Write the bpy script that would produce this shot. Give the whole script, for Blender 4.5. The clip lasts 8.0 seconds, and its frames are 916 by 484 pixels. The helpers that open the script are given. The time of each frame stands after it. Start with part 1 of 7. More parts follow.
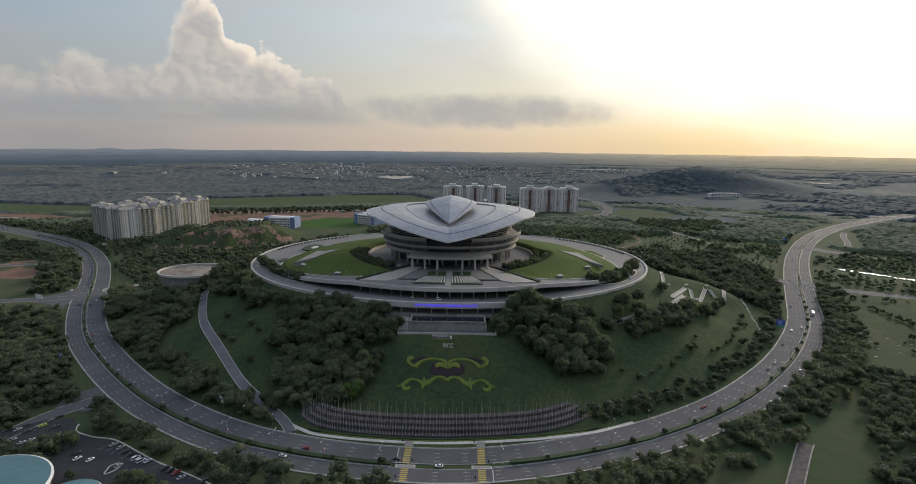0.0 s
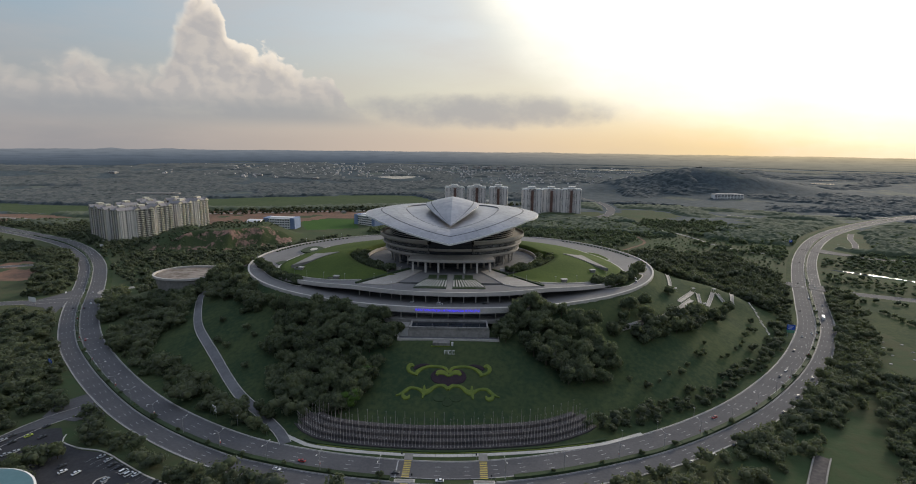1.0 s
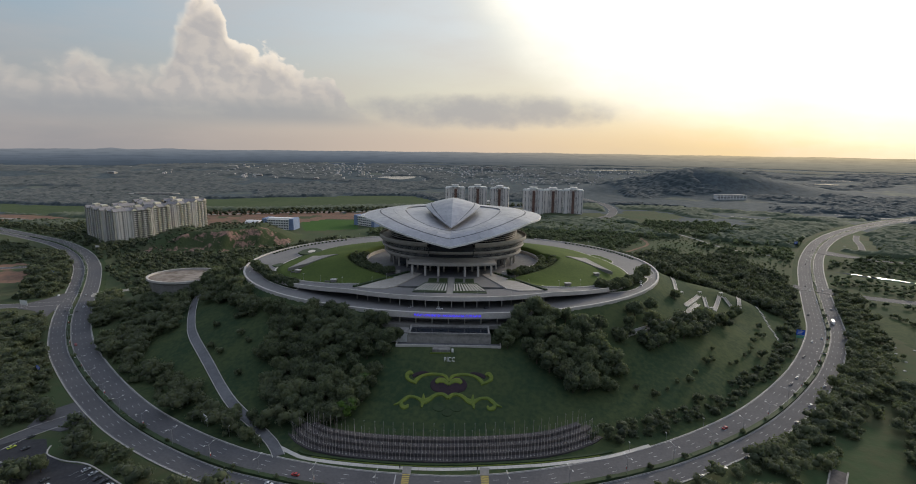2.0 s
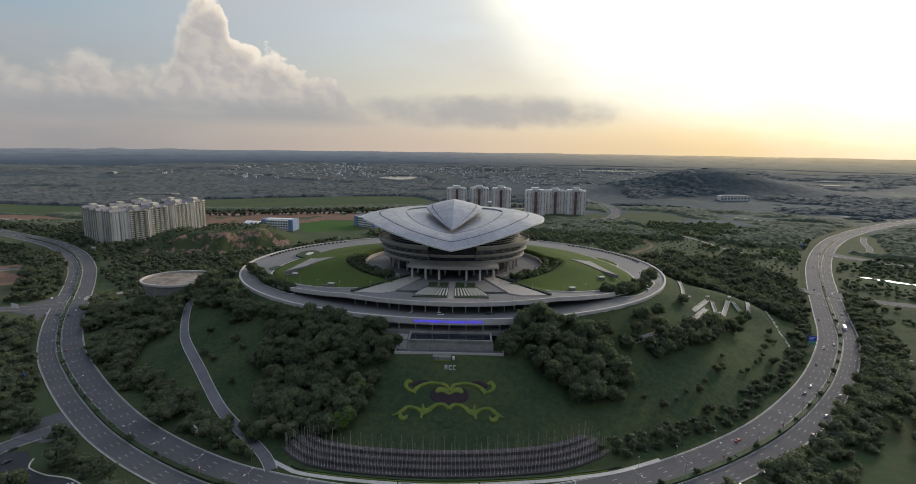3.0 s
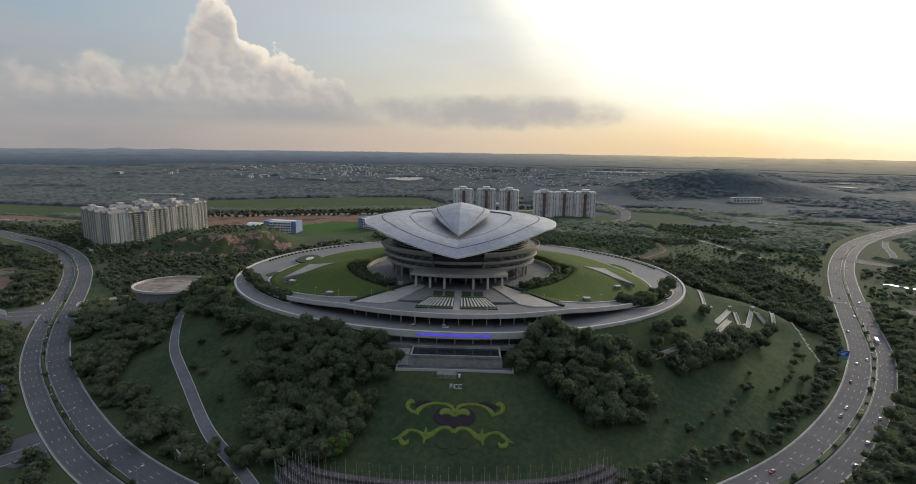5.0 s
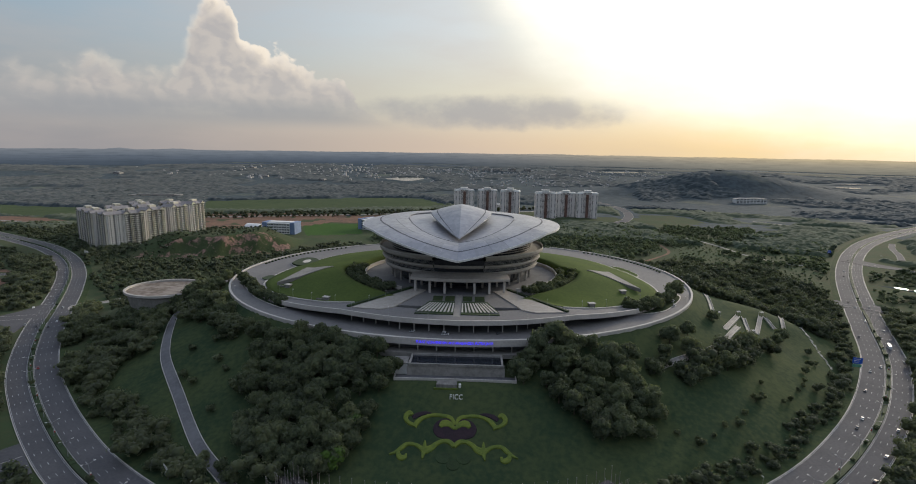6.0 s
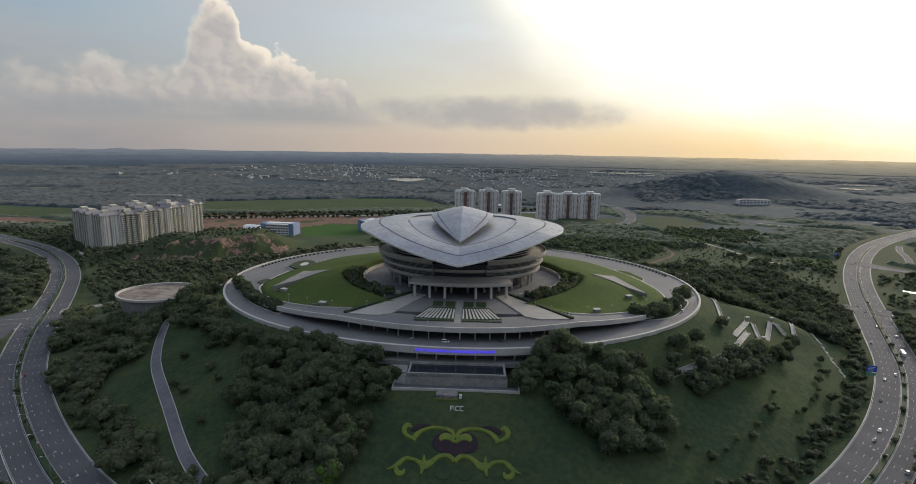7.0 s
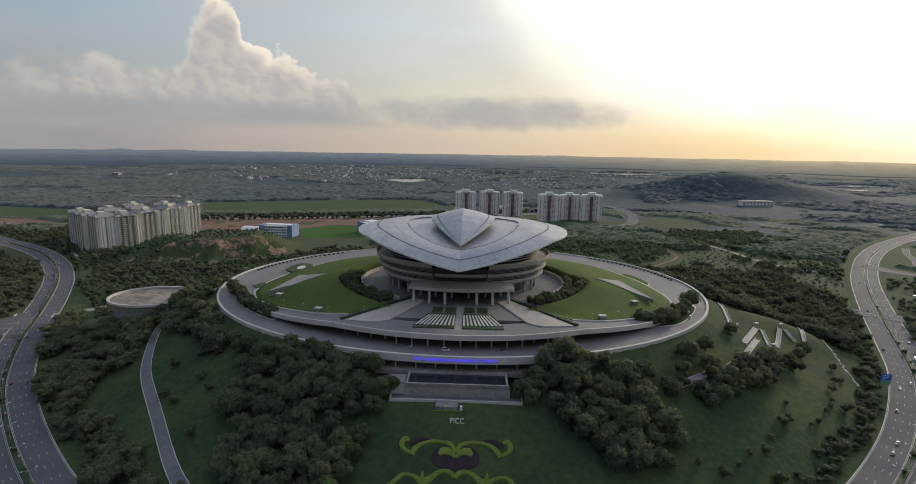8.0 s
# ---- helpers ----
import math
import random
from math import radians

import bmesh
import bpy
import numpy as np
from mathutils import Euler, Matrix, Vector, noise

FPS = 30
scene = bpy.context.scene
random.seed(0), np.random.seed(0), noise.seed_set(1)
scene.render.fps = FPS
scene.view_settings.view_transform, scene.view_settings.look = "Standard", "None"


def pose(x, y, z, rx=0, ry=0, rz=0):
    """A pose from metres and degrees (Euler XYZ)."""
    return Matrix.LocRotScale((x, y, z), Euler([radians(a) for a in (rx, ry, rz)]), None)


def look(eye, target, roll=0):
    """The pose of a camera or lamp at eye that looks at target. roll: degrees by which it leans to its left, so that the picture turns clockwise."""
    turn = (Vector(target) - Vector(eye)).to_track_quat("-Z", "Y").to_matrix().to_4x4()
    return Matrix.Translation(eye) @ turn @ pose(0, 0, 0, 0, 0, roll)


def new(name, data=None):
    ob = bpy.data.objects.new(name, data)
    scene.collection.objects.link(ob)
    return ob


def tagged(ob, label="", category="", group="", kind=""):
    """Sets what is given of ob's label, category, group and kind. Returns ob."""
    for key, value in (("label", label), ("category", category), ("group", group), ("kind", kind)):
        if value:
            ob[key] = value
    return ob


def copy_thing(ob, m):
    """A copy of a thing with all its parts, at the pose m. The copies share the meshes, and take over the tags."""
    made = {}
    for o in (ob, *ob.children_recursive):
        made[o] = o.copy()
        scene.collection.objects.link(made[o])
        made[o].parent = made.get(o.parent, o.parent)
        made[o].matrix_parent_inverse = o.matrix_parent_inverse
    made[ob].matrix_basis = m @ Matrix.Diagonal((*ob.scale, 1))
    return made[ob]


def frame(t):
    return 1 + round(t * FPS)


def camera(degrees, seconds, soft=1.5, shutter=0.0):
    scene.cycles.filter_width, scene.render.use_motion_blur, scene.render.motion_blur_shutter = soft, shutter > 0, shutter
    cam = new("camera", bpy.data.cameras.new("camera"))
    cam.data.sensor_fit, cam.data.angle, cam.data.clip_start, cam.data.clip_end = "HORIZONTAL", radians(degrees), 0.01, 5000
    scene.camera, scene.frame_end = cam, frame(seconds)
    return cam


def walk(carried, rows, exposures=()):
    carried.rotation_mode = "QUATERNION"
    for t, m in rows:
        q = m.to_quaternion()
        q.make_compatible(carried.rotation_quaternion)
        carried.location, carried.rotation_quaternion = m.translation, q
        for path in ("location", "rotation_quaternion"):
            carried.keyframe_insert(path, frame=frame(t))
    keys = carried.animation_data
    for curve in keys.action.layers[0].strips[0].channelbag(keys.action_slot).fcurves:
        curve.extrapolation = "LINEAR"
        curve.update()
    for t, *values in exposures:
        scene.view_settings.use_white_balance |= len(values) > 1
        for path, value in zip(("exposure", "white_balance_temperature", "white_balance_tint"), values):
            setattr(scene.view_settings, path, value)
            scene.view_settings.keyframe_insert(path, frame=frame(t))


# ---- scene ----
cam = camera(83.0, 8.0, soft=1.0)
METRES, EYE, TILT, LEAN, TURN = 105.0, 172.0, -16.05, 3.5, 0.0
ROWS = [
    (0.0, 0.0, 0.0, 0.0, -0.41, 5.65, -4.14),
    (0.5, 0.0003, 0.0564, 0.0162, -0.38, 5.66, -4.16),
    (1.0, -0.003, 0.114, 0.0341, -0.25, 5.64, -4.23),
    (1.5, -0.0037, 0.1702, 0.0495, -0.21, 5.65, -4.26),
    (3.0, -0.0059, 0.3534, 0.0998, -0.04, 5.68, -4.38),
    (3.5, -0.0084, 0.4162, 0.1169, 0.1, 5.68, -4.46),
    (4.0, -0.0092, 0.4756, 0.1338, 0.43, 5.65, -4.57),
    (4.5, -0.0097, 0.5392, 0.1522, 0.6, 5.66, -4.63),
    (6.0, -0.0151, 0.7249, 0.2053, 0.74, 5.71, -4.72),
    (6.5, -0.0171, 0.7837, 0.2221, 0.79, 5.72, -4.76),
    (7.0, -0.0195, 0.8452, 0.2406, 0.83, 5.74, -4.79),
    (7.5, -0.0205, 0.9018, 0.2571, 0.85, 5.78, -4.82),
    (8.0, -0.0227, 0.9613, 0.2739, 0.9, 5.82, -4.85),
]
walk(cam, [(t, pose(0, 0, EYE, TILT, LEAN, TURN) @ pose(METRES * x, METRES * y, METRES * z, 90 + pitch, roll, yaw)) for t, x, y, z, yaw, pitch, roll in ROWS])

# ---- light: a veiled evening sun ahead and to the right, under a bright hazy sky ----
SUN_AZ, SUN_EL = 41.0, 17.0
SKY_GAIN = 1.0


class Net:
    """Short forms for building node trees."""

    def __init__(self, tree):
        self.t = tree
        tree.nodes.clear()

    def node(self, kind):
        return self.t.nodes.new(kind)

    def link(self, value, socket):
        if isinstance(value, bpy.types.NodeSocket):
            self.t.links.new(value, socket)
        elif value is not None:
            socket.default_value = value

    def math(self, op, a, b=None, c=None, clamp=False):
        n = self.node("ShaderNodeMath")
        n.operation, n.use_clamp = op, clamp
        for s, v in zip(n.inputs, (a, b, c)):
            self.link(v, s)
        return n.outputs[0]

    def smooth(self, x, lo, hi):
        n = self.node("ShaderNodeMapRange")
        n.interpolation_type = "SMOOTHSTEP"
        self.link(x, n.inputs[0])
        n.inputs[1].default_value, n.inputs[2].default_value = lo, hi
        return n.outputs[0]

    def mix(self, f, a, b, blend="MIX"):
        n = self.node("ShaderNodeMix")
        n.data_type, n.blend_type = "RGBA", blend
        self.link(f, n.inputs[0])
        for s, v in ((n.inputs[6], a), (n.inputs[7], b)):
            self.link((*v, 1) if isinstance(v, tuple) and len(v) == 3 else v, s)
        return n.outputs[2]

    def noise(self, vec, scale, detail=4, rough=0.55, dims="3D"):
        n = self.node("ShaderNodeTexNoise")
        n.noise_dimensions = dims
        if vec is not None:
            self.link(vec, n.inputs["Vector"])
        n.inputs["Scale"].default_value, n.inputs["Detail"].default_value, n.inputs["Roughness"].default_value = scale, detail, rough
        return n.outputs[0]

    def curve(self, x, lo, hi, out, pts):
        """A piecewise curve of x from lo to hi; values are divided by out inside."""
        m = self.node("ShaderNodeMapRange")
        self.link(x, m.inputs[0])
        m.inputs[1].default_value, m.inputs[2].default_value = lo, hi
        n = self.node("ShaderNodeFloatCurve")
        c = n.mapping.curves[0]
        pts = [((a - lo) / (hi - lo), b / out) for a, b in pts]
        c.points[0].location, c.points[1].location = pts[0], pts[-1]
        for p in pts[1:-1]:
            c.points.new(*p)
        for p in c.points:
            p.handle_type = "AUTO_CLAMPED"
        n.mapping.update()
        self.link(m.outputs[0], n.inputs[1])
        return self.math("MULTIPLY", n.outputs[0], out)

    def vec(self, x, y, z=0.0):
        n = self.node("ShaderNodeCombineXYZ")
        for s, v in zip(n.inputs, (x, y, z)):
            self.link(v, s)
        return n.outputs[0]


def srgb(r, g, b):
    return tuple(((c / 255 + 0.055) / 1.055) ** 2.4 if c > 10 else c / 255 / 12.92 for c in (r, g, b))


def build_world():
    w = bpy.data.worlds.new("evening_sky")
    scene.world = w
    w.use_nodes = True
    n = Net(w.node_tree)
    co = n.node("ShaderNodeTexCoord").outputs["Generated"]
    sep = n.node("ShaderNodeSeparateXYZ")
    n.link(co, sep.inputs[0])
    deg = 180 / math.pi
    az = n.math("MULTIPLY", n.math("ARCTAN2", sep.outputs[0], sep.outputs[1]), deg)
    el = n.math("MULTIPLY", n.math("ARCSINE", sep.outputs[2]), deg)
    p = n.vec(az, n.math("MULTIPLY", el, 1.5))
    fine = n.noise(p, 0.24, 7, 0.58)
    broad = n.noise(n.vec(az, n.math("MULTIPLY", el, 4.0)), 0.045, 5, 0.55)
    sky = n.node("ShaderNodeTexSky")
    sky.sky_type, sky.sun_disc, sky.dust_density = "NISHITA", False, 3.0
    sky.sun_elevation, sky.sun_rotation = radians(SUN_EL), radians(SUN_AZ)
    clear = n.node("ShaderNodeBackground")
    n.link(sky.outputs[0], clear.inputs[0])
    clear.inputs[1].default_value = 0.09
    # haze: warm at the horizon, blue-grey above, golden towards the sun
    off = n.math("ABSOLUTE", n.math("WRAP", n.math("SUBTRACT", az, 38.0), 180.0, -180.0))
    side = n.smooth(off, 62.0, 0.0)
    low = n.mix(n.smooth(off, 45.0, 2.0), n.mix(n.smooth(off, 80.0, 30.0), srgb(158, 156, 159), srgb(222, 201, 180)), srgb(253, 224, 168))
    side = n.smooth(off, 92.0, 2.0)
    mid = n.mix(side, srgb(154, 160, 166), srgb(255, 246, 216))
    high = n.mix(side, srgb(150, 172, 188), srgb(250, 250, 246))
    haze = n.mix(n.smooth(el, 0.0, 5.0), low, mid)
    haze = n.mix(n.smooth(el, 4.0, 13.0), haze, high)
    haze = n.mix(n.smooth(broad, 0.35, 0.75), haze, n.mix(0.35, haze, srgb(205, 190, 180)))
    # towering cloud bank
    top = n.curve(az, -90, 90, 20.0, [(-90, 5), (-60, 4), (-41, 6.4), (-38, 6.8), (-36, 8.2), (-33, 7.6), (-31.2, 7.2), (-29.2, 8.8), (-27.4, 13.0), (-26.0, 13.8), (-24.0, 11.0), (-22.2, 9.6), (-20.3, 9.2), (-17.6, 7.6), (-15.4, 7.0), (-14.0, 6.0), (-12.2, 4.2), (-8, 2.2), (90, 0.0)])
    def billow(q):
        """Rounded heads of cloud at two sizes."""
        out = None
        for scale, gain in ((0.42, 1.7), (0.95, 0.8)):
            v = n.node("ShaderNodeTexVoronoi")
            v.feature, v.voronoi_dimensions = "SMOOTH_F1", "2D"
            v.inputs["Smoothness"].default_value, v.inputs["Scale"].default_value = 0.35, scale
            n.link(q, v.inputs["Vector"])
            k = n.math("MULTIPLY", n.math("SUBTRACT", 0.5, v.outputs["Distance"]), gain)
            out = k if out is None else n.math("ADD", out, k)
        return n.math("ADD", out, n.math("MULTIPLY", n.math("SUBTRACT", n.noise(q, 0.5, 6, 0.6), 0.5), 1.8))
    wob = n.math("MULTIPLY", n.math("SUBTRACT", fine, 0.5), 3.0)
    here = billow(n.vec(n.math("ADD", az, wob), n.math("ADD", n.math("MULTIPLY", el, 1.15), wob)))
    there = billow(n.vec(n.math("ADD", n.math("ADD", az, wob), 0.55), n.math("ADD", n.math("ADD", n.math("MULTIPLY", el, 1.15), wob), 0.45)))
    depth = n.math("ADD", n.math("SUBTRACT", top, el), here)
    relief = n.math("ADD", n.math("MULTIPLY", n.math("SUBTRACT", here, there), 1.1), 0.5, clamp=True)
    white = n.mix(relief, srgb(222, 212, 203), srgb(252, 238, 218))
    rim = n.math("MULTIPLY", n.smooth(depth, 1.6, 0.2), n.smooth(az, -31.0, -26.0))
    white = n.mix(n.math("MULTIPLY", rim, 0.75), white, srgb(255, 244, 228))
    left = n.smooth(az, -25.6, -29.0)
    grey = n.math("MAXIMUM", n.math("MULTIPLY", n.smooth(depth, 0.7, 2.6), n.math("ADD", n.math("MULTIPLY", left, 0.10), 0.86)), n.smooth(el, 9.5, 4.2))
    body = n.mix(grey, white, n.mix(relief, srgb(180, 177, 177), srgb(194, 188, 184)))
    body = n.mix(n.smooth(el, 5.5, 2.0), body, haze)
    fuzz = n.math("DIVIDE", depth, n.math("ADD", n.math("MULTIPLY", left, 2.6), 0.5))
    cloud = n.mix(n.smooth(fuzz, 0.0, 1.0), haze, body)
    # flat grey bases below the bank
    base = n.math("MULTIPLY", n.smooth(n.math("ABSOLUTE", n.math("SUBTRACT", el, 3.2)), 1.8, 0.2), n.smooth(n.math("ABSOLUTE", n.math("ADD", az, 27.0)), 24.0, 10.0))
    cloud = n.mix(n.math("MULTIPLY", base, n.math("MULTIPLY", n.smooth(broad, 0.38, 0.62), 0.6)), cloud, srgb(150, 155, 163))
    # low dark layer cloud
    r1 = n.math("POWER", n.math("DIVIDE", n.math("SUBTRACT", az, 2.5), 15.0), 2.0)
    r2 = n.math("POWER", n.math("DIVIDE", n.math("SUBTRACT", el, 3.8), 1.9), 2.0)
    lay = n.math("ADD", n.math("SUBTRACT", 1.0, n.math("ADD", r1, r2)), n.math("MULTIPLY", n.math("SUBTRACT", fine, 0.5), 2.0))
    cloud = n.mix(n.math("MULTIPLY", n.smooth(lay, -0.3, 1.0), 0.8), cloud, srgb(165, 165, 170))
    # the veiled sun's white glare
    edge = n.curve(az, -90, 180, 60.0, [(-90, 60), (-10, 32), (0, 20), (4.9, 14.3), (9.2, 10.8), (15.2, 7.9), (23.5, 6.2), (33, 4.9), (40, 3.6), (55, 3.5), (75, 9.0), (110, 32), (180, 60)])
    halo = n.math("MULTIPLY", n.smooth(n.math("SUBTRACT", el, edge), -11.0, 1.0), n.smooth(el, 3.0, 9.0))
    cloud = n.mix(n.math("MULTIPLY", n.math("MULTIPLY", halo, n.smooth(off, 60.0, 30.0)), 0.65), cloud, srgb(250, 247, 228))
    glare = n.math("ADD", n.math("SUBTRACT", el, edge), n.math("ADD", n.math("MULTIPLY", n.math("SUBTRACT", broad, 0.5), 9.0), n.math("MULTIPLY", n.math("SUBTRACT", fine, 0.5), 2.0)))
    glare = n.math("MULTIPLY", n.smooth(glare, -6.5, 3.6), n.smooth(el, 46.0, 26.0))
    cloud = n.mix(glare, cloud, (1.35, 1.3, 1.16))
    back = n.math("ADD", n.math("MULTIPLY", n.smooth(off, 160.0, 75.0), 0.45), 0.55)
    cloud = n.mix(1.0, cloud, n.vec(back, back, n.math("POWER", back, 0.75)), "MULTIPLY")
    cloud = n.mix(n.smooth(el, 20.0, 55.0), cloud, (0.60, 0.69, 0.90))
    veil = n.node("ShaderNodeBackground")
    n.link(cloud, veil.inputs[0])
    veil.inputs[1].default_value = SKY_GAIN
    both = n.node("ShaderNodeMixShader")
    both.inputs[0].default_value = 0.92
    n.link(clear.outputs[0], both.inputs[1])
    n.link(veil.outputs[0], both.inputs[2])
    n.link(both.outputs[0], n.node("ShaderNodeOutputWorld").inputs[0])


build_world()
sun = new("sun", bpy.data.lights.new("sun", "SUN"))
sun.data.energy, sun.data.angle, sun.data.color = 2.8, radians(12), (1.0, 0.88, 0.72)
sun.matrix_world = look((900 * math.sin(radians(SUN_AZ)), 900 * math.cos(radians(SUN_AZ)), 900 * math.tan(radians(SUN_EL))), (0, 0, 0))


# ---- materials ----
def material(name, colour, rough=0.8, other=None, grain=1.0, patch=0.08, relief=0.15, metal=0.0, spread=0.25, per_object=0.0, per_island=0.0, spec=0.3, emit=None, thin=0.0, tint=None, sheen=0.0):
    """A surface whose colour varies at two scales (grain and patch, in 1/m), with fine relief."""
    m = bpy.data.materials.new(name)
    m.use_nodes = True
    n = Net(m.node_tree)
    pos = n.node("ShaderNodeNewGeometry").outputs["Position"]
    other = other or tuple(c * (1 - spread) for c in colour)
    small, large = n.noise(pos, grain, 5, 0.6), n.noise(pos, patch, 4, 0.6)
    f = n.smooth(n.math("ADD", n.math("MULTIPLY", small, 0.5), n.math("MULTIPLY", large, 0.5)), 0.36, 0.64)
    col = n.mix(f, colour, other)
    if per_object:
        k = n.math("ADD", n.math("MULTIPLY", n.node("ShaderNodeObjectInfo").outputs["Random"], 2 * per_object), 1 - per_object)
        col = n.mix(1.0, col, n.vec(k, k, n.math("POWER", k, 1.3)), "MULTIPLY")
    if per_island:
        k = n.math("ADD", n.math("MULTIPLY", n.node("ShaderNodeNewGeometry").outputs["Random Per Island"], 2 * per_island), 1 - per_island)
        col = n.mix(1.0, col, n.vec(k, k, k), "MULTIPLY")
    if tint:  # single sprays and whole crowns lean towards a second hue
        k = n.math("ADD", n.math("MULTIPLY", n.smooth(n.node("ShaderNodeNewGeometry").outputs["Random Per Island"], 0.45, 1.0), 0.45), n.math("MULTIPLY", n.smooth(n.node("ShaderNodeObjectInfo").outputs["Random"], 0.5, 1.0), 0.4))
        col = n.mix(k, col, tint)
    b = n.node("ShaderNodeBsdfPrincipled")
    n.link(col, b.inputs["Base Color"])
    n.link(n.math("ADD", n.math("MULTIPLY", small, 0.2), rough - 0.1, clamp=True), b.inputs["Roughness"])
    b.inputs["Metallic"].default_value, b.inputs["Specular IOR Level"].default_value = metal, spec
    if sheen:  # sheen lifts the tone at low view angles, standing in for haze
        b.inputs["Sheen Weight"].default_value, b.inputs["Sheen Roughness"].default_value = sheen, 0.6
    if emit:
        n.link((*emit[:3], 1), b.inputs["Emission Color"])
        b.inputs["Emission Strength"].default_value = emit[3]
    if relief:
        bump = n.node("ShaderNodeBump")
        bump.inputs["Strength"].default_value, bump.inputs["Distance"].default_value = relief, 0.12 / grain
        n.link(small, bump.inputs["Height"])
        n.link(bump.outputs[0], b.inputs["Normal"])
    out = b.outputs[0]
    if thin:  # leaves let some light through
        tr = n.node("ShaderNodeBsdfTranslucent")
        n.link(n.mix(1.0, col, (1.25, 1.3, 1.0), "MULTIPLY"), tr.inputs[0])
        mx = n.node("ShaderNodeMixShader")
        mx.inputs[0].default_value = thin
        n.link(out, mx.inputs[1])
        n.link(tr.outputs[0], mx.inputs[2])
        out = mx.outputs[0]
    n.link(out, n.node("ShaderNodeOutputMaterial").inputs[0])
    return m


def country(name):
    """Flat wooded country far off: dark woods with lighter clearings, at two scales, with haze put into the blue
    colours and sheen.
    """
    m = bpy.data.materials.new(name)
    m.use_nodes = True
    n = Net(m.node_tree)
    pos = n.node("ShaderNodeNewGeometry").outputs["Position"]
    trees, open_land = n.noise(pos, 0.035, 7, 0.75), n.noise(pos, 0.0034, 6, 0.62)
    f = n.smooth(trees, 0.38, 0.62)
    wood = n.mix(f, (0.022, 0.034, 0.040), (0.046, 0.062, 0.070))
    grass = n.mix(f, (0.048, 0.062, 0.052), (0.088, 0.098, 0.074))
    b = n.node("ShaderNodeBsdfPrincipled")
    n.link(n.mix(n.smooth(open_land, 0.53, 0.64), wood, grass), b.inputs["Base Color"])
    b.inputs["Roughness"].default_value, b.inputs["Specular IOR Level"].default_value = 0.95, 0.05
    # bluish sheen imitates haze thickening with distance
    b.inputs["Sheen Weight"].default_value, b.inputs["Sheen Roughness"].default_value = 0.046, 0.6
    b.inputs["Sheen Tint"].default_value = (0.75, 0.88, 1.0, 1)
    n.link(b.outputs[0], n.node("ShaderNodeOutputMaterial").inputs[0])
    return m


def raw_bank(name):
    """Cut red earth, washed into gullies, with green scrub holding on in patches."""
    m = bpy.data.materials.new(name)
    m.use_nodes = True
    n = Net(m.node_tree)
    pos = n.node("ShaderNodeNewGeometry").outputs["Position"]
    sep = n.node("ShaderNodeSeparateXYZ")
    n.link(pos, sep.inputs[0])
    streak = n.noise(n.vec(sep.outputs[0], sep.outputs[1], n.math("MULTIPLY", sep.outputs[2], 0.25)), 0.22, 6, 0.65)
    earth = n.mix(n.smooth(streak, 0.36, 0.64), (0.27, 0.165, 0.13), (0.12, 0.086, 0.070))
    green = n.math("ADD", n.noise(pos, 0.045, 6, 0.7), n.math("MULTIPLY", streak, 0.25))
    b = n.node("ShaderNodeBsdfPrincipled")
    n.link(n.mix(n.smooth(green, 0.545, 0.64), earth, (0.045, 0.060, 0.028)), b.inputs["Base Color"])
    b.inputs["Roughness"].default_value, b.inputs["Specular IOR Level"].default_value = 0.95, 0.05
    bump = n.node("ShaderNodeBump")
    bump.inputs["Strength"].default_value, bump.inputs["Distance"].default_value = 0.8, 1.5
    n.link(streak, bump.inputs["Height"])
    n.link(bump.outputs[0], b.inputs["Normal"])
    n.link(b.outputs[0], n.node("ShaderNodeOutputMaterial").inputs[0])
    return m


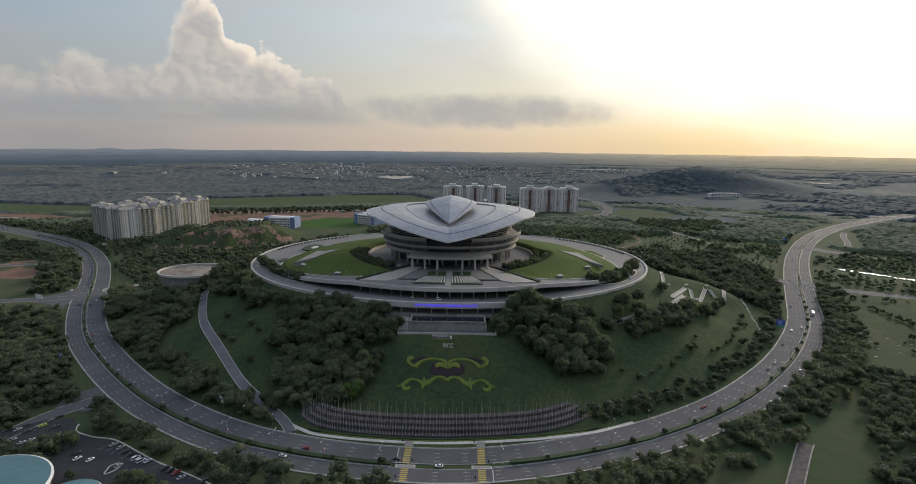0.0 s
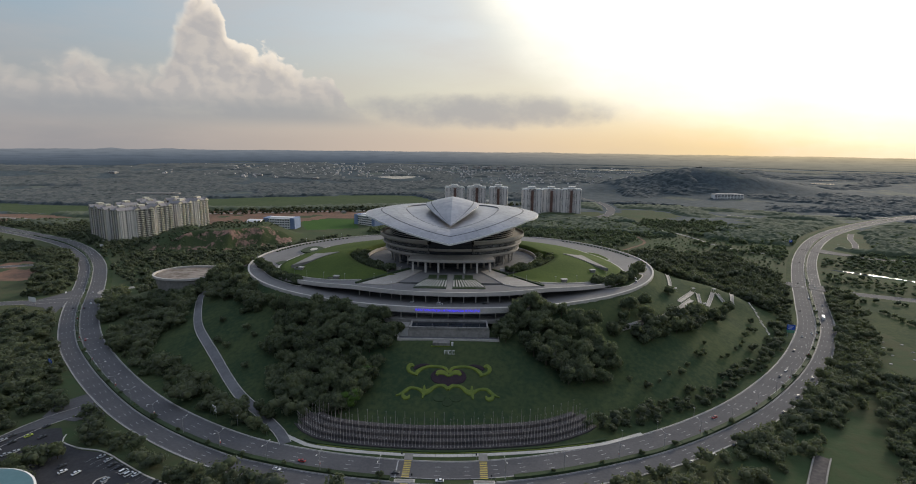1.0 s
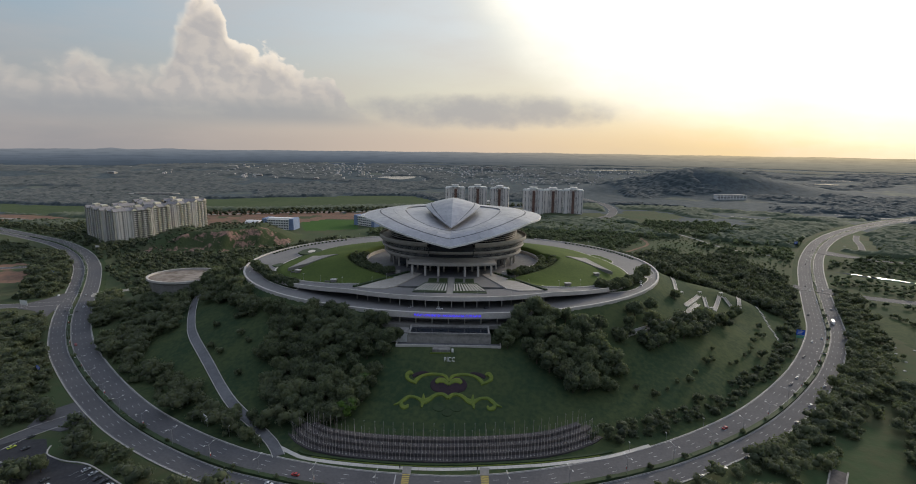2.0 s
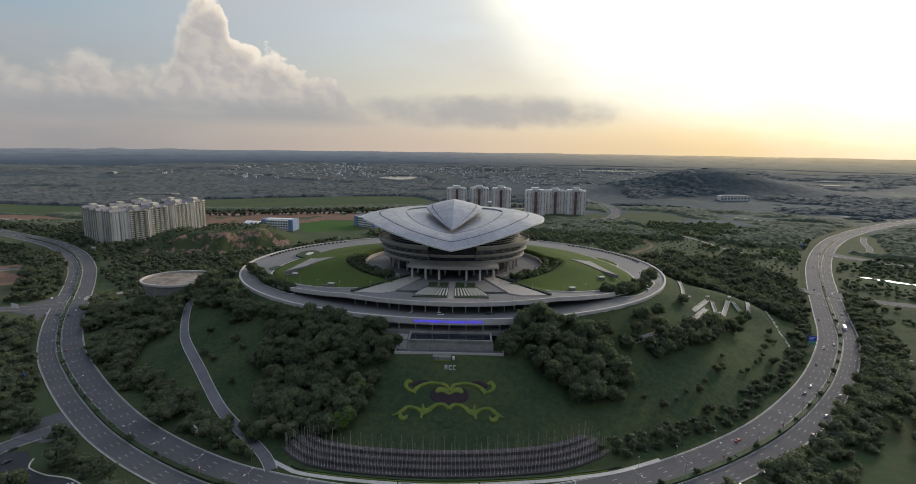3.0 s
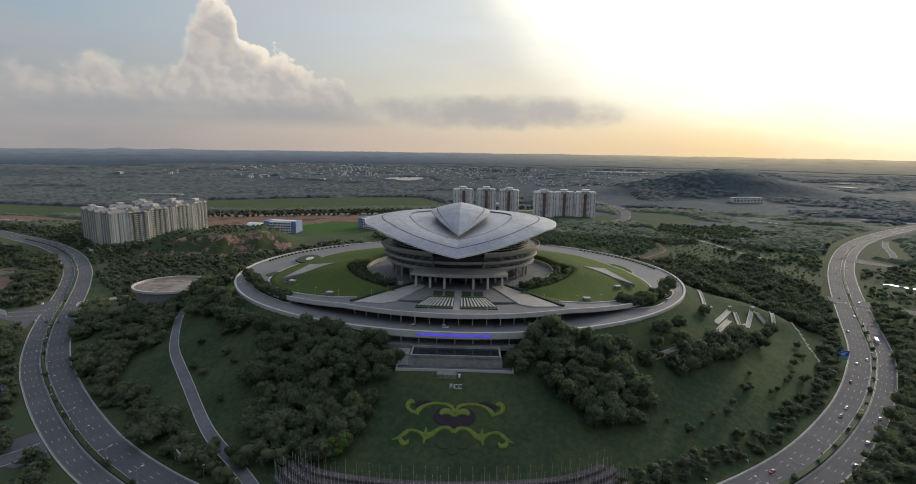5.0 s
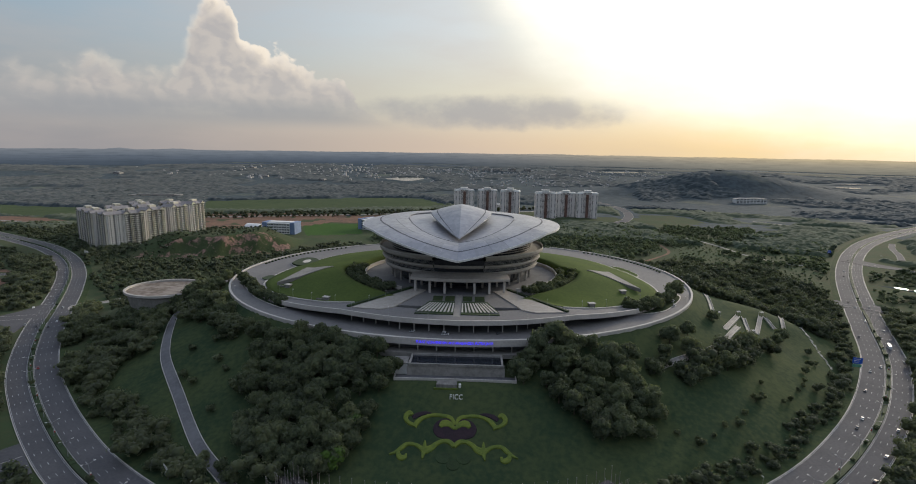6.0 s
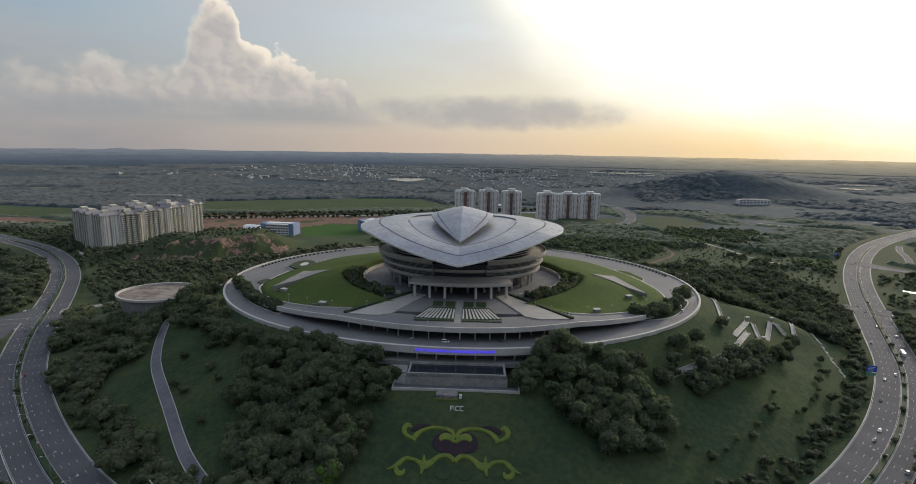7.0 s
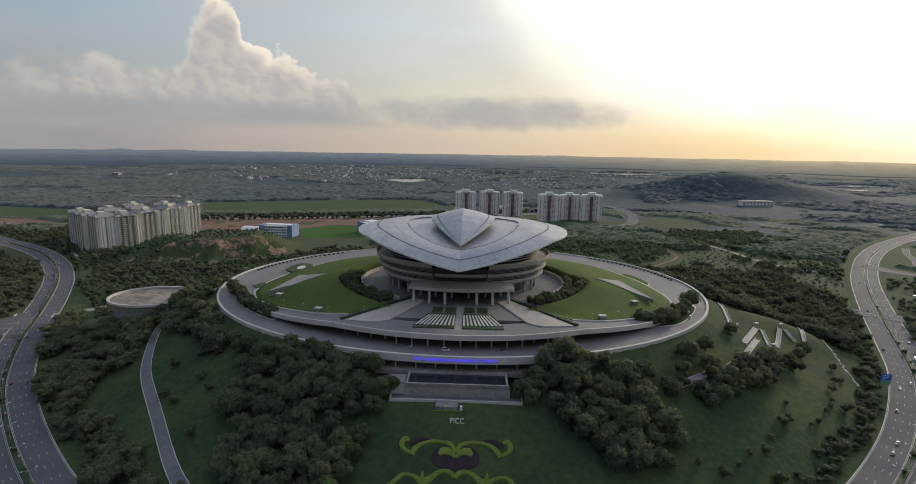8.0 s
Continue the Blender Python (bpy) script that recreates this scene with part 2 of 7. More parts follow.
M = {
    "lawn": material("mown_grass", (0.058, 0.073, 0.032), 0.9, (0.028, 0.047, 0.025), 0.30, 0.020, spec=0.03),
    "lawn_top": material("hilltop_lawn", (0.076, 0.104, 0.028), 0.9, (0.054, 0.078, 0.024), 0.5, 0.025, spec=0.04),
    "scrub": material("scrub_grass", (0.038, 0.062, 0.026), 0.95, (0.060, 0.064, 0.032), 0.10, 0.012, 0.4, spec=0.03, sheen=0.03),
    "woods_floor": material("woodland_floor", (0.024, 0.033, 0.016), 0.95, (0.040, 0.044, 0.022), 0.2, 0.02, 0.4),
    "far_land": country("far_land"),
    "earth": material("red_earth", (0.21, 0.122, 0.085), 0.95, (0.12, 0.088, 0.066), 0.16, 0.03, 0.6, spec=0.05),
    "cliff": raw_bank("raw_cliff"),
    "field": material("open_field", (0.070, 0.090, 0.044), 0.95, (0.054, 0.074, 0.038), 0.05, 0.006, 0.2, spec=0.04),
    "asphalt": material("asphalt", (0.104, 0.102, 0.105), 0.9, (0.078, 0.077, 0.081), 0.6, 0.03, 0.05, spec=0.12),
    "tarmac": material("car_park_tarmac", (0.050, 0.050, 0.053), 0.9, (0.036, 0.036, 0.039), 0.5, 0.05, 0.05, spec=0.12),
    "deck_paving": material("deck_paving", (0.165, 0.160, 0.156), 0.8, (0.125, 0.122, 0.120), 0.6, 0.03, 0.05),
    "basin": material("basin_concrete", (0.30, 0.285, 0.26), 0.85, (0.20, 0.19, 0.175), 0.5, 0.09, 0.1),
    "paving": material("paving", (0.26, 0.245, 0.22), 0.85, (0.19, 0.18, 0.165), 0.5, 0.05, 0.05),
    "dark_paving": material("dark_paving", (0.13, 0.13, 0.135), 0.7, (0.09, 0.09, 0.095), 0.4, 0.06, 0.05),
    "concrete": material("pale_concrete", (0.49, 0.46, 0.42), 0.8, (0.38, 0.36, 0.33), 0.8, 0.07, 0.1),
    "old_concrete": material("stained_concrete", (0.25, 0.24, 0.22), 0.85, (0.13, 0.125, 0.115), 0.5, 0.09, 0.15),
    "white": material("white_paint", (0.72, 0.71, 0.68), 0.6, (0.58, 0.57, 0.54), 0.5, 0.05, 0.03),
    "line": material("road_paint", (0.42, 0.42, 0.41), 0.7, (0.26, 0.26, 0.26), 1.5, 0.2, 0.0),
    "yellow_line": material("yellow_road_paint", (0.50, 0.38, 0.07), 0.7, (0.34, 0.27, 0.08), 1.5, 0.2, 0.0),
    "roof": material("roof_panel", (0.345, 0.345, 0.355), 0.45, (0.26, 0.265, 0.28), 0.25, 0.045, 0.02, metal=0.25, per_object=0.05, spec=0.45),
    "seam": material("roof_seam", (0.09, 0.09, 0.10), 0.6, None, 0.5, 0.1, 0.0),
    "glass": material("dark_glazing", (0.018, 0.022, 0.027), 0.12, (0.032, 0.036, 0.042), 0.3, 0.05, 0.0, spec=0.6),
    "fascia": material("beige_fascia", (0.37, 0.34, 0.30), 0.6, (0.28, 0.26, 0.23), 0.4, 0.06, 0.03),
    "leaf": material("tree_leaf", (0.090, 0.110, 0.060), 0.8, (0.050, 0.066, 0.042), 0.25, 0.03, 0.2, per_object=0.3, per_island=0.30, spec=0.12, thin=0.45, tint=(0.112, 0.122, 0.054), sheen=0.14),
    # brighter copy of the tree leaf, lightened against deep shade in full crowns
    "leaf_shade_lifted": material("shade_lifted_tree_leaf", (0.112, 0.138, 0.074), 0.8, (0.064, 0.084, 0.050), 0.25, 0.03, 0.2, per_object=0.28, per_island=0.28, spec=0.12, thin=0.48, tint=(0.130, 0.142, 0.064), sheen=0.14),
    "leaf_light": material("bright_tree_leaf", (0.075, 0.135, 0.024), 0.7, (0.045, 0.085, 0.018), 0.6, 0.05, 0.5, per_object=0.2, spec=0.2, thin=0.12),
    # far canopies: haze put into the blue-grey far colour and into both sheens
    "leaf_far_hazed": material("hazed_far_tree_leaf", (0.022, 0.035, 0.040), 0.95, (0.046, 0.060, 0.062), 0.05, 0.006, 0.0, spec=0.03, sheen=0.10),
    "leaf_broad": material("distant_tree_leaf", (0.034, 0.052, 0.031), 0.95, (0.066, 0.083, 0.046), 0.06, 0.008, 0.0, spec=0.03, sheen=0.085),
    # lighter than the near leaf, with the lift of haze put into its colour
    "leaf_mid_hazed": material("hazed_mid_leaf", (0.116, 0.146, 0.080), 0.9, (0.082, 0.108, 0.064), 0.08, 0.012, 0.1, per_island=0.28, spec=0.1, thin=0.6, sheen=0.25),
    "hedge": material("clipped_hedge", (0.030, 0.052, 0.018), 0.85, (0.018, 0.032, 0.012), 1.2, 0.1, 0.6, per_object=0.2),
    "gold_leaf": material("yellow_green_foliage", (0.135, 0.165, 0.022), 0.8, (0.07, 0.105, 0.02), 1.3, 0.15, 0.5),
    "purple_leaf": material("purple_foliage", (0.030, 0.016, 0.022), 0.85, (0.018, 0.012, 0.016), 1.0, 0.2, 0.5),
    "bark": material("bark", (0.11, 0.085, 0.062), 0.9, None, 2.0, 0.2, 0.5),
    "tier": material("weathered_terrace", (0.085, 0.076, 0.074), 0.9, (0.045, 0.042, 0.044), 0.4, 0.06, 0.1),
    "steel": material("galvanised_steel", (0.42, 0.42, 0.42), 0.45, None, 1.0, 0.1, 0.0, metal=0.6),
    "pole": material("weathered_pole", (0.36, 0.32, 0.29), 0.6, (0.26, 0.23, 0.21), 1.0, 0.1, 0.0),
    "dark": material("dark_metal", (0.035, 0.035, 0.038), 0.6, None, 1.0, 0.1, 0.0),
    "water": material("pond_water", (0.03, 0.035, 0.03), 0.1, (0.04, 0.042, 0.035), 0.1, 0.01, 0.0, spec=0.9),
    "stained_deck": material("stained_deck", (0.26, 0.225, 0.19), 0.9, (0.11, 0.085, 0.066), 0.22, 0.07, 0.15),
    "pitch": material("playing_field", (0.052, 0.100, 0.026), 0.9, (0.044, 0.086, 0.024), 0.2, 0.02, 0.1, spec=0.04),
    "apartment": material("cream_render", (0.66, 0.63, 0.58), 0.8, (0.56, 0.53, 0.49), 0.2, 0.03, 0.03),
    "apartment_yellow": material("yellow_render", (0.64, 0.60, 0.48), 0.8, (0.55, 0.51, 0.41), 0.2, 0.03, 0.03),
    "tower": material("pale_pink_render", (0.74, 0.68, 0.63), 0.8, (0.66, 0.61, 0.57), 0.2, 0.03, 0.03),
    "tower_red": material("brown_red_render", (0.23, 0.13, 0.10), 0.8, None, 0.2, 0.03, 0.03),
    "roof_tile": material("grey_roof_tile", (0.27, 0.255, 0.25), 0.8, (0.19, 0.18, 0.18), 0.5, 0.06, 0.2),
    "pane": material("window_glass", (0.03, 0.035, 0.042), 0.2, (0.05, 0.055, 0.06), 0.3, 0.05, 0.0, spec=0.6),
    "school_blue": material("blue_wall_paint", (0.20, 0.27, 0.42), 0.7, None, 0.2, 0.03, 0.02),
    "teal": material("teal_metal_roof", (0.080, 0.160, 0.178), 0.5, (0.066, 0.138, 0.155), 0.3, 0.06, 0.02),
    "sign_blue": material("blue_sign_face", (0.02, 0.10, 0.50), 0.5, None, 0.6, 0.1, 0.0),
    "sign_green": material("green_sign_face", (0.10, 0.30, 0.20), 0.5, None, 0.6, 0.1, 0.0),
    "car_white": material("white_car_paint", (0.70, 0.70, 0.70), 0.5, None, 1.0, 0.3, 0.0, spec=0.6, spread=0.05),
    "car_silver": material("silver_car_paint", (0.42, 0.43, 0.44), 0.5, None, 1.0, 0.3, 0.0, metal=0.4, spread=0.05),
    "car_dark": material("dark_car_paint", (0.035, 0.037, 0.042), 0.5, None, 1.0, 0.3, 0.0, spec=0.6, spread=0.05),
    "car_red": material("red_car_paint", (0.33, 0.025, 0.025), 0.5, None, 1.0, 0.3, 0.0, spec=0.6, spread=0.05),
    "car_lime": material("lime_car_paint", (0.42, 0.50, 0.05), 0.5, None, 1.0, 0.3, 0.0, spec=0.6, spread=0.05),
    "tail": material("tail_light_red", (0.35, 0.02, 0.02), 0.4, None, 1.0, 0.3, 0.0, spread=0.05),
    "blue_glow": material("blue_lit_letter", (0.05, 0.05, 0.4), 0.5, None, 0.6, 0.1, 0.0, emit=(0.07, 0.05, 0.9, 1.1)),
}


# ---- building helpers ----
def mesh_object(name, verts, faces, mat, parent=None, label="", smooth=False):
    me = bpy.data.meshes.new(name)
    me.from_pydata([tuple(v) for v in verts], [], [tuple(f) for f in faces])
    me.update()
    for m in (mat if isinstance(mat, (list, tuple)) else [mat]):
        me.materials.append(M[m] if isinstance(m, str) else m)
    if smooth:
        me.polygons.foreach_set("use_smooth", [True] * len(me.polygons))
    ob = new(name, me)
    ob.parent = parent
    if label:
        tagged(ob, label)
    return ob


def part(name, bm, mat, parent=None, label="", smooth=False):
    """Links a bmesh as one mesh object under a thing or a part."""
    me = bpy.data.meshes.new(name)
    bm.to_mesh(me)
    bm.free()
    me.materials.append(M[mat] if isinstance(mat, str) else mat)
    if smooth:
        me.polygons.foreach_set("use_smooth", [True] * len(me.polygons))
    ob = new(name, me)
    ob.parent = parent
    if label:
        tagged(ob, label)
    return ob


def shared(name, ob, m, parent):
    """One more object on the mesh of ob."""
    o = new(name, ob.data)
    o.parent = parent
    o.matrix_basis = m
    return o


def thing(name, label, category, m=None, group="", kind=""):
    ob = new(name)
    if m is not None:
        ob.matrix_basis = m
    return tagged(ob, label, category, group, kind)


def box(bm, x0, x1, y0, y1, z0, z1, taper=0.0, bevel=0.0):
    g = bmesh.ops.create_cube(bm, size=1)["verts"]
    for v in g:
        k = 1 - taper if v.co.z > 0 else 1
        v.co = ((x0 + x1) / 2 + v.co.x * (x1 - x0) * k, (y0 + y1) / 2 + v.co.y * (y1 - y0) * k, (z0 + z1) / 2 + v.co.z * (z1 - z0))
    if bevel:
        edges = list({e for v in g for e in v.link_edges})
        bmesh.ops.bevel(bm, geom=edges, offset=bevel, segments=2, affect="EDGES", profile=0.6)
    return g


def tube(bm, a, b, r0, r1=None, sides=6):
    a, b = Vector(a), Vector(b)
    d = b - a
    m = Matrix.Translation((a + b) / 2) @ d.to_track_quat("Z", "Y").to_matrix().to_4x4()
    bmesh.ops.create_cone(bm, cap_ends=True, segments=sides, radius1=r0, radius2=r0 if r1 is None else r1, depth=d.length, matrix=m)


def spline(pts, step=6.0):
    """A smooth line through the points, resampled at even steps."""
    p = [Vector((*q[:2], q[2] if len(q) > 2 else 0.0)) for q in pts]
    p = [2 * p[0] - p[1], *p, 2 * p[-1] - p[-2]]
    out = []
    for i in range(1, len(p) - 2):
        a, b, c, d = p[i - 1:i + 3]
        k = max(2, int((c - b).length / step))
        for j in range(k):
            t = j / k
            out.append(0.5 * (2 * b + (c - a) * t + (2 * a - 5 * b + 4 * c - d) * t * t + (3 * b - a - 3 * c + d) * t ** 3))
    return out + [p[-2]]


def normals(line):
    out = []
    for i in range(len(line)):
        d = line[min(i + 1, len(line) - 1)] - line[max(i - 1, 0)]
        out.append(Vector((-d.y, d.x, 0)).normalized())
    return out


def ribbon(name, line, a, b, z0, z1, mat, parent=None, label="", lift=None, start=0, end=None):
    """A strip along the line from offset a to b (to its left), with a body from z0 up to z1 above the line."""
    nn = normals(line)
    line, nn = line[start:end], nn[start:end]
    vs, fs = [], []
    for i, (p, n) in enumerate(zip(line, nn)):
        k0, k1 = (a(i) if callable(a) else a), (b(i) if callable(b) else b)
        q0, q1 = p + n * k0, p + n * k1
        h0 = lift(q0.x, q0.y) if lift else p.z
        h1 = lift(q1.x, q1.y) if lift else p.z
        vs += [(q0.x, q0.y, h0 + z0), (q0.x, q0.y, h0 + z1), (q1.x, q1.y, h1 + z1), (q1.x, q1.y, h1 + z0)]
    for i in range(len(line) - 1):
        o = 4 * i
        for j in range(4):
            k = (j + 1) % 4
            fs.append((o + j, o + 4 + j, o + 4 + k, o + k))
    fs += [(0, 1, 2, 3), tuple(4 * (len(line) - 1) + j for j in (3, 2, 1, 0))]
    return mesh_object(name, vs, fs, mat, parent, label)


# ---- plan ----
CX, CY, RA, RW, RB = -11.0, 580.0, 212.0, 222.0, 180.0      # the ring road on the hill: centre and half-axes (east, west, north-south)
AX = -13.0                                       # the axis of the centre, its garden and its gate
DX, DY, FLAT = -14.0, 553.0, 0.85                # the drum: centre and flattening
DECK = 56.5                                      # the entrance deck
LOW = 47.6                                       # the ring road

MEDIAN = [(-1500, 1330), (-1210, 1180), (-946, 1031), (-818, 961), (-704, 892), (-612, 814), (-540, 733), (-490, 663), (-453, 606), (-410, 536), (-371, 480), (-335, 435), (-298, 397), (-258, 360), (-215, 325), (-173, 298), (-135, 279), (-108, 270), (-82, 263.5), (-55, 259), (-28, 256.5), (-9, 256), (13, 257.5), (43, 263), (71, 271), (93, 279), (117, 289), (154, 309), (194, 336), (235, 371), (276, 412), (317, 461), (353, 511), (396, 585), (452, 682), (520, 793), (586, 889), (670, 997), (769, 1103), (899, 1214), (1054, 1326), (1250, 1440)]
MAIN = spline(MEDIAN, 5.0)
MAIN_XY = np.array([(p.x, p.y) for p in MAIN])


def smoothstep(x, lo, hi):
    t = np.clip((np.asarray(x, float) - lo) / (hi - lo), 0, 1)
    return t * t * (3 - 2 * t)


def ring_e(x, y):
    x = np.asarray(x, float)
    return np.hypot((x - CX) / np.where(x < CX, RW, RA), (np.asarray(y) - CY) / RB)


def road_distance(x, y):
    """Distance from the line of the main road, for arrays."""
    x, y = np.asarray(x, float), np.asarray(y, float)
    out = np.full(x.shape, 1e9)
    for px, py in MAIN_XY[::3]:
        out = np.minimum(out, np.hypot(x - px, y - py))
    return out


def bump(x, y, cx, cy, sx, sy, h, turn=0.0):
    c, s = math.cos(radians(turn)), math.sin(radians(turn))
    u, v = (x - cx) * c + (y - cy) * s, -(x - cx) * s + (y - cy) * c
    return h * np.exp(-(u / sx) ** 2 - (v / sy) ** 2)


def wave(x, y, k, seed):
    """Cheap smooth unevenness for arrays, about -1 to 1."""
    return (np.sin(x * k + seed) * np.cos(y * k * 1.13 - seed * 2.1) + 0.6 * np.sin(x * k * 2.3 - y * k * 1.7 + seed * 3) + 0.4 * np.sin(x * k * 4.1 + y * k * 3.7 + seed)) / 2


def value_noise(x, y, size, seed, octaves=3):
    """Uneven patches about size metres across, 0 to 1, for arrays."""
    table = np.random.default_rng(seed).uniform(0, 1, (64, 64))
    out, gain, total = 0.0, 1.0, 0.0
    for k in range(octaves):
        u, v = np.asarray(x) / size * 2 ** k + 17.3 * k, np.asarray(y) / size * 2 ** k + 9.1 * k
        i, j = np.floor(u).astype(int), np.floor(v).astype(int)
        a, b = u - i, v - j
        a, b = a * a * (3 - 2 * a), b * b * (3 - 2 * b)
        cell = lambda p, q: table[(i + p) % 64, (j + q) % 64]
        out = out + gain * ((cell(0, 0) * (1 - a) + cell(1, 0) * a) * (1 - b) + (cell(0, 1) * (1 - a) + cell(1, 1) * a) * b)
        total, gain = total + gain, gain * 0.55
    return out / total


def height(x, y):
    """The height of the land."""
    x, y = np.asarray(x, float), np.asarray(y, float)
    e = ring_e(x, y)
    hill = np.interp(e, [0, 0.9, 1.0, 1.06, 1.10, 1.183, 1.25, 1.38, 1.53, 1.68], [47, 47, 46.8, 38, 34, 27, 21, 10, 2, 0])
    hill = np.where(e < 1.03, np.where(e < 1.0, 46.8, hill), hill)
    # the steep cut below the entrance deck
    cut = smoothstep(np.abs(x - AX), 62, 44) * smoothstep(y, 418, 408)
    hill = np.where((e < 1.08) & (cut > 0), np.minimum(hill, 34 + (1 - cut) * 13), hill)
    # a level shelf in front of the fountain basin
    shelf = smoothstep(np.abs(x - AX), 50, 41) * smoothstep(y, 374, 378) * (y < 406)
    hill = np.where((shelf > 0) & (e < 1.2), np.minimum(hill, hill + (30.4 - hill) * shelf), hill)
    knoll = bump(x, y, -294, 548, 62, 52, 28) + bump(x, y, -240, 565, 34, 46, 14)
    h = np.maximum(hill, knoll)
    h = h + bump(x, y, 275, 552, 42, 34, 12)
    h = h + bump(x, y, -480, 890, 60, 48, 34, 20)
    # a quarried bank with a bare cliff
    lip = np.interp(x, [-500, -437, -401, -365, -332, -300], [818, 838, 845, 884, 904, 930]) + 4 * np.sin(x * 0.11) + 2 * np.sin(x * 0.29 + 1)
    bank = (0.45 * smoothstep(y - lip, 0, 12) + 0.55 * smoothstep(y - lip + 3 * np.sin(x * 0.17), 9, 34)) * smoothstep(x, -520, -450) * smoothstep(y, 1040, 960)
    h = np.maximum(h, bank * np.interp(x, [-470, -420, -370, -335, -310], [31, 29, 31, 16, 0]) * (1 + 0.05 * wave(x, y, 0.05, 2.0)))
    h = h * smoothstep(road_distance(x, y), 19, 48)
    far = np.hypot(x, y)
    h = h + bump(x, y, 1030, 2200, 170, 190, 56) + bump(x, y, 830, 2180, 280, 170, 56) + bump(x, y, 1260, 2130, 170, 150, 34) + bump(x, y, 940, 2100, 420, 170, 9) * wave(x, y, 0.021, 3.0)
    h = h + wave(x, y, 0.012, 1.3) * 1.2 * smoothstep(far, 650, 1000) * smoothstep(road_distance(x, y), 24, 70)
    # far land is lifted towards the horizon line to fit the camera's view
    rim = np.clip((far - 2000) / 2900, 0, 0.52)
    h = h + 131 * rim ** 1.5 + wave(x, y, 0.0021, 4.0) * 7 * smoothstep(far, 2300, 4300)
    return h


def ground_z(x, y):
    return float(height(np.array([x]), np.array([y]))[0])


def belt(p0, p1, o0, o1):
    """A strip of land along the main road, between two places and two offsets from the median."""
    i0, i1 = (int(np.hypot(MAIN_XY[:, 0] - x, MAIN_XY[:, 1] - y).argmin()) for x, y in (p0, p1))
    nn = normals(MAIN)
    a = [MAIN[i] + nn[i] * o0 for i in range(i0, i1, 3)]
    b = [MAIN[i] + nn[i] * o1 for i in range(i0, i1, 3)]
    return [(p.x, p.y) for p in a + b[::-1]]


def inside(x, y, poly):
    x, y = np.asarray(x, float), np.asarray(y, float)
    hit = np.zeros(x.shape, bool)
    for (x0, y0), (x1, y1) in zip(poly, poly[1:] + poly[:1]):
        if y0 != y1:
            hit ^= ((y0 > y) != (y1 > y)) & (x < (x1 - x0) * (y - y0) / (y1 - y0) + x0)
    return hit


FIELDS = [[(-840, 1660), (-715, 1410), (-520, 1445), (-135, 1580), (-60, 1620), (-190, 1860), (-410, 1835)],
          [(-1400, 1330), (-1010, 1250), (-880, 1310), (-1040, 1430), (-1500, 1480)],
          [(-330, 1066), (-228, 1100), (-262, 1238), (-392, 1228)]]
BARE = [[(-760, 1130), (-440, 1090), (-330, 1240), (-180, 1250), (-130, 1380), (-500, 1400), (-740, 1330)],
        [(-1300, 1180), (-1030, 1120), (-850, 1165), (-1010, 1240), (-1400, 1290)],
        [(-700, 690), (-630, 640), (-545, 640), (-560, 700), (-640, 740)],
        [(-462, 842), (-446, 838), (-444, 858), (-462, 858)]]
CLIFF = [(-414, 832), (-396, 836), (-362, 872), (-312, 896), (-312, 940), (-350, 940), (-385, 905), (-405, 884), (-416, 868)]

SCREE = [(-505, 800), (-470, 802), (-440, 828), (-414, 838), (-416, 868), (-430, 876), (-470, 862), (-510, 835)]


def axis_steps(lo, hi, step, far_lo, far_hi, grow):
    mid = list(np.arange(lo, hi + step, step))
    up, s = [], step
    v = mid[-1]
    while v < far_hi:
        s *= grow
        v += s
        up.append(v)
    dn, s, v = [], step, lo
    while v > far_lo:
        s *= grow
        v -= s
        dn.append(v)
    return np.array(dn[::-1] + mid + up)


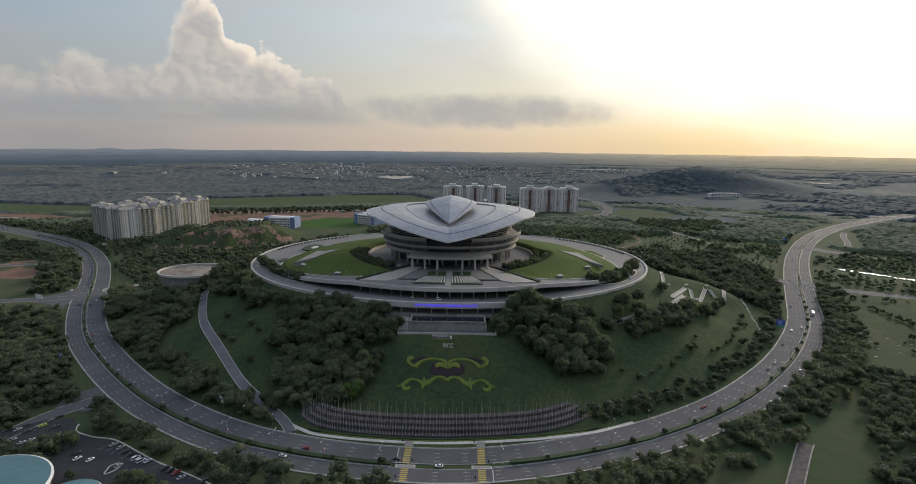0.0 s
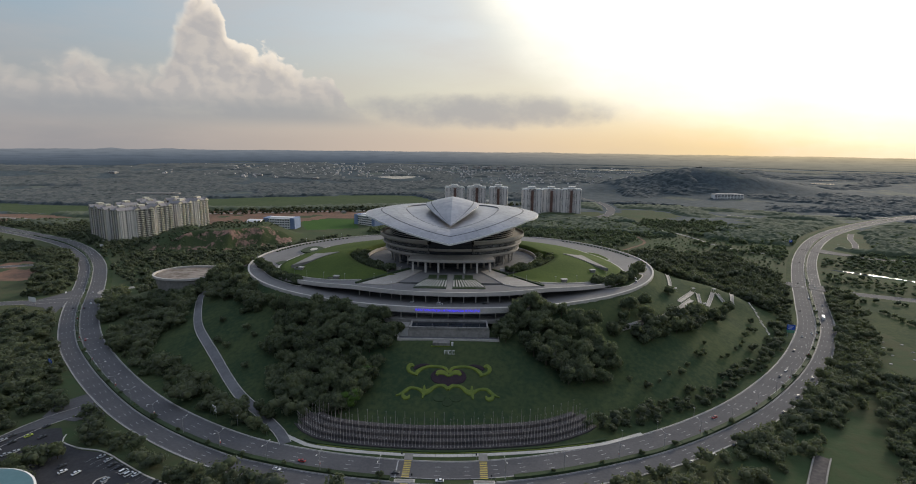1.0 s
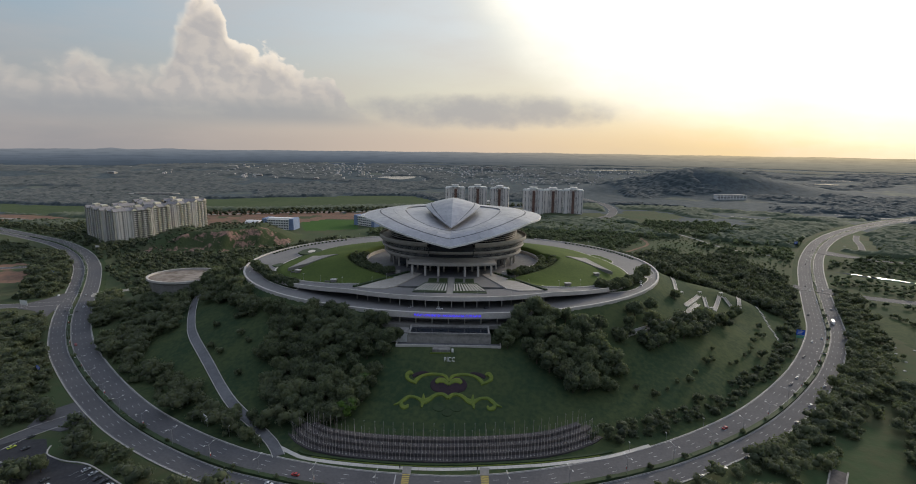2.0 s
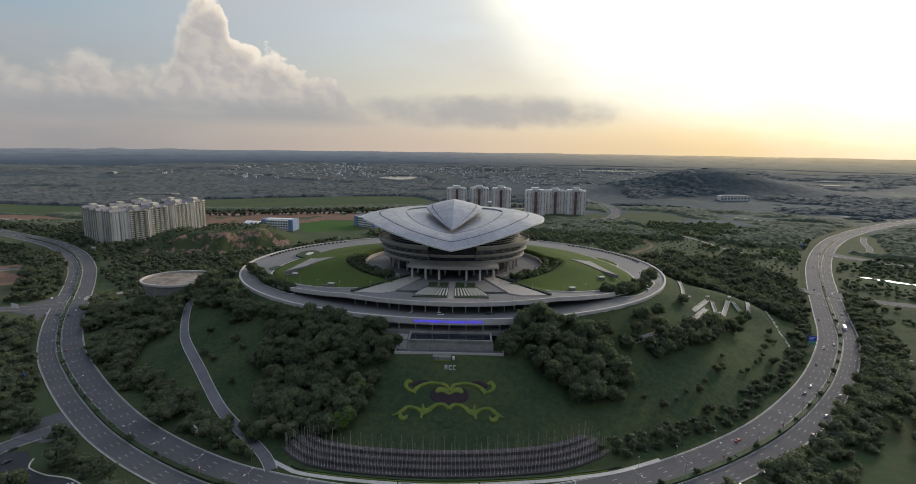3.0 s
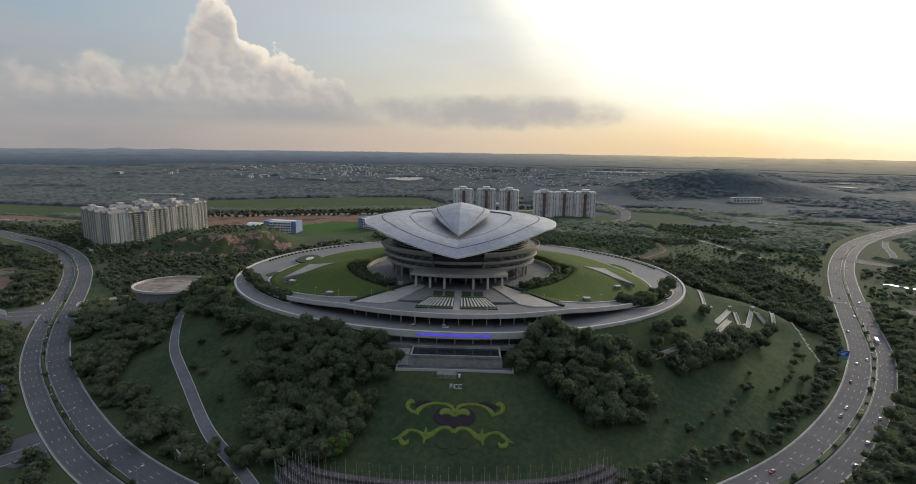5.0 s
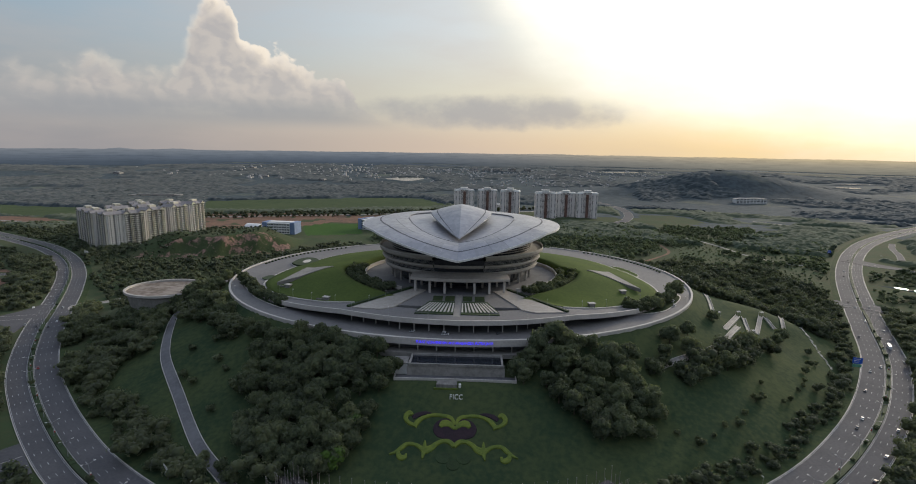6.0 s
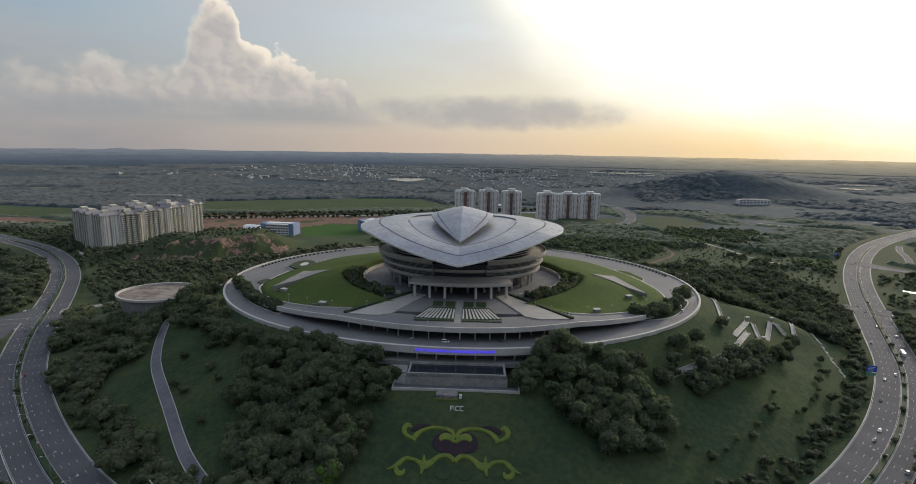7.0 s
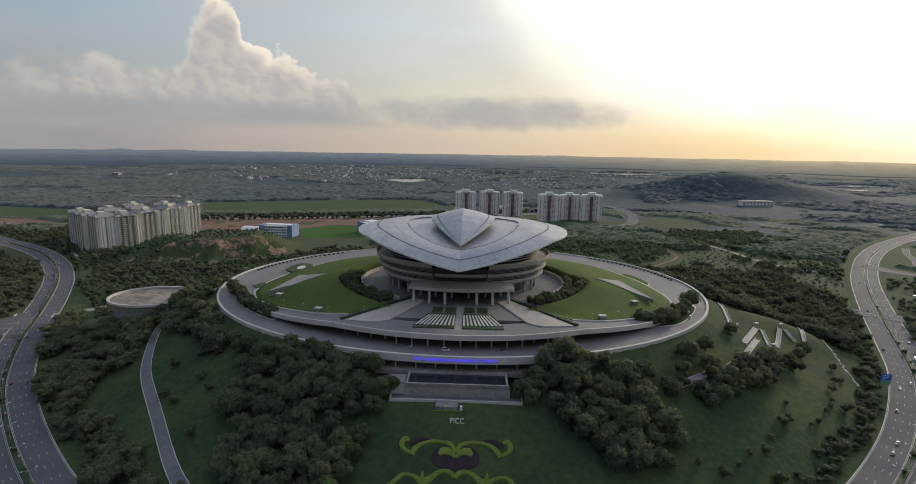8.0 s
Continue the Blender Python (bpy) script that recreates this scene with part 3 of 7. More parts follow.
def build_ground():
    xs, ys = axis_steps(-500, 430, 5, -5200, 5200, 1.05), axis_steps(150, 960, 5, -1600, 5200, 1.05)
    gx, gy = np.meshgrid(xs, ys)
    gz = height(gx, gy)
    gz = gz - 0.25 * (road_distance(gx, gy) < 26)
    n, k = gx.shape
    verts = np.stack([gx, gy, gz], -1).reshape(-1, 3)
    i = np.arange(n * k).reshape(n, k)
    faces = np.stack([i[:-1, :-1], i[:-1, 1:], i[1:, 1:], i[1:, :-1]], -1).reshape(-1, 4)
    fx, fy = verts[faces].mean(1)[:, :2].T
    jx, jy = fx + wave(fx, fy, 0.05, 2.0) * 9, fy + wave(fx, fy, 0.05, 5.0) * 9
    e = ring_e(jx, jy)
    rd = np.hypot(fx, fy)
    zone = np.zeros(len(faces), int)
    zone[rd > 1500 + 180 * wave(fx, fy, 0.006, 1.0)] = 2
    zone[(e < 1.70) & (fy < 640) & (fx > -300)] = 1
    zone[inside(jx, jy, [(380, 300), (620, 330), (620, 575), (440, 615), (405, 520)])] = 1
    for poly in FIELDS:
        zone[inside(jx, jy, poly)] = 4
    zone[inside(fx, fy, FIELDS[2])] = 6
    for poly in BARE:
        zone[inside(jx, jy, poly) & (wave(fx, fy, 0.03, 7.0) > -0.45)] = 3
    zone[inside(fx, fy, CLIFF) | inside(fx, fy, SCREE)] = 5
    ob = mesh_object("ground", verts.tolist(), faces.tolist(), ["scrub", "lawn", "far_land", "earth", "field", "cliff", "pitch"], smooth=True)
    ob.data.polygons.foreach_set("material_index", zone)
    tagged(ob, "rolling grass, scrub and bare red earth reaching a hazy horizon", "ground", kind="structure")


build_ground()


# ---- main road: two carriageways round the hill ----
def build_main_road():
    road = thing("main_road", "wide grey asphalt dual carriageway curving round the hill", "road", kind="structure")
    ribbon("carriageway", MAIN, 1.8, 17.5, -0.6, 0.0, "asphalt", road)
    ribbon("carriageway", MAIN, -14.3, -1.8, -0.6, 0.0, "asphalt", road)
    ribbon("kerb", MAIN, 17.5, 17.9, -0.6, 0.16, "concrete", road)
    ribbon("kerb", MAIN, -14.7, -14.3, -0.6, 0.16, "concrete", road)
    ribbon("verge", MAIN, 17.9, 24.0, -0.6, 0.10, "lawn", road)
    nn = normals(MAIN)
    # the median stops at the three crossings
    gaps = [(-9.5, 256, 26), (452, 668, 22), (-425, 565, 20)]
    runs, cur = [], []
    for i, p in enumerate(MAIN):
        if any(math.hypot(p.x - gx, p.y - gy) < r for gx, gy, r in gaps):
            if len(cur) > 2:
                runs.append((cur[0], cur[-1] + 1))
            cur = []
        else:
            cur.append(i)
    runs.append((cur[0], cur[-1] + 1))
    for a, b in runs:
        ribbon("median_kerb", MAIN, -1.8, 1.8, -0.4, 0.16, "concrete", road, start=a, end=b)
        ribbon("median_grass", MAIN, -1.45, 1.45, 0.0, 0.24, "lawn", road, start=a, end=b)
    # lane dashes
    vs, fs = [], []
    far = 0.0
    for off in (5.2, 8.8, 12.4, -5.0, -8.2, -11.4):
        for i in range(2, len(MAIN) - 2, 3):
            p, q = MAIN[i], MAIN[i + 1]
            d = (q - p).normalized() * 3.2
            w = nn[i] * 0.13
            c = p + nn[i] * off
            o = len(vs)
            vs += [c - w, c + w, c + w + d, c - w + d]
            fs.append((o, o + 3, o + 2, o + 1))
    mk = mesh_object("lane_dashes", [(v.x, v.y, 0.012) for v in vs], fs, "line", road)
    tagged(mk, kind="stuff")
    for off in (17.0, 2.3, -2.3, -13.8):
        ribbon("edge_line", MAIN, off - 0.12, off + 0.12, 0.0, 0.010, "line", road)
    return runs


MEDIAN_RUNS = build_main_road()


SIDE_LINES = []


def side_road(name, pts, width, label, mat="asphalt", z=0.05, thick=0.5, kerb=True):
    line = spline(pts, 5.0)
    SIDE_LINES.append(line)
    lift = lambda x, y: ground_z(x, y)
    r = thing(name, label, "road", kind="structure")
    ribbon("carriageway", line, -width / 2, width / 2, -thick, z, mat, r, lift=lift)
    if kerb:
        for s in (-1, 1):
            a, b = sorted((s * width / 2, s * (width / 2 + 0.35)))
            ribbon("kerb", line, a, b, -thick, z + 0.14, "concrete", r, lift=lift)
    return line


side_road("side_road", [(446, 668), (470, 640), (500, 622), (560, 596), (700, 540)], 17, "side road leading off beside an open field")
side_road("side_road", [(437, 668), (400, 672), (360, 690), (330, 730)], 10, "short access road among trees")
side_road("slip_road", [(612, 900), (650, 862), (690, 836), (800, 790), (1000, 720)], 12, "slip road with a pale verge")
side_road("loop_road", [(700, 935), (735, 985), (770, 1045), (815, 1105)], 9, "narrow loop road beside scrub")
side_road("side_road", [(-440, 560), (-470, 550), (-510, 540), (-600, 500)], 14, "side road leaving the main road by a sign board")
side_road("side_road", [(-575, 760), (-600, 730), (-680, 700), (-900, 660)], 11, "pale side road past a bare plot")
side_road("side_road", [(-245, 328), (-262, 306), (-270, 285), (-285, 240), (-330, 180)], 12, "side road down to a car park")
side_road("far_road", [(330, 1310), (385, 1400), (425, 1540), (430, 1700), (400, 1850)], 22, "distant pale dual road curving past towers")
side_road("far_road", [(-1400, 1250), (-1030, 1170), (-850, 1195), (-640, 1300), (-300, 1395), (0, 1480), (260, 1560)], 14, "distant pale road along the fields", mat="paving", kerb=False)
side_road("hill_path", [(-252, 568), (-254, 548), (-262, 522), (-259, 500), (-250, 477), (-236, 447), (-221, 422), (-189, 382), (-157, 343), (-130, 318), (-112, 300), (-104, 288)], 6, "grey lane climbing the wooded slope", mat="dark_paving", z=0.35)
side_road("track", [(372, 1215), (408, 1168), (436, 1090), (450, 1026), (462, 954), (494, 893), (512, 886)], 6, "pale dirt track through scrub", mat="paving", kerb=False)
side_road("access_road", [(-420, 586), (-427, 597), (-418, 605), (-404, 613), (-392, 628)], 9, "short pale access road beside the junction", mat="paving")
side_road("far_road", [(700, 1400), (760, 1334), (860, 1290)], 9, "pale road strip among scrub", mat="paving", kerb=False)
side_road("far_road", [(1020, 1470), (1111, 1400), (1190, 1385)], 9, "pale road strip among scrub", mat="paving", kerb=False)
side_road("track", [(250, 870), (330, 960), (345, 1040)], 5, "bare track through scrub", mat="earth", kerb=False)


def junction(label, pts):
    n = len(pts)
    vs = [(x, y, 0.17) for x, y in pts] + [(x, y, -0.5) for x, y in pts]
    ob = mesh_object("junction", vs, [tuple(range(n))] + [(i, n + i, n + (i + 1) % n, (i + 1) % n) for i in range(n)], "asphalt")
    tagged(ob, label, "road", kind="structure")


junction("worn asphalt junction with a side road", [(436, 655), (448, 640), (472, 632), (480, 646), (462, 672), (450, 668)])
junction("worn asphalt junction with an access road", [(432, 690), (436, 664), (420, 660), (400, 668), (404, 680)])
junction("worn asphalt junction with a side road", [(-464, 600), (-444, 566), (-428, 534), (-420, 514), (-432, 520), (-446, 532), (-470, 538), (-476, 554), (-468, 574)])
junction("worn asphalt junction with a car park road", [(-262, 344), (-232, 318), (-244, 308), (-268, 312), (-272, 330)])
junction("worn asphalt junction with a slip road", [(596, 925), (622, 960), (640, 905), (660, 868), (640, 862), (610, 890)])


# ---- hill top: ring road, entrance deck, lawn ----
def ell(s, phi, z=0.0):
    a = radians(phi)
    return Vector((CX + (RA if a >= 0 else RW) * s * math.sin(a), CY - RB * s * math.cos(a), z))


def strip(name, s0, s1, p0, p1, z, thick, mat, parent=None, label="", n=120, z_in=None):
    """A piece of the oval between two shares of its half-axes; s0, s1 and z may follow the angle."""
    f = lambda v, p: v(p) if callable(v) else v
    vs, fs = [], []
    for i in range(n + 1):
        p = p0 + (p1 - p0) * i / n
        h1 = f(z, p)
        h0 = h1 if z_in is None else f(z_in, p)
        a, b = ell(f(s0, p), p, h0), ell(f(s1, p), p, h1)
        vs += [a, b, b - Vector((0, 0, thick)), a - Vector((0, 0, thick))]
    for i in range(n):
        o = 4 * i
        for j in range(4):
            k = (j + 1) % 4
            fs.append((o + j, o + k, o + 4 + k, o + 4 + j))
    fs += [(3, 2, 1, 0), tuple(4 * n + j for j in range(4))]
    return mesh_object(name, vs, fs, mat, parent, label)


def deck_z(p):
    return float(np.interp(abs(p), [0, 25, 60, 180], [DECK, DECK, 48.4, 48.4]))


def lawn_edge(p):
    return float(np.interp(abs(p), [0, 27, 35, 50, 62, 72, 90, 108, 126, 180], [0.79, 0.80, 0.835, 0.855, 0.862, 0.862, 0.81, 0.785, 0.80, 0.80]))


def deck_out(p):
    return float(np.interp(abs(p), [0, 12, 22, 27, 60], [0.925, 0.920, 0.908, 0.905, 0.90]))


def build_hilltop():
    ring = thing("ring_road", "pale concrete-edged ring road round the hilltop lawn", "road", kind="structure")
    strip("carriageway", lambda p: 0.80 if abs(p) < 62 else lawn_edge(p) - 0.012, 0.992, -180, 180, LOW, 1.4, "deck_paving", ring, n=200)
    strip("parapet", 0.992, 1.0, -150, 150, LOW + 1.1, 3.2, "concrete", ring, n=180)
    strip("fascia", 0.996, 1.004, -27, 27, LOW + 1.25, 4.6, "concrete", ring, n=50)
    strip("inner_kerb", lambda p: lawn_edge(p) - 0.002, lambda p: lawn_edge(p) + 0.004, 61, 150, LOW + 0.5, 1.0, "concrete", ring, n=60)
    strip("inner_kerb", lambda p: lawn_edge(p) - 0.002, lambda p: lawn_edge(p) + 0.004, -150, -61, LOW + 0.5, 1.0, "concrete", ring, n=60)
    up = thing("entrance_deck", "raised entrance deck of pale concrete and grey paving", "deck", kind="structure")
    strip("ramp", lambda p: lawn_edge(p) if abs(p) > 27 else 0.79, deck_out, -60, 60, deck_z, 0.9, "deck_paving", up, n=120)
    strip("parapet", lambda p: deck_out(p), lambda p: deck_out(p) + 0.006, -60, 60, lambda p: deck_z(p) + 1.0, 3.4, "concrete", up, n=120)
    strip("parapet", lambda p: lawn_edge(p) - 0.006, lawn_edge, -60, -27, lambda p: deck_z(p) + 0.9, 2.0, "concrete", up, n=50)
    strip("parapet", lambda p: lawn_edge(p) - 0.006, lawn_edge, 27, 60, lambda p: deck_z(p) + 0.9, 2.0, "concrete", up, n=50)
    col = None
    for p in range(-24, 25, 3):
        b = ell(0.90 if abs(p) < 15 else 0.872, p)
        if col is None:
            bm = bmesh.new()
            tube(bm, (0, 0, LOW), (0, 0, DECK - 0.9), 0.42, sides=10)
            col = part("column", bm, "concrete", up)
            col.location = (b.x, b.y, 0)
        else:
            shared("column", col, Matrix.Translation((b.x, b.y, 0)), up)
    # back wall of the drive under the deck
    strip("back_wall", 0.80, 0.81, -32, 32, DECK - 0.9, 8.0, "dark_paving", up, n=40)
    # plaza to the doors
    vs = [(AX - 78, 447, DECK + 0.03), (AX + 78, 447, DECK + 0.03), (AX + 70, 520, DECK + 0.03), (AX - 70, 520, DECK + 0.03)]
    vs += [(x, y, z - 2) for x, y, z in vs]
    mesh_object("plaza", vs, [(0, 1, 2, 3), (7, 6, 5, 4), (0, 4, 5, 1), (1, 5, 6, 2), (2, 6, 7, 3), (3, 7, 4, 0)], "deck_paving", up)


def lawn_point(phi, k):
    """From the planting round the drum (k=0) to the ring road (k=1)."""
    a = radians(phi)
    r = float(np.interp(abs(phi), [0, 84, 98, 180], [108, 108, 92, 92]))
    inner = Vector((DX + r * math.sin(a), DY - r * FLAT * math.cos(a), 0))
    outer = ell(lawn_edge(phi) - 0.006, phi)
    q = inner.lerp(outer, k)
    edge = deck_z(phi) + 0.7 if abs(phi) < 62 else float(np.interp(abs(phi), [62, 72], [49.1, 48.6]))
    crest = float(np.interp(abs(phi), [27, 34, 70], [edge + 0.4, 59.0, 62.5]))
    q.z = edge + (crest - edge) * math.sin((1 - k) * math.pi / 2) ** 1.2
    return q


def build_lawn():
    n, m = 110, 14
    vs, fs = [], []
    for i in range(n + 1):
        phi = 27 + (333 - 27) * i / n
        phi = phi if phi <= 180 else phi - 360
        for j in range(m + 1):
            vs.append(lawn_point(phi, j / m))
        vs.append(vs[-1] - Vector((0, 0, 4)))
        vs.append(lawn_point(phi, 0) - Vector((0, 0, 8)))
    w = m + 3
    for o in (0, n * w):
        t = len(vs)
        vs += [v - Vector((0, 0, 5)) for v in vs[o:o + m + 1]]
        fs += [(o + j, o + j + 1, t + j + 1, t + j) for j in range(m)]
    for i in range(n):
        o = i * w
        for j in range(m + 1):
            fs.append((o + j, o + j + 1, o + w + j + 1, o + w + j))
        fs.append((o + m + 2, o, o + w, o + w + m + 2))
    tagged(mesh_object("lawn", vs, fs, "lawn_top", smooth=True), "mown green lawn sloping up to the drum", "lawn", kind="structure")


build_hilltop()
build_lawn()


# ---- the convention centre ----
def lathe(name, profile, mat, parent, label="", p0=-180.0, p1=180.0, n=96, smooth=False):
    """A profile of (half-axis, height) carried round the drum."""
    vs, fs = [], []
    k = len(profile)
    for i in range(n + 1):
        a = radians(p0 + (p1 - p0) * i / n)
        vs += [(DX + r * math.sin(a), DY - r * FLAT * math.cos(a), z) for r, z in profile]
    for i in range(n):
        for j in range(k - 1):
            o = i * k + j
            fs.append((o, o + k, o + k + 1, o + 1))
    return mesh_object(name, vs, fs, mat, parent, label, smooth)


def roof_rim(phi):
    """The outer edge of the great roof: plan and height."""
    a = radians(phi)
    s, c = abs(math.sin(a)), math.cos(a)
    b = 87.0 if c > 0 else 82.0
    z = 87.0 + 17.5 * min(1.0, s * 1.22) ** 1.05 if c > 0 else 104.5
    return Vector((DX - 0.4 + 89.2 * math.sin(a), DY - b * c, z))


def roof_inner(phi):
    """The edge of the opening in the roof."""
    a = radians(phi)
    s, c = abs(math.sin(a)), math.cos(a)
    x = 49.0 * math.copysign(s ** 0.85, math.sin(a))
    y = DY + 12 - 74.0 * abs(c) ** 1.25 if c > 0 else DY + 12 - 34 * c
    z = 96.9 + 11.6 * s ** 1.1 if c > 0 else 108.5
    return Vector((DX - 0.2 + x, y, z))


def roof_at(phi, k):
    a, b = roof_inner(phi), roof_rim(phi)
    q = a.lerp(b, k)
    q.z += 1.6 * math.sin(k * math.pi)
    return q


def shell(name, at, angles, ks, thick, mat, parent, label=""):
    vs, fs = [], []
    n, m = len(angles), len(ks)
    for p in angles:
        vs += [at(p, k) for k in ks]
    t = len(vs)
    vs += [v - Vector((0, 0, thick)) for v in vs]
    for i in range(n - 1):
        for j in range(m - 1):
            o = i * m + j
            fs.append((o, o + m, o + m + 1, o + 1))
            fs.append((t + o, t + o + 1, t + o + m + 1, t + o + m))
    for i in range(n - 1):
        for j in (0, m - 1):
            o = i * m + j
            fs.append((o, o + m, t + o + m, t + o) if j else (o, t + o, t + o + m, o + m))
    for j in range(m - 1):
        fs.append((j, j + 1, t + j + 1, t + j))
        o = (n - 1) * m + j
        fs.append((o, t + o, t + o + 1, o + 1))
    return mesh_object(name, vs, fs, mat, parent, label, smooth=False)


def build_centre():
    c = thing("convention_centre", "round convention centre under a pale leaf-shaped metal roof", "building")
    court = lathe("court", [(50, DECK + 0.1), (88, DECK + 0.1), (88, DECK - 2)], "dark_paving", c, "grey court round the drum")
    lathe("court_wall", [(88, DECK - 1), (88, DECK + 3.2), (89.2, DECK + 3.2), (89.2, DECK - 1)], "concrete", c, p0=32, p1=328)
    for a, b in ((30, 96), (-96, -30)):
        lathe("moat_bed", [(89.2, DECK - 0.6), (109, DECK - 0.4)], "woods_floor", c, p0=a, p1=b, n=30)
        lathe("moat_kerb", [(107.2, DECK - 1), (107.2, DECK + 1.2), (108.4, DECK + 1.2)], "concrete", c, p0=a, p1=b, n=30)
    lathe("base_wall", [(57, DECK), (57, 67)], "glass", c, "dark glazed ground floor")
    lathe("lower_ring", [(57, 66.2), (65, 66.2), (69.2, 67.2), (70.4, 68.8), (70.2, 70.6), (68, 70.8)], "fascia", c)
    lathe("glass_band", [(68.6, 70.6), (69.4, 74.8)], "glass", c)
    for a, b in ((17, 343),):
        lathe("middle_ring", [(69.5, 74.4), (71.9, 74.3), (72.9, 75.6), (72.6, 76.8), (70, 77.0)], "fascia", c, p0=a, p1=b)
        lathe("upper_ring", [(71.5, 81.0), (74.0, 80.9), (75.2, 82.2), (75.2, 84.3), (74.7, 84.5), (74.2, 83.2), (64, 83.2)], "fascia", c, p0=a, p1=b)
    lathe("glass_band", [(70.2, 76.8), (71.6, 81.2)], "glass", c)
    lathe("front_bay", [(69.4, 74.0), (70.8, 75.4), (70.6, 76.8), (69.0, 77.0)], "fascia", c, p0=-17, p1=17, n=16)
    lathe("front_glazing", [(69.0, 77.0), (69.6, 84.0), (64, 84.0)], "glass", c, p0=-17, p1=17, n=16)
    for z, r in ((71.7, 69.1), (72.6, 69.3), (73.5, 69.5), (77.9, 70.9), (78.9, 71.2), (79.9, 71.5)):
        lathe("louvre", [(r, z), (r + 0.7, z + 0.05), (r + 0.7, z + 0.22), (r, z + 0.25)], "steel", c, p0=17, p1=343)
    lathe("rail", [(75.0, 84.4), (75.35, 84.4), (75.35, 85.3), (75.0, 85.3)], "concrete", c, "pale rail along the upper gallery", p0=17, p1=343)
    # the wall under the roof rises with the roof's slope
    vs, fs = [], []
    for i in range(121):
        p = -180 + 3 * i
        a = radians(p)
        zt = float(np.interp(abs(p), [0, 15, 30, 50, 180], [92.6, 93.4, 96.0, 100.0, 101.0]))
        for r, z in ((64.0, 83.0), (65.5, zt)):
            vs.append((DX + r * math.sin(a), DY - r * FLAT * math.cos(a), z))
    fs = [(2 * i, 2 * i + 2, 2 * i + 3, 2 * i + 1) for i in range(120)]
    mesh_object("upper_wall", vs, fs, "glass", c, "dark louvred wall below the roof")
    for i in range(4):
        z = 84.8 + 1.9 * i
        r = 64.2 + (z - 83) * 0.12
        lathe("louvre", [(r, z), (r + 0.9, z + 0.1), (r + 0.9, z + 0.5), (r, z + 0.6)], "fascia", c)
    bm = bmesh.new()
    tube(bm, (0, 0, DECK), (0, 0, 66.4), 0.9, sides=12)
    col = part("column", bm, "fascia", c)
    first = True
    for i in range(30):
        a = radians(-180 + 12 * i + 6)
        m = Matrix.Translation((DX + 64 * math.sin(a), DY - 64 * FLAT * math.cos(a), 0))
        if first:
            col.matrix_basis, first = m, False
        else:
            shared("column", col, m, c)
    # porch
    bm = bmesh.new()
    rows = []
    for i in range(25):
        u = -1 + i / 12
        x, y = AX + 40.5 * u, 478.5 + 5.5 * u * u
        rows.append([bm.verts.new(p) for p in ((x, 500, 66.4), (x, y + 1.2, 66.2 + 0.5 * u * u), (x, y, 66.8 + 0.4 * u * u), (x, y + 0.3, 69.4 - 0.7 * u * u), (x * 0.97 + AX * 0.03, 497, 71.2 - 1.2 * u * u))])
    for p, q in zip(rows, rows[1:]):
        for j in range(5):
            bm.faces.new((p[j], q[j], q[(j + 1) % 5], p[(j + 1) % 5]))
    bm.faces.new(rows[0])
    bm.faces.new(rows[-1][::-1])
    bmesh.ops.recalc_face_normals(bm, faces=bm.faces)
    part("canopy", bm, "fascia", c, "curved beige entrance canopy")
    bm = bmesh.new()
    tube(bm, (0, 0, DECK), (0, 0, 66.2), 1.05, sides=14)
    pc = part("porch_column", bm, "concrete", c)
    pc.location = (AX - 36, 485.2, 0)
    for x in (-24, -12, 12, 24, 36):
        shared("porch_column", pc, Matrix.Translation((AX + x, 481.2 + 5.0 * (x / 40) ** 2, 0)), c)
    # great roof, in panels on a dark underside
    roof = shell("roof", lambda p, k: roof_at(p, 0.015 + 0.975 * k) - Vector((0, 0, 0.16)), [i * 3.0 for i in range(-60, 61)], [0, 0.25, 0.5, 0.75, 1], 1.5, "roof", c, "pale grey leaf-shaped metal roof")
    for k0, k1 in ((0.0, 0.305), (0.309, 0.62), (0.635, 1.0)):
        for i in range(-20, 20):
            a = [i * 9 + 0.05 + j * 8.90 / 4 for j in range(5)]
            shell("panel", roof_at, a, [k0 + (k1 - k0) * j / 3 for j in range(4)], 0.3, "roof", roof)
    shell("roof_line", lambda p, k: roof_at(p, 0.612 + 0.032 * k) + Vector((0, 0, 0.10)), [i * 3.0 for i in range(-60, 61)], [0, 1], 0.3, "seam", c, "dark gutter line in the roof")
    shell("roof_line", lambda p, k: roof_at(p, 0.028 * k) + Vector((0, 0, 0.08)), [i * 3.0 for i in range(-25, 26)], [0, 1], 0.3, "seam", c, "dark gutter round the roof opening")
    shell("rim_trim", lambda p, k: roof_at(p, 1.0 + 0.008 * k) + Vector((0, 0, 0.1)), [i * 3.0 for i in range(-60, 61)], [0, 1], 1.7, "white", c)
    # dished floor of the opening
    cen = Vector((DX + 1, DY + 14, 105.5))
    vs = [cen] + [roof_inner(i * 4.0) - Vector((0, 0, 1.1)) for i in range(90)]
    mesh_object("roof_well", vs, [(0, 1 + i, 1 + (i + 1) % 90) for i in range(90)], "roof", c)
    # upper leaf
    def leaf(side, u, v):
        """u: from the tip to the back; v: from the ridge to the edge."""
        w = 27.5 * (1 - (1 - min(1.0, u / 0.62)) ** 1.5) if u < 0.62 else 27.5 * math.sqrt(max(0.0, 1 - ((u - 0.62) / 0.38) ** 2.4))
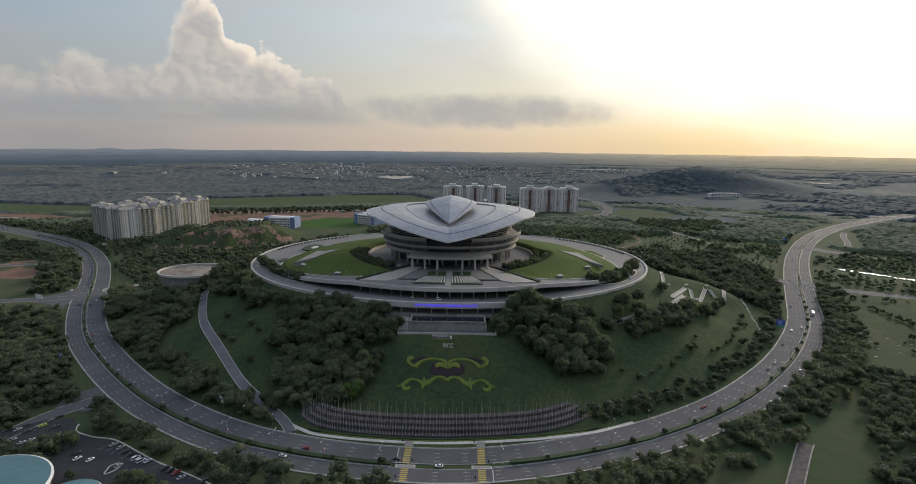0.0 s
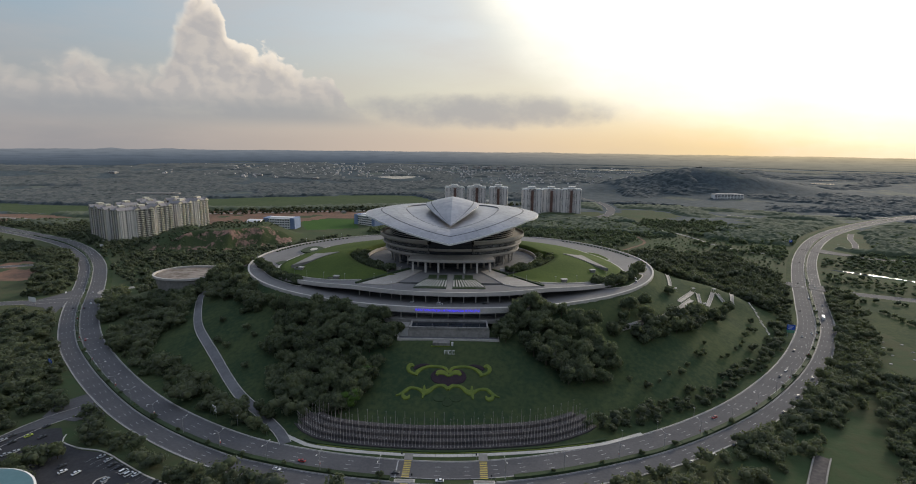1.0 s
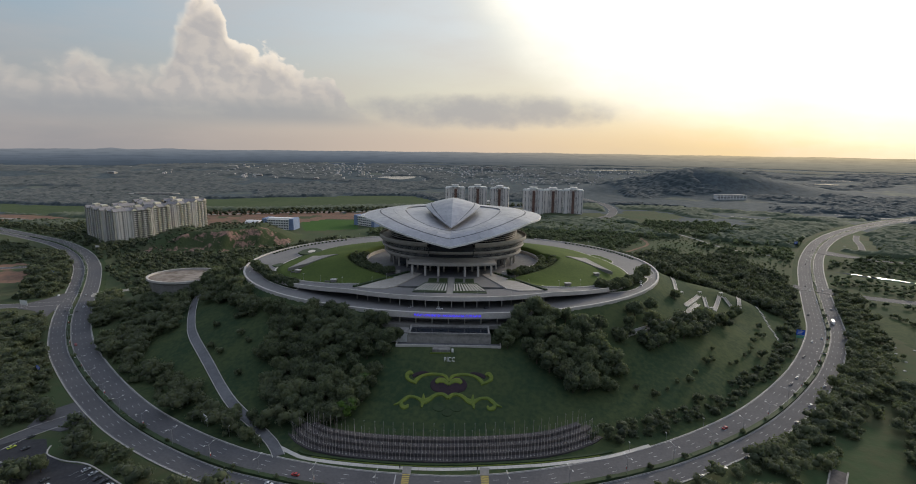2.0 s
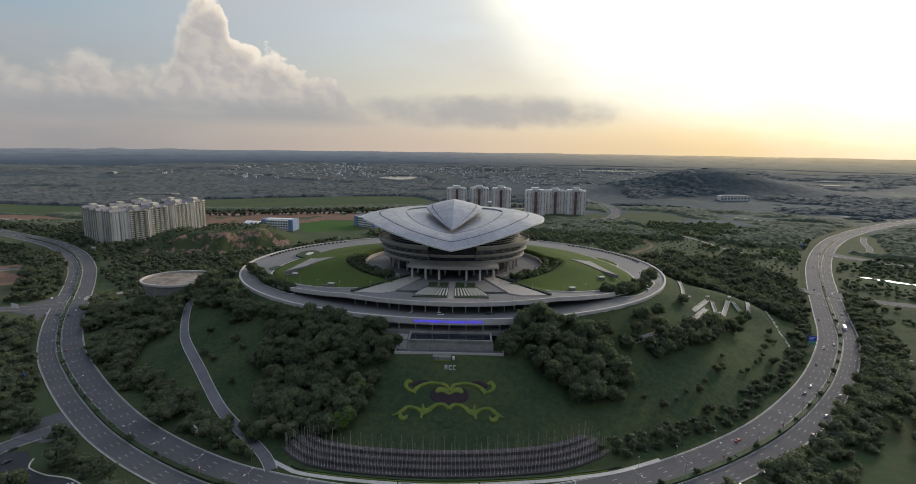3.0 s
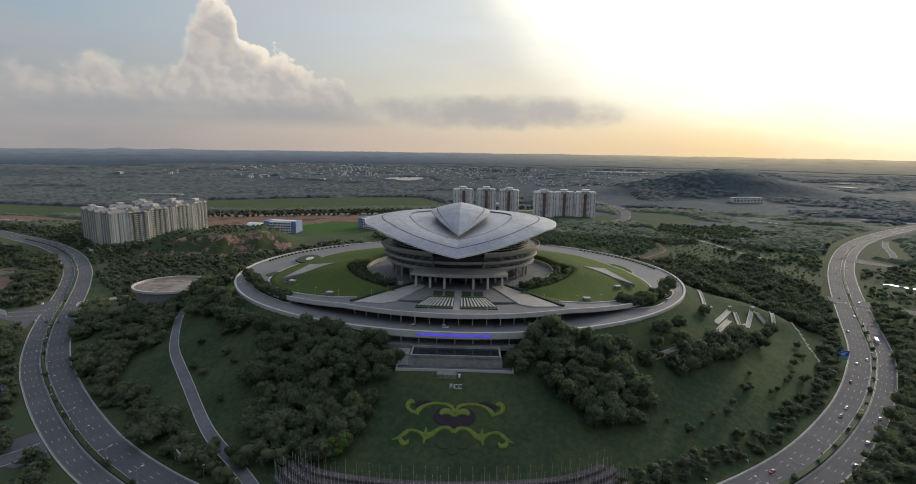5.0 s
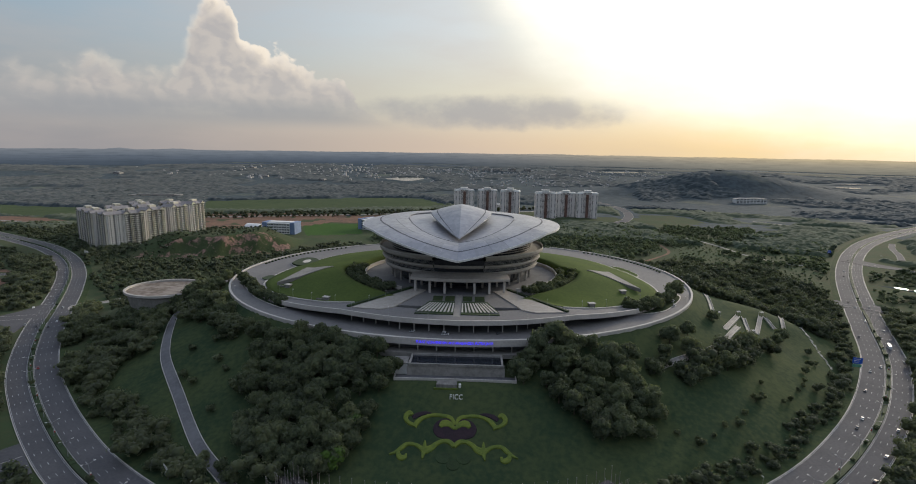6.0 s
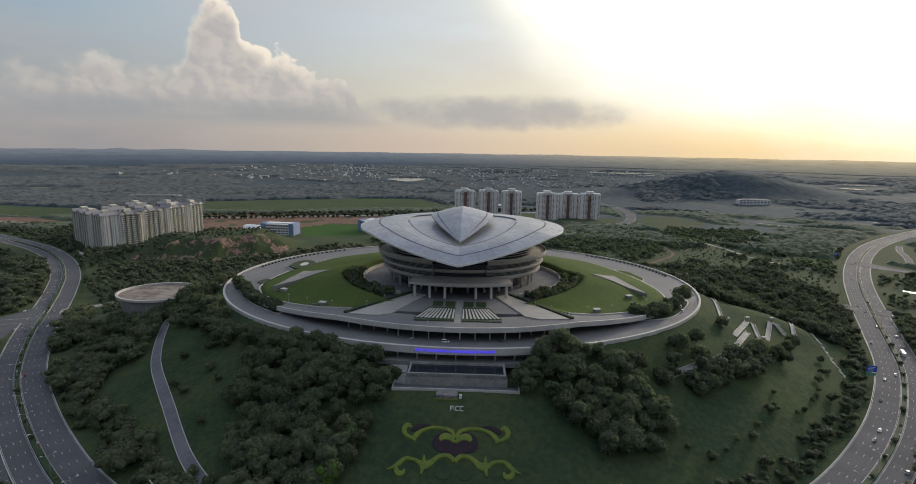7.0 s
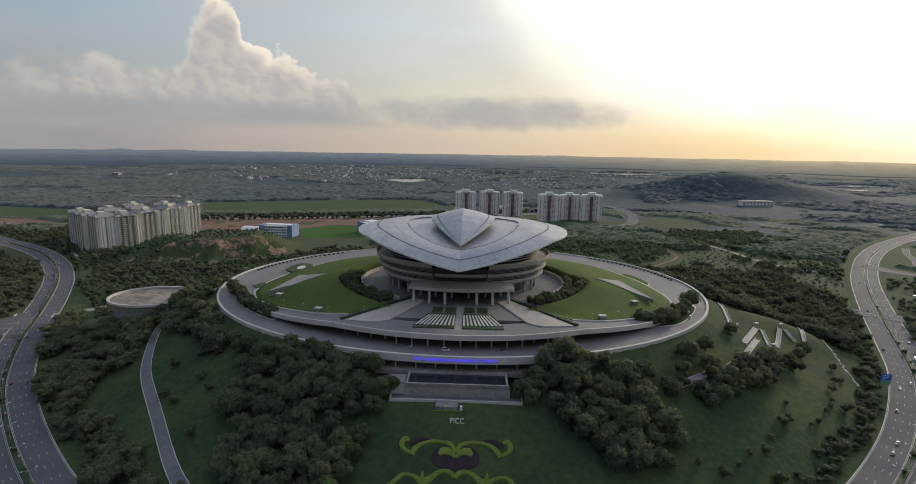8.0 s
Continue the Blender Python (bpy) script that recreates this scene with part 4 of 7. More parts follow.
        y = 493 + 93 * u
        ridge = 99.6 + 20.8 * math.sin(min(1.0, u / 0.72) * math.pi / 2) - (max(0, u - 0.72) / 0.28) ** 2 * 5
        edge = 99.6 + 14.4 * math.sin(min(1.0, u / 0.75) * math.pi / 2) - (max(0, u - 0.75) / 0.25) ** 2 * 2
        return Vector((DX - 0.2 + side * w * v, y, ridge + (edge - ridge) * v ** 1.3))
    for s in (-1, 1):
        us = [0.0, 0.04, 0.09, 0.15, 0.22, 0.3, 0.4, 0.5, 0.58, 0.64, 0.72, 0.8, 0.88, 0.94, 0.98, 1.0]
        sh = shell("upper_leaf", lambda u, v: leaf(s, u, v), us, [0.0, 0.33, 0.66, 0.785], 0.9, "roof", c, "upper leaf of pale roof panels")
        shell("leaf_edge", lambda u, v: leaf(s, u, v), us, [0.825, 0.92, 1.0], 0.9, "roof", c)
        shell("leaf_line", lambda u, v: leaf(s, u, v) - Vector((0, 0, 0.12)), us, [0.775, 0.845], 0.4, "seam", c)
    lathe_wall = [(DX + 1 + 8 * math.sin(radians(a)), DY + 14 - 11 * math.cos(radians(a))) for a in range(0, 360, 12)]
    vs = [(x, y, z) for z in (103.5, 112.0) for x, y in lathe_wall]
    k = len(lathe_wall)
    mesh_object("lantern_wall", vs, [(i, (i + 1) % k, k + (i + 1) % k, k + i) for i in range(k)], "glass", c, "dark glazed drum under the upper leaf")


build_centre()


# ---- trees ----
def ico(level=1):
    bm = bmesh.new()
    bmesh.ops.create_icosphere(bm, subdivisions=level, radius=1)
    v = np.array([tuple(q.co) for q in bm.verts])
    f = np.array([[q.index for q in p.verts] for p in bm.faces])
    bm.free()
    return v, f


ICO0, ICO1 = ico(1), ico(2)


def crown_arrays(seed, tall, wide, lobes, leaves, leaf, base=0.28, fine=True):
    """Vertices and triangles of a crown: lumpy boughs, wrapped in small leaf sprays with gaps between."""
    g = np.random.default_rng(seed)
    iv, jf = ICO1 if fine else ICO0
    vs, fs, n = [], [], 0
    cen, rad = [], []
    for i in range(lobes):
        a, u = g.uniform(0, 2 * np.pi), g.uniform(0, 1)
        h = base + (0.92 - base) * (0.1 + 0.8 * g.uniform())
        reach = wide * 0.5 * (0.25 + 0.5 * np.sqrt(u)) * np.sqrt(max(0.1, 1 - ((h - 0.52) / 0.52) ** 2))
        c = np.array([reach * np.cos(a), reach * np.sin(a), tall * h])
        if i == 0:
            c = np.array([0, 0, tall * 0.62])
        r = wide * g.uniform(0.19, 0.30) * (1.25 if i == 0 else 1)
        cen.append(c)
        rad.append(r)
        v = iv * (r * 0.80 * g.uniform(0.70, 1.16, (len(iv), 1))) * [1, 1, 0.82] + c
        vs.append(v)
        fs.append(jf + n)
        n += len(v)
    cen, rad = np.array(cen), np.array(rad)
    k = g.choice(lobes, leaves, p=rad ** 2 / (rad ** 2).sum())
    d = g.normal(size=(leaves, 3))
    d[:, 2] = d[:, 2] * 0.9 + 0.25
    d /= np.linalg.norm(d, axis=1, keepdims=True)
    p = cen[k] + d * (rad[k] * g.uniform(0.66, 1.22, leaves))[:, None] * [1, 1, 0.85]
    t = np.cross(d, g.normal(size=(leaves, 3)))
    t /= np.linalg.norm(t, axis=1, keepdims=True)
    b = np.cross(d, t) + d * g.uniform(-0.6, 0.6, (leaves, 1))
    s = (leaf * g.uniform(0.55, 1.25, leaves))[:, None]
    quad = np.stack([p - t * s, p - b * s * 0.7 + d * s * 0.2, p + t * s, p + b * s * 0.7 - d * s * 0.25], 1).reshape(-1, 3)
    vs.append(quad)
    o = n + 4 * np.arange(leaves)
    fs.append(np.stack([o, o + 1, o + 2], 1))
    fs.append(np.stack([o, o + 2, o + 3], 1))
    return np.concatenate(vs), np.concatenate(fs)


def fast_mesh(name, verts, tris, mats):
    me = bpy.data.meshes.new(name)
    me.vertices.add(len(verts))
    me.vertices.foreach_set("co", np.asarray(verts, np.float32).ravel())
    me.loops.add(3 * len(tris))
    me.loops.foreach_set("vertex_index", np.asarray(tris, np.int32).ravel())
    me.polygons.add(len(tris))
    me.polygons.foreach_set("loop_start", np.arange(0, 3 * len(tris), 3, dtype=np.int32))
    me.polygons.foreach_set("use_smooth", [True] * len(tris))
    me.update(calc_edges=True)
    me.validate()
    for m in mats:
        me.materials.append(M[m])
    return me


def make_tree(seed, tall, wide, mat="leaf_shade_lifted", lobes=20, leaves=1500, leaf=0.80, name="tree"):
    """One tree at the origin: a tapered trunk with limbs, and a crown."""
    g = random.Random(seed)
    t = thing(name, "", name)
    bm = bmesh.new()
    k = tall / 12
    tube(bm, (0, 0, -1.0), (0, 0, tall * 0.3), 0.38 * k, 0.27 * k, 8)
    tube(bm, (0, 0, tall * 0.3), (0.3 * k, 0.1 * k, tall * 0.62), 0.27 * k, 0.12 * k, 7)
    for i in range(5):
        a, h = i * 1.26 + g.uniform(-0.3, 0.3), tall * g.uniform(0.24, 0.42)
        tube(bm, (0, 0, h), (math.cos(a) * wide * 0.3, math.sin(a) * wide * 0.3, h + tall * g.uniform(0.16, 0.3)), 0.15 * k, 0.05 * k, 5)
    part("trunk", bm, "bark", t)
    v, f = crown_arrays(seed, tall, wide, lobes, leaves, leaf)
    cr = new("crown", fast_mesh("crown", v, f, [mat]))
    cr.parent = t
    return t


def scatter(poly, gap, seed, limit=100000):
    """Uneven points inside a polygon, no two nearer than about gap."""
    g = np.random.default_rng(seed)
    xs, ys = [p[0] for p in poly], [p[1] for p in poly]
    area = (max(xs) - min(xs)) * (max(ys) - min(ys))
    n = int(area / gap ** 2 * 3)
    cand = np.stack([g.uniform(min(xs), max(xs), n), g.uniform(min(ys), max(ys), n)], 1)
    cand = cand[inside(cand[:, 0], cand[:, 1], poly)]
    cell, out = {}, []
    for x, y in cand:
        i, j = int(x // gap), int(y // gap)
        d = gap * g.uniform(0.7, 1.1)
        if all(math.hypot(x - a, y - b) >= d for u in (-1, 0, 1) for w in (-1, 0, 1) for a, b in cell.get((i + u, j + w), ())):
            cell.setdefault((i, j), []).append((x, y))
            out.append((x, y))
            if len(out) >= limit:
                break
    return out


def clear_of_roads(pts, margin=21.0):
    a = np.array(pts)
    keep = road_distance(a[:, 0], a[:, 1]) > margin
    for line in SIDE_LINES:
        q = np.array([(p.x, p.y) for p in line])
        d = np.hypot(a[:, 0, None] - q[None, :, 0], a[:, 1, None] - q[None, :, 1]).min(1)
        keep &= d > 8.5
    return [p for p, k in zip(pts, keep) if k]


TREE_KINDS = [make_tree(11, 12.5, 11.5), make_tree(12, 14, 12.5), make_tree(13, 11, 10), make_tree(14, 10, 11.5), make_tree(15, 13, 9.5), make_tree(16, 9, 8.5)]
BUSH_KINDS = [make_tree(31, 4.6, 5.2, lobes=8, leaves=520, leaf=0.42, name="shrub"), make_tree(32, 5.6, 6.0, lobes=9, leaves=560, leaf=0.45, name="shrub")]
LIGHT_TREE = make_tree(21, 11, 9.5, "leaf_light")
TREE_USED = {}


def plant(kind, x, y, label, scale=1.0, z=None, group=""):
    """Sets a tree of that kind at x, y; the first use takes the built one itself."""
    z = ground_z(x, y) if z is None else z
    m = pose(x, y, z, 0, 0, random.uniform(0, 360))
    k = scale * random.uniform(0.85, 1.15)
    if kind in TREE_USED:
        t = copy_thing(kind, m)
    else:
        t, TREE_USED[kind] = kind, True
        t.matrix_basis = m
    t.scale = (k * random.uniform(0.92, 1.08), k * random.uniform(0.92, 1.08), k)
    tagged(t, label, "", group)
    return t


GROVE_W = [(-148, 416), (-120, 418), (-98, 407), (-54, 394), (-46, 382), (-58, 363), (-62, 334), (-76, 316), (-98, 316), (-127, 335), (-148, 375)]
GROVE_E = [(28, 402), (40, 408), (75, 412), (105, 413), (102, 386), (116, 372), (95, 349), (71, 346), (45, 366), (27, 380)]
SLOPE_W = [(-449, 634), (-360, 528), (-283, 508), (-231, 512), (-171, 440), (-177, 424), (-241, 484), (-262, 485), (-247, 440), (-255, 410), (-247, 385), (-231, 361), (-206, 346), (-178, 336), (-182, 322), (-284, 410), (-348, 482)]
BELT_W = belt((-430, 570), (-105, 268), 24, 44)
BELT_E = belt((85, 276), (400, 590), 23, 36)
WOOD_E = [(190, 860), (420, 850), (425, 700), (378, 610), (322, 545), (312, 560), (300, 590), (262, 582), (240, 575), (214, 590), (205, 660), (165, 720)]
WOOD_E2 = [(112, 398), (150, 402), (200, 440), (232, 470), (224, 478), (176, 440), (140, 415), (112, 412)]
OUT_W = [(-620, 560), (-440, 530), (-424, 516), (-368, 434), (-290, 345), (-262, 322), (-300, 290), (-420, 300), (-620, 420)]
OUT_W2 = [(-1000, 1000), (-720, 850), (-620, 765), (-690, 715), (-1100, 690)]
OUT_S = [(-240, 315), (-179, 280), (-118, 252), (-60, 240), (-36, 238), (-30, 228), (-60, 222), (-93, 230), (-128, 240), (-168, 260), (-186, 270), (-206, 281), (-222, 284), (-232, 298)]
PARK = [(-330, 302), (-277, 308), (-268, 288), (-256, 262), (-232, 264), (-221, 252), (-228, 243), (-300, 240)]
OUT_E = belt((30, 260), (440, 660), -17, -44)
OUT_W3 = belt((-640, 830), (-270, 370), -17, -60)
BACK_W = [(-430, 640), (-300, 600), (-240, 640), (-215, 690), (-170, 740), (-90, 780), (-140, 850), (-330, 800), (-420, 780), (-520, 790), (-500, 720)]
BACK = [(-120, 760), (40, 790), (200, 720), (300, 850), (425, 790), (430, 700), (492, 800), (558, 905), (650, 1020), (640, 1080), (600, 1250), (300, 1290), (-60, 1330), (-200, 1050)]
EAST = [(560, 780), (760, 960), (1000, 1180), (1400, 1100), (1300, 700), (900, 640), (700, 700)]
MOUND = [(-560, 805), (-500, 812), (-452, 842), (-430, 872), (-400, 890), (-368, 926), (-340, 932), (-345, 965), (-420, 1010), (-520, 990), (-585, 900)]
FRONT = [(-560, 780), (-520, 780), (-420, 770), (-330, 790), (-140, 850), (-130, 900), (-225, 985), (-262, 960), (-300, 898), (-345, 866), (-395, 828), (-440, 824), (-500, 806)]
SHOULDER = [(-238, 512), (-222, 470), (-185, 436), (-150, 420), (-135, 436), (-172, 458), (-205, 488)]
KNOLL = [(-420, 640), (-360, 560), (-330, 590), (-280, 590), (-245, 600), (-225, 640), (-300, 640), (-400, 690)]
WEST = [(-1300, 1120), (-900, 1040), (-700, 900), (-560, 780), (-520, 850), (-620, 980), (-740, 1120), (-1100, 1150)]
EAST2 = [(462, 690), (560, 830), (640, 850), (900, 740), (900, 520), (640, 565), (530, 625)]
FIELD_WOOD = [(318, 392), (352, 372), (420, 392), (520, 470), (620, 470), (560, 330), (420, 240), (330, 215), (238, 225), (222, 250), (262, 315)]
VERGE_E = belt((150, 320), (440, 660), -18, -34)
FIELD_EDGE = [(430, 610), (620, 560), (800, 480), (800, 330), (640, 300), (600, 420), (610, 540)]

PARK_TREES = [(-236, 256, 0.75), (-230, 263, 0.8), (-224, 269, 0.75), (-240, 250, 0.6), (-203, 240, 0.5), (-171, 234, 0.7), (-164, 235, 0.75), (-157, 233, 0.7), (-149, 231, 0.65), (-275, 286, 0.6), (-281, 280, 0.7)]


def plant_woods():
    """Groves that can be picked apart are single trees; the dense or distant woods behind them are one sheet of crowns each."""
    random.seed(5)
    grove = "mature broadleaf trees of the garden groves"
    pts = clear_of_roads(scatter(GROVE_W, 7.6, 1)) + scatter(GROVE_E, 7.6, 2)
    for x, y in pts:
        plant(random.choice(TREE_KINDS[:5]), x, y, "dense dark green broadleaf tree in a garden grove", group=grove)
    plant(LIGHT_TREE, -73, 322, "bright yellow-green tree at the edge of the grove")
    plant(LIGHT_TREE, -66, 345, "tall lighter green tree at the edge of the grove", 1.1)
    single = [(139, 435, 1.2), (157, 449, 1.0), (150, 428, 1.1), (207, 461, 1.2), (214, 468, 1.1), (200, 455, 1.0), (257, 503, 0.8), (250, 495, 0.75), (101, 372, 1.0), (176, 424, 0.95), (163, 414, 1.0), (149, 405, 0.95), (140, 398, 0.9), (128, 415, 0.9), (117, 400, 0.9), (200, 500, 0.6), (194, 492, 0.7), (190, 436, 1.0), (184, 430, 0.9), (258, 506, 0.7)]
    for x, y, s in single:
        plant(random.choice(TREE_KINDS), x, y, "broadleaf tree standing on the grass slope", s, group="trees of the east slope")
    for x, y in [(150, 370), (160, 373), (184, 400), (190, 404), (234, 432), (226, 424), (240, 440), (250, 455), (262, 470), (213, 410), (205, 405), (170, 385), (140, 360), (128, 352), (198, 420), (276, 494), (270, 475), (118, 358)]:
        plant(random.choice(BUSH_KINDS), x, y, "small rounded bush on the grass slope", random.uniform(0.6, 1.1), group="bushes of the east slope")
    for x, y in [(-176, 409), (-154, 383), (-186, 392), (-196, 400), (-166, 398), (-160, 366), (-205, 428), (-190, 432), (-182, 440)]:
        plant(random.choice(BUSH_KINDS + TREE_KINDS[5:]), x, y, "low spreading tree beside the hill lane", group="trees of the west slope")
    plant(TREE_KINDS[3], 172, 520, "round clipped dark tree on a kerbed island", 1.25, z=LOW + 0.3)
    rows = [[(118, 472), (132, 474), (147, 484), (158, 496), (167, 509)], [(-218, 538), (-207, 524), (-197, 510), (-186, 496), (-174, 483), (-163, 474), (-153, 467)]]
    for row in rows:
        for p in spline(row, 5.5):
            for q in (0, 1):
                x, y = p.x + random.uniform(-2.5, 2.5), p.y + random.uniform(-2.5, 2.5) + 4 * q
                plant(random.choice(TREE_KINDS[3:]), x, y, "bushy dark tree between ramp and ring road", 0.85 if x > 0 else 0.68, z=LOW + 0.3, group="trees by the ramp")
    for x, y in clear_of_roads(scatter([(-330, 520), (-310, 502), (-262, 486), (-236, 512), (-228, 548), (-242, 552), (-256, 528), (-290, 508)], 9.0, 7)):
        plant(random.choice(TREE_KINDS[2:]), x, y, "rounded tree below the round deck", 0.95, group="trees below the round deck")
    for x, y in [p for p in scatter(SHOULDER, 8.5, 6) if ring_e(*p) > 1.05]:
        plant(random.choice(TREE_KINDS), x, y, "broadleaf tree below the ring road wall", 0.85, group="trees below the ring wall")
    for x, y, k in ((-300, 503, 1.1), (-291, 506, 1.25), (-282, 504, 1.15), (-274, 509, 1.3), (-268, 518, 1.25), (-262, 530, 1.2), (-258, 542, 1.15), (-284, 497, 1.0), (-308, 508, 0.9), (-250, 556, 1.0), (-242, 566, 0.9), (-233, 562, 0.8)):
        plant(random.choice(TREE_KINDS[:4]), x, y, "tall rounded tree against the round deck", k, group="trees below the round deck")
    for x, y, k in ((-143, 316, 0.8), (-136, 309, 0.7), (-128, 303, 0.75), (-152, 325, 0.75), (-146, 330, 0.6), (-120, 298, 0.6), (-133, 322, 0.8), (-124, 314, 0.7)):
        plant(random.choice(TREE_KINDS[2:]), x, y, "dark tree over the foot of the hill lane", k, group="trees of the west slope")
    for x, y, k in PARK_TREES:
        plant(random.choice(TREE_KINDS[2:]), x, y, "spreading dark tree among parked cars", k, group="trees of the car park")
    # shrubs in the planted moat round the drum
    for side in (-1, 1):
        for i in range(26):
            a = radians(side * (36 + 58 * (i % 13) / 12))
            r = 93.5 + 9.0 * (i // 13) + random.uniform(-1.5, 1.5)
            plant(random.choice(BUSH_KINDS), DX + r * math.sin(a), DY - r * FLAT * math.cos(a), "dark leafy shrub in the moat round the drum", 1.35, z=DECK - 0.6, group="shrubs round the drum")


def woods(name, polys, label, seed, mat="leaf", gap=8.5, tall=(8, 14), lobes=6, leaves=110, leaf=0.85, fine=False, keep=None, margin=21.0):
    """One sheet of many crowns over the given polygons."""
    g = np.random.default_rng(seed)
    kinds = [crown_arrays(seed * 7 + i, 1.0, 0.95 + 0.12 * i, lobes, leaves, leaf / 11, 0.12, fine) for i in range(5)]
    vs, fs, n = [], [], 0
    for q, poly in enumerate(polys):
        pts = clear_of_roads(scatter(poly, gap, seed + q), margin)
        a = np.array(pts)
        z = height(a[:, 0], a[:, 1])
        ok = np.ones(len(a), bool) if keep is None else keep(a[:, 0], a[:, 1])
        for (x, y), h, k in zip(pts, z, ok):
            if not k:
                continue
            v, f = kinds[g.integers(5)]
            t, c = g.uniform(*tall), g.uniform(0, 6.28)
            r = np.array([[math.cos(c), math.sin(c), 0], [-math.sin(c), math.cos(c), 0], [0, 0, 1]])
            vs.append((v * [1, 1, 0.95]) @ r * t + [x, y, h - 0.5])
            fs.append(f + n)
            n += len(v)
    ob = new(name, fast_mesh(name, np.concatenate(vs), np.concatenate(fs), [mat]))
    return tagged(ob, label, "woodland", kind="stuff")


def off_fields(x, y):
    ok = np.ones(len(x), bool)
    for poly in FIELDS + BARE + [CLIFF]:
        ok &= ~inside(x, y, poly)
    return ok


plant_woods()
JUNCTION_W = [(-520, 556), (-470, 580), (-440, 612), (-398, 626), (-388, 604), (-408, 578), (-412, 525), (-430, 496), (-462, 506), (-520, 520)]
woods("woodland", [SLOPE_W, BELT_W], "dense dark woodland on the west slope", 41, gap=7.6, tall=(5.5, 14), lobes=8, leaves=300, leaf=0.8, keep=lambda x, y: (np.hypot((x + 294) / 42, (y - 548) / 36) > 1) & ~inside(x, y, JUNCTION_W) & (value_noise(x, y, 30.0, 4) > 0.36))
woods("woodland", [BELT_E], "loose row of trees along the inner verge", 58, gap=7.4, tall=(4, 10), lobes=7, leaves=240, leaf=0.75, keep=lambda x, y: value_noise(x, y, 26.0, 3) > 0.26)
woods("woodland", [WOOD_E, WOOD_E2], "dense dark woodland below the east side of the hill", 42, gap=7.8, tall=(7, 14), lobes=8, leaves=280, leaf=0.85)
woods("woodland", [OUT_W, OUT_S, PARK, OUT_W3], "dense dark woodland outside the ring road", 43, gap=7.8, tall=(5, 13), lobes=8, leaves=280, leaf=0.8, margin=19.5, keep=lambda x, y: ~inside(x, y, JUNCTION_W) & (value_noise(x, y, 30.0, 6) > 0.33))
woods("woodland", [VERGE_E, FIELD_WOOD], "dense dark trees along the outer verge and field", 52, gap=8.0, tall=(6, 12), lobes=8, leaves=280, leaf=0.8, margin=18.5, keep=lambda x, y: wave(x, y, 0.035, 2.0) > -0.75)
woods("woodland", [OUT_E], "straggling trees beside the outer verge", 44, gap=8.5, tall=(5, 11), lobes=7, leaves=240, leaf=0.8, margin=17.5)
woods("woodland", [BACK_W, OUT_W2, WEST], "mixed trees and scrub on rough ground", 45, gap=9.5, tall=(5, 11), lobes=6, leaves=90, leaf=1.1, keep=off_fields)
woods("woodland", [BACK], "trees in open scrub behind the hill", 46, "leaf_mid_hazed", gap=8.0, tall=(4, 11), lobes=6, leaves=100, leaf=1.1, keep=lambda x, y: (ring_e(x, y) > 1.08) & (value_noise(x, y, 120.0, 5) > 0.46 - 0.4 * smoothstep(ring_e(x, y), 1.75, 1.2)))
woods("woodland", [BACK], "low scrub and young trees in open ground behind the hill", 56, "leaf_mid_hazed", gap=9.0, tall=(1.4, 4.5), lobes=5, leaves=60, leaf=1.3, keep=lambda x, y: (ring_e(x, y) > 1.08) & (value_noise(x, y, 70.0, 9) > 0.40))
woods("woodland", [EAST2, FIELD_EDGE], "dark thicket round a narrow pond", 48, "leaf_mid_hazed", gap=9.5, tall=(3.5, 9), lobes=6, leaves=90, leaf=1.0, keep=lambda x, y: ((x - 580) * 0.735 + (y - 721) * 0.678 < -36) | ((x - 580) * 0.735 + (y - 721) * 0.678 > 14))
woods("woodland", [EAST], "trees and thicket in scrub east of the road", 47, "leaf_mid_hazed", gap=10.5, tall=(3.5, 10), lobes=5, leaves=50, leaf=1.2, keep=lambda x, y: wave(x, y, 0.012, 2.0) > -0.45)
AVENUE = [(-860, 1215), (-640, 1322), (-300, 1418), (0, 1502), (240, 1578), (236, 1602), (0, 1530), (-300, 1446), (-640, 1348), (-870, 1240)]
woods("woodland", [AVENUE, [(-840, 1172), (-640, 1272), (-300, 1368), (-60, 1434), (-60, 1446), (-300, 1382), (-640, 1286), (-844, 1184)]], "row of dark trees along a distant road", 57, "leaf", gap=11.0, tall=(8, 13), lobes=6, leaves=70, leaf=1.3, keep=lambda x, y: wave(x, y, 0.02, 1.0) > -0.7)
woods("woodland", [FRONT, KNOLL], "green young trees below a bare earth cliff", 49, gap=8.5, tall=(5, 10), lobes=6, leaves=110, leaf=1.0, keep=lambda x, y: (ring_e(x, y) > 1.06) & (np.hypot((x + 294) / 42, (y - 548) / 36) > 1))
woods("woodland", [MOUND], "low scrub over an old earth mound", 50, gap=6.5, tall=(2, 5.5), lobes=5, leaves=60, leaf=1.0, keep=lambda x, y: off_fields(x, y) & (wave(x, y, 0.06, 3.0) > -0.5))


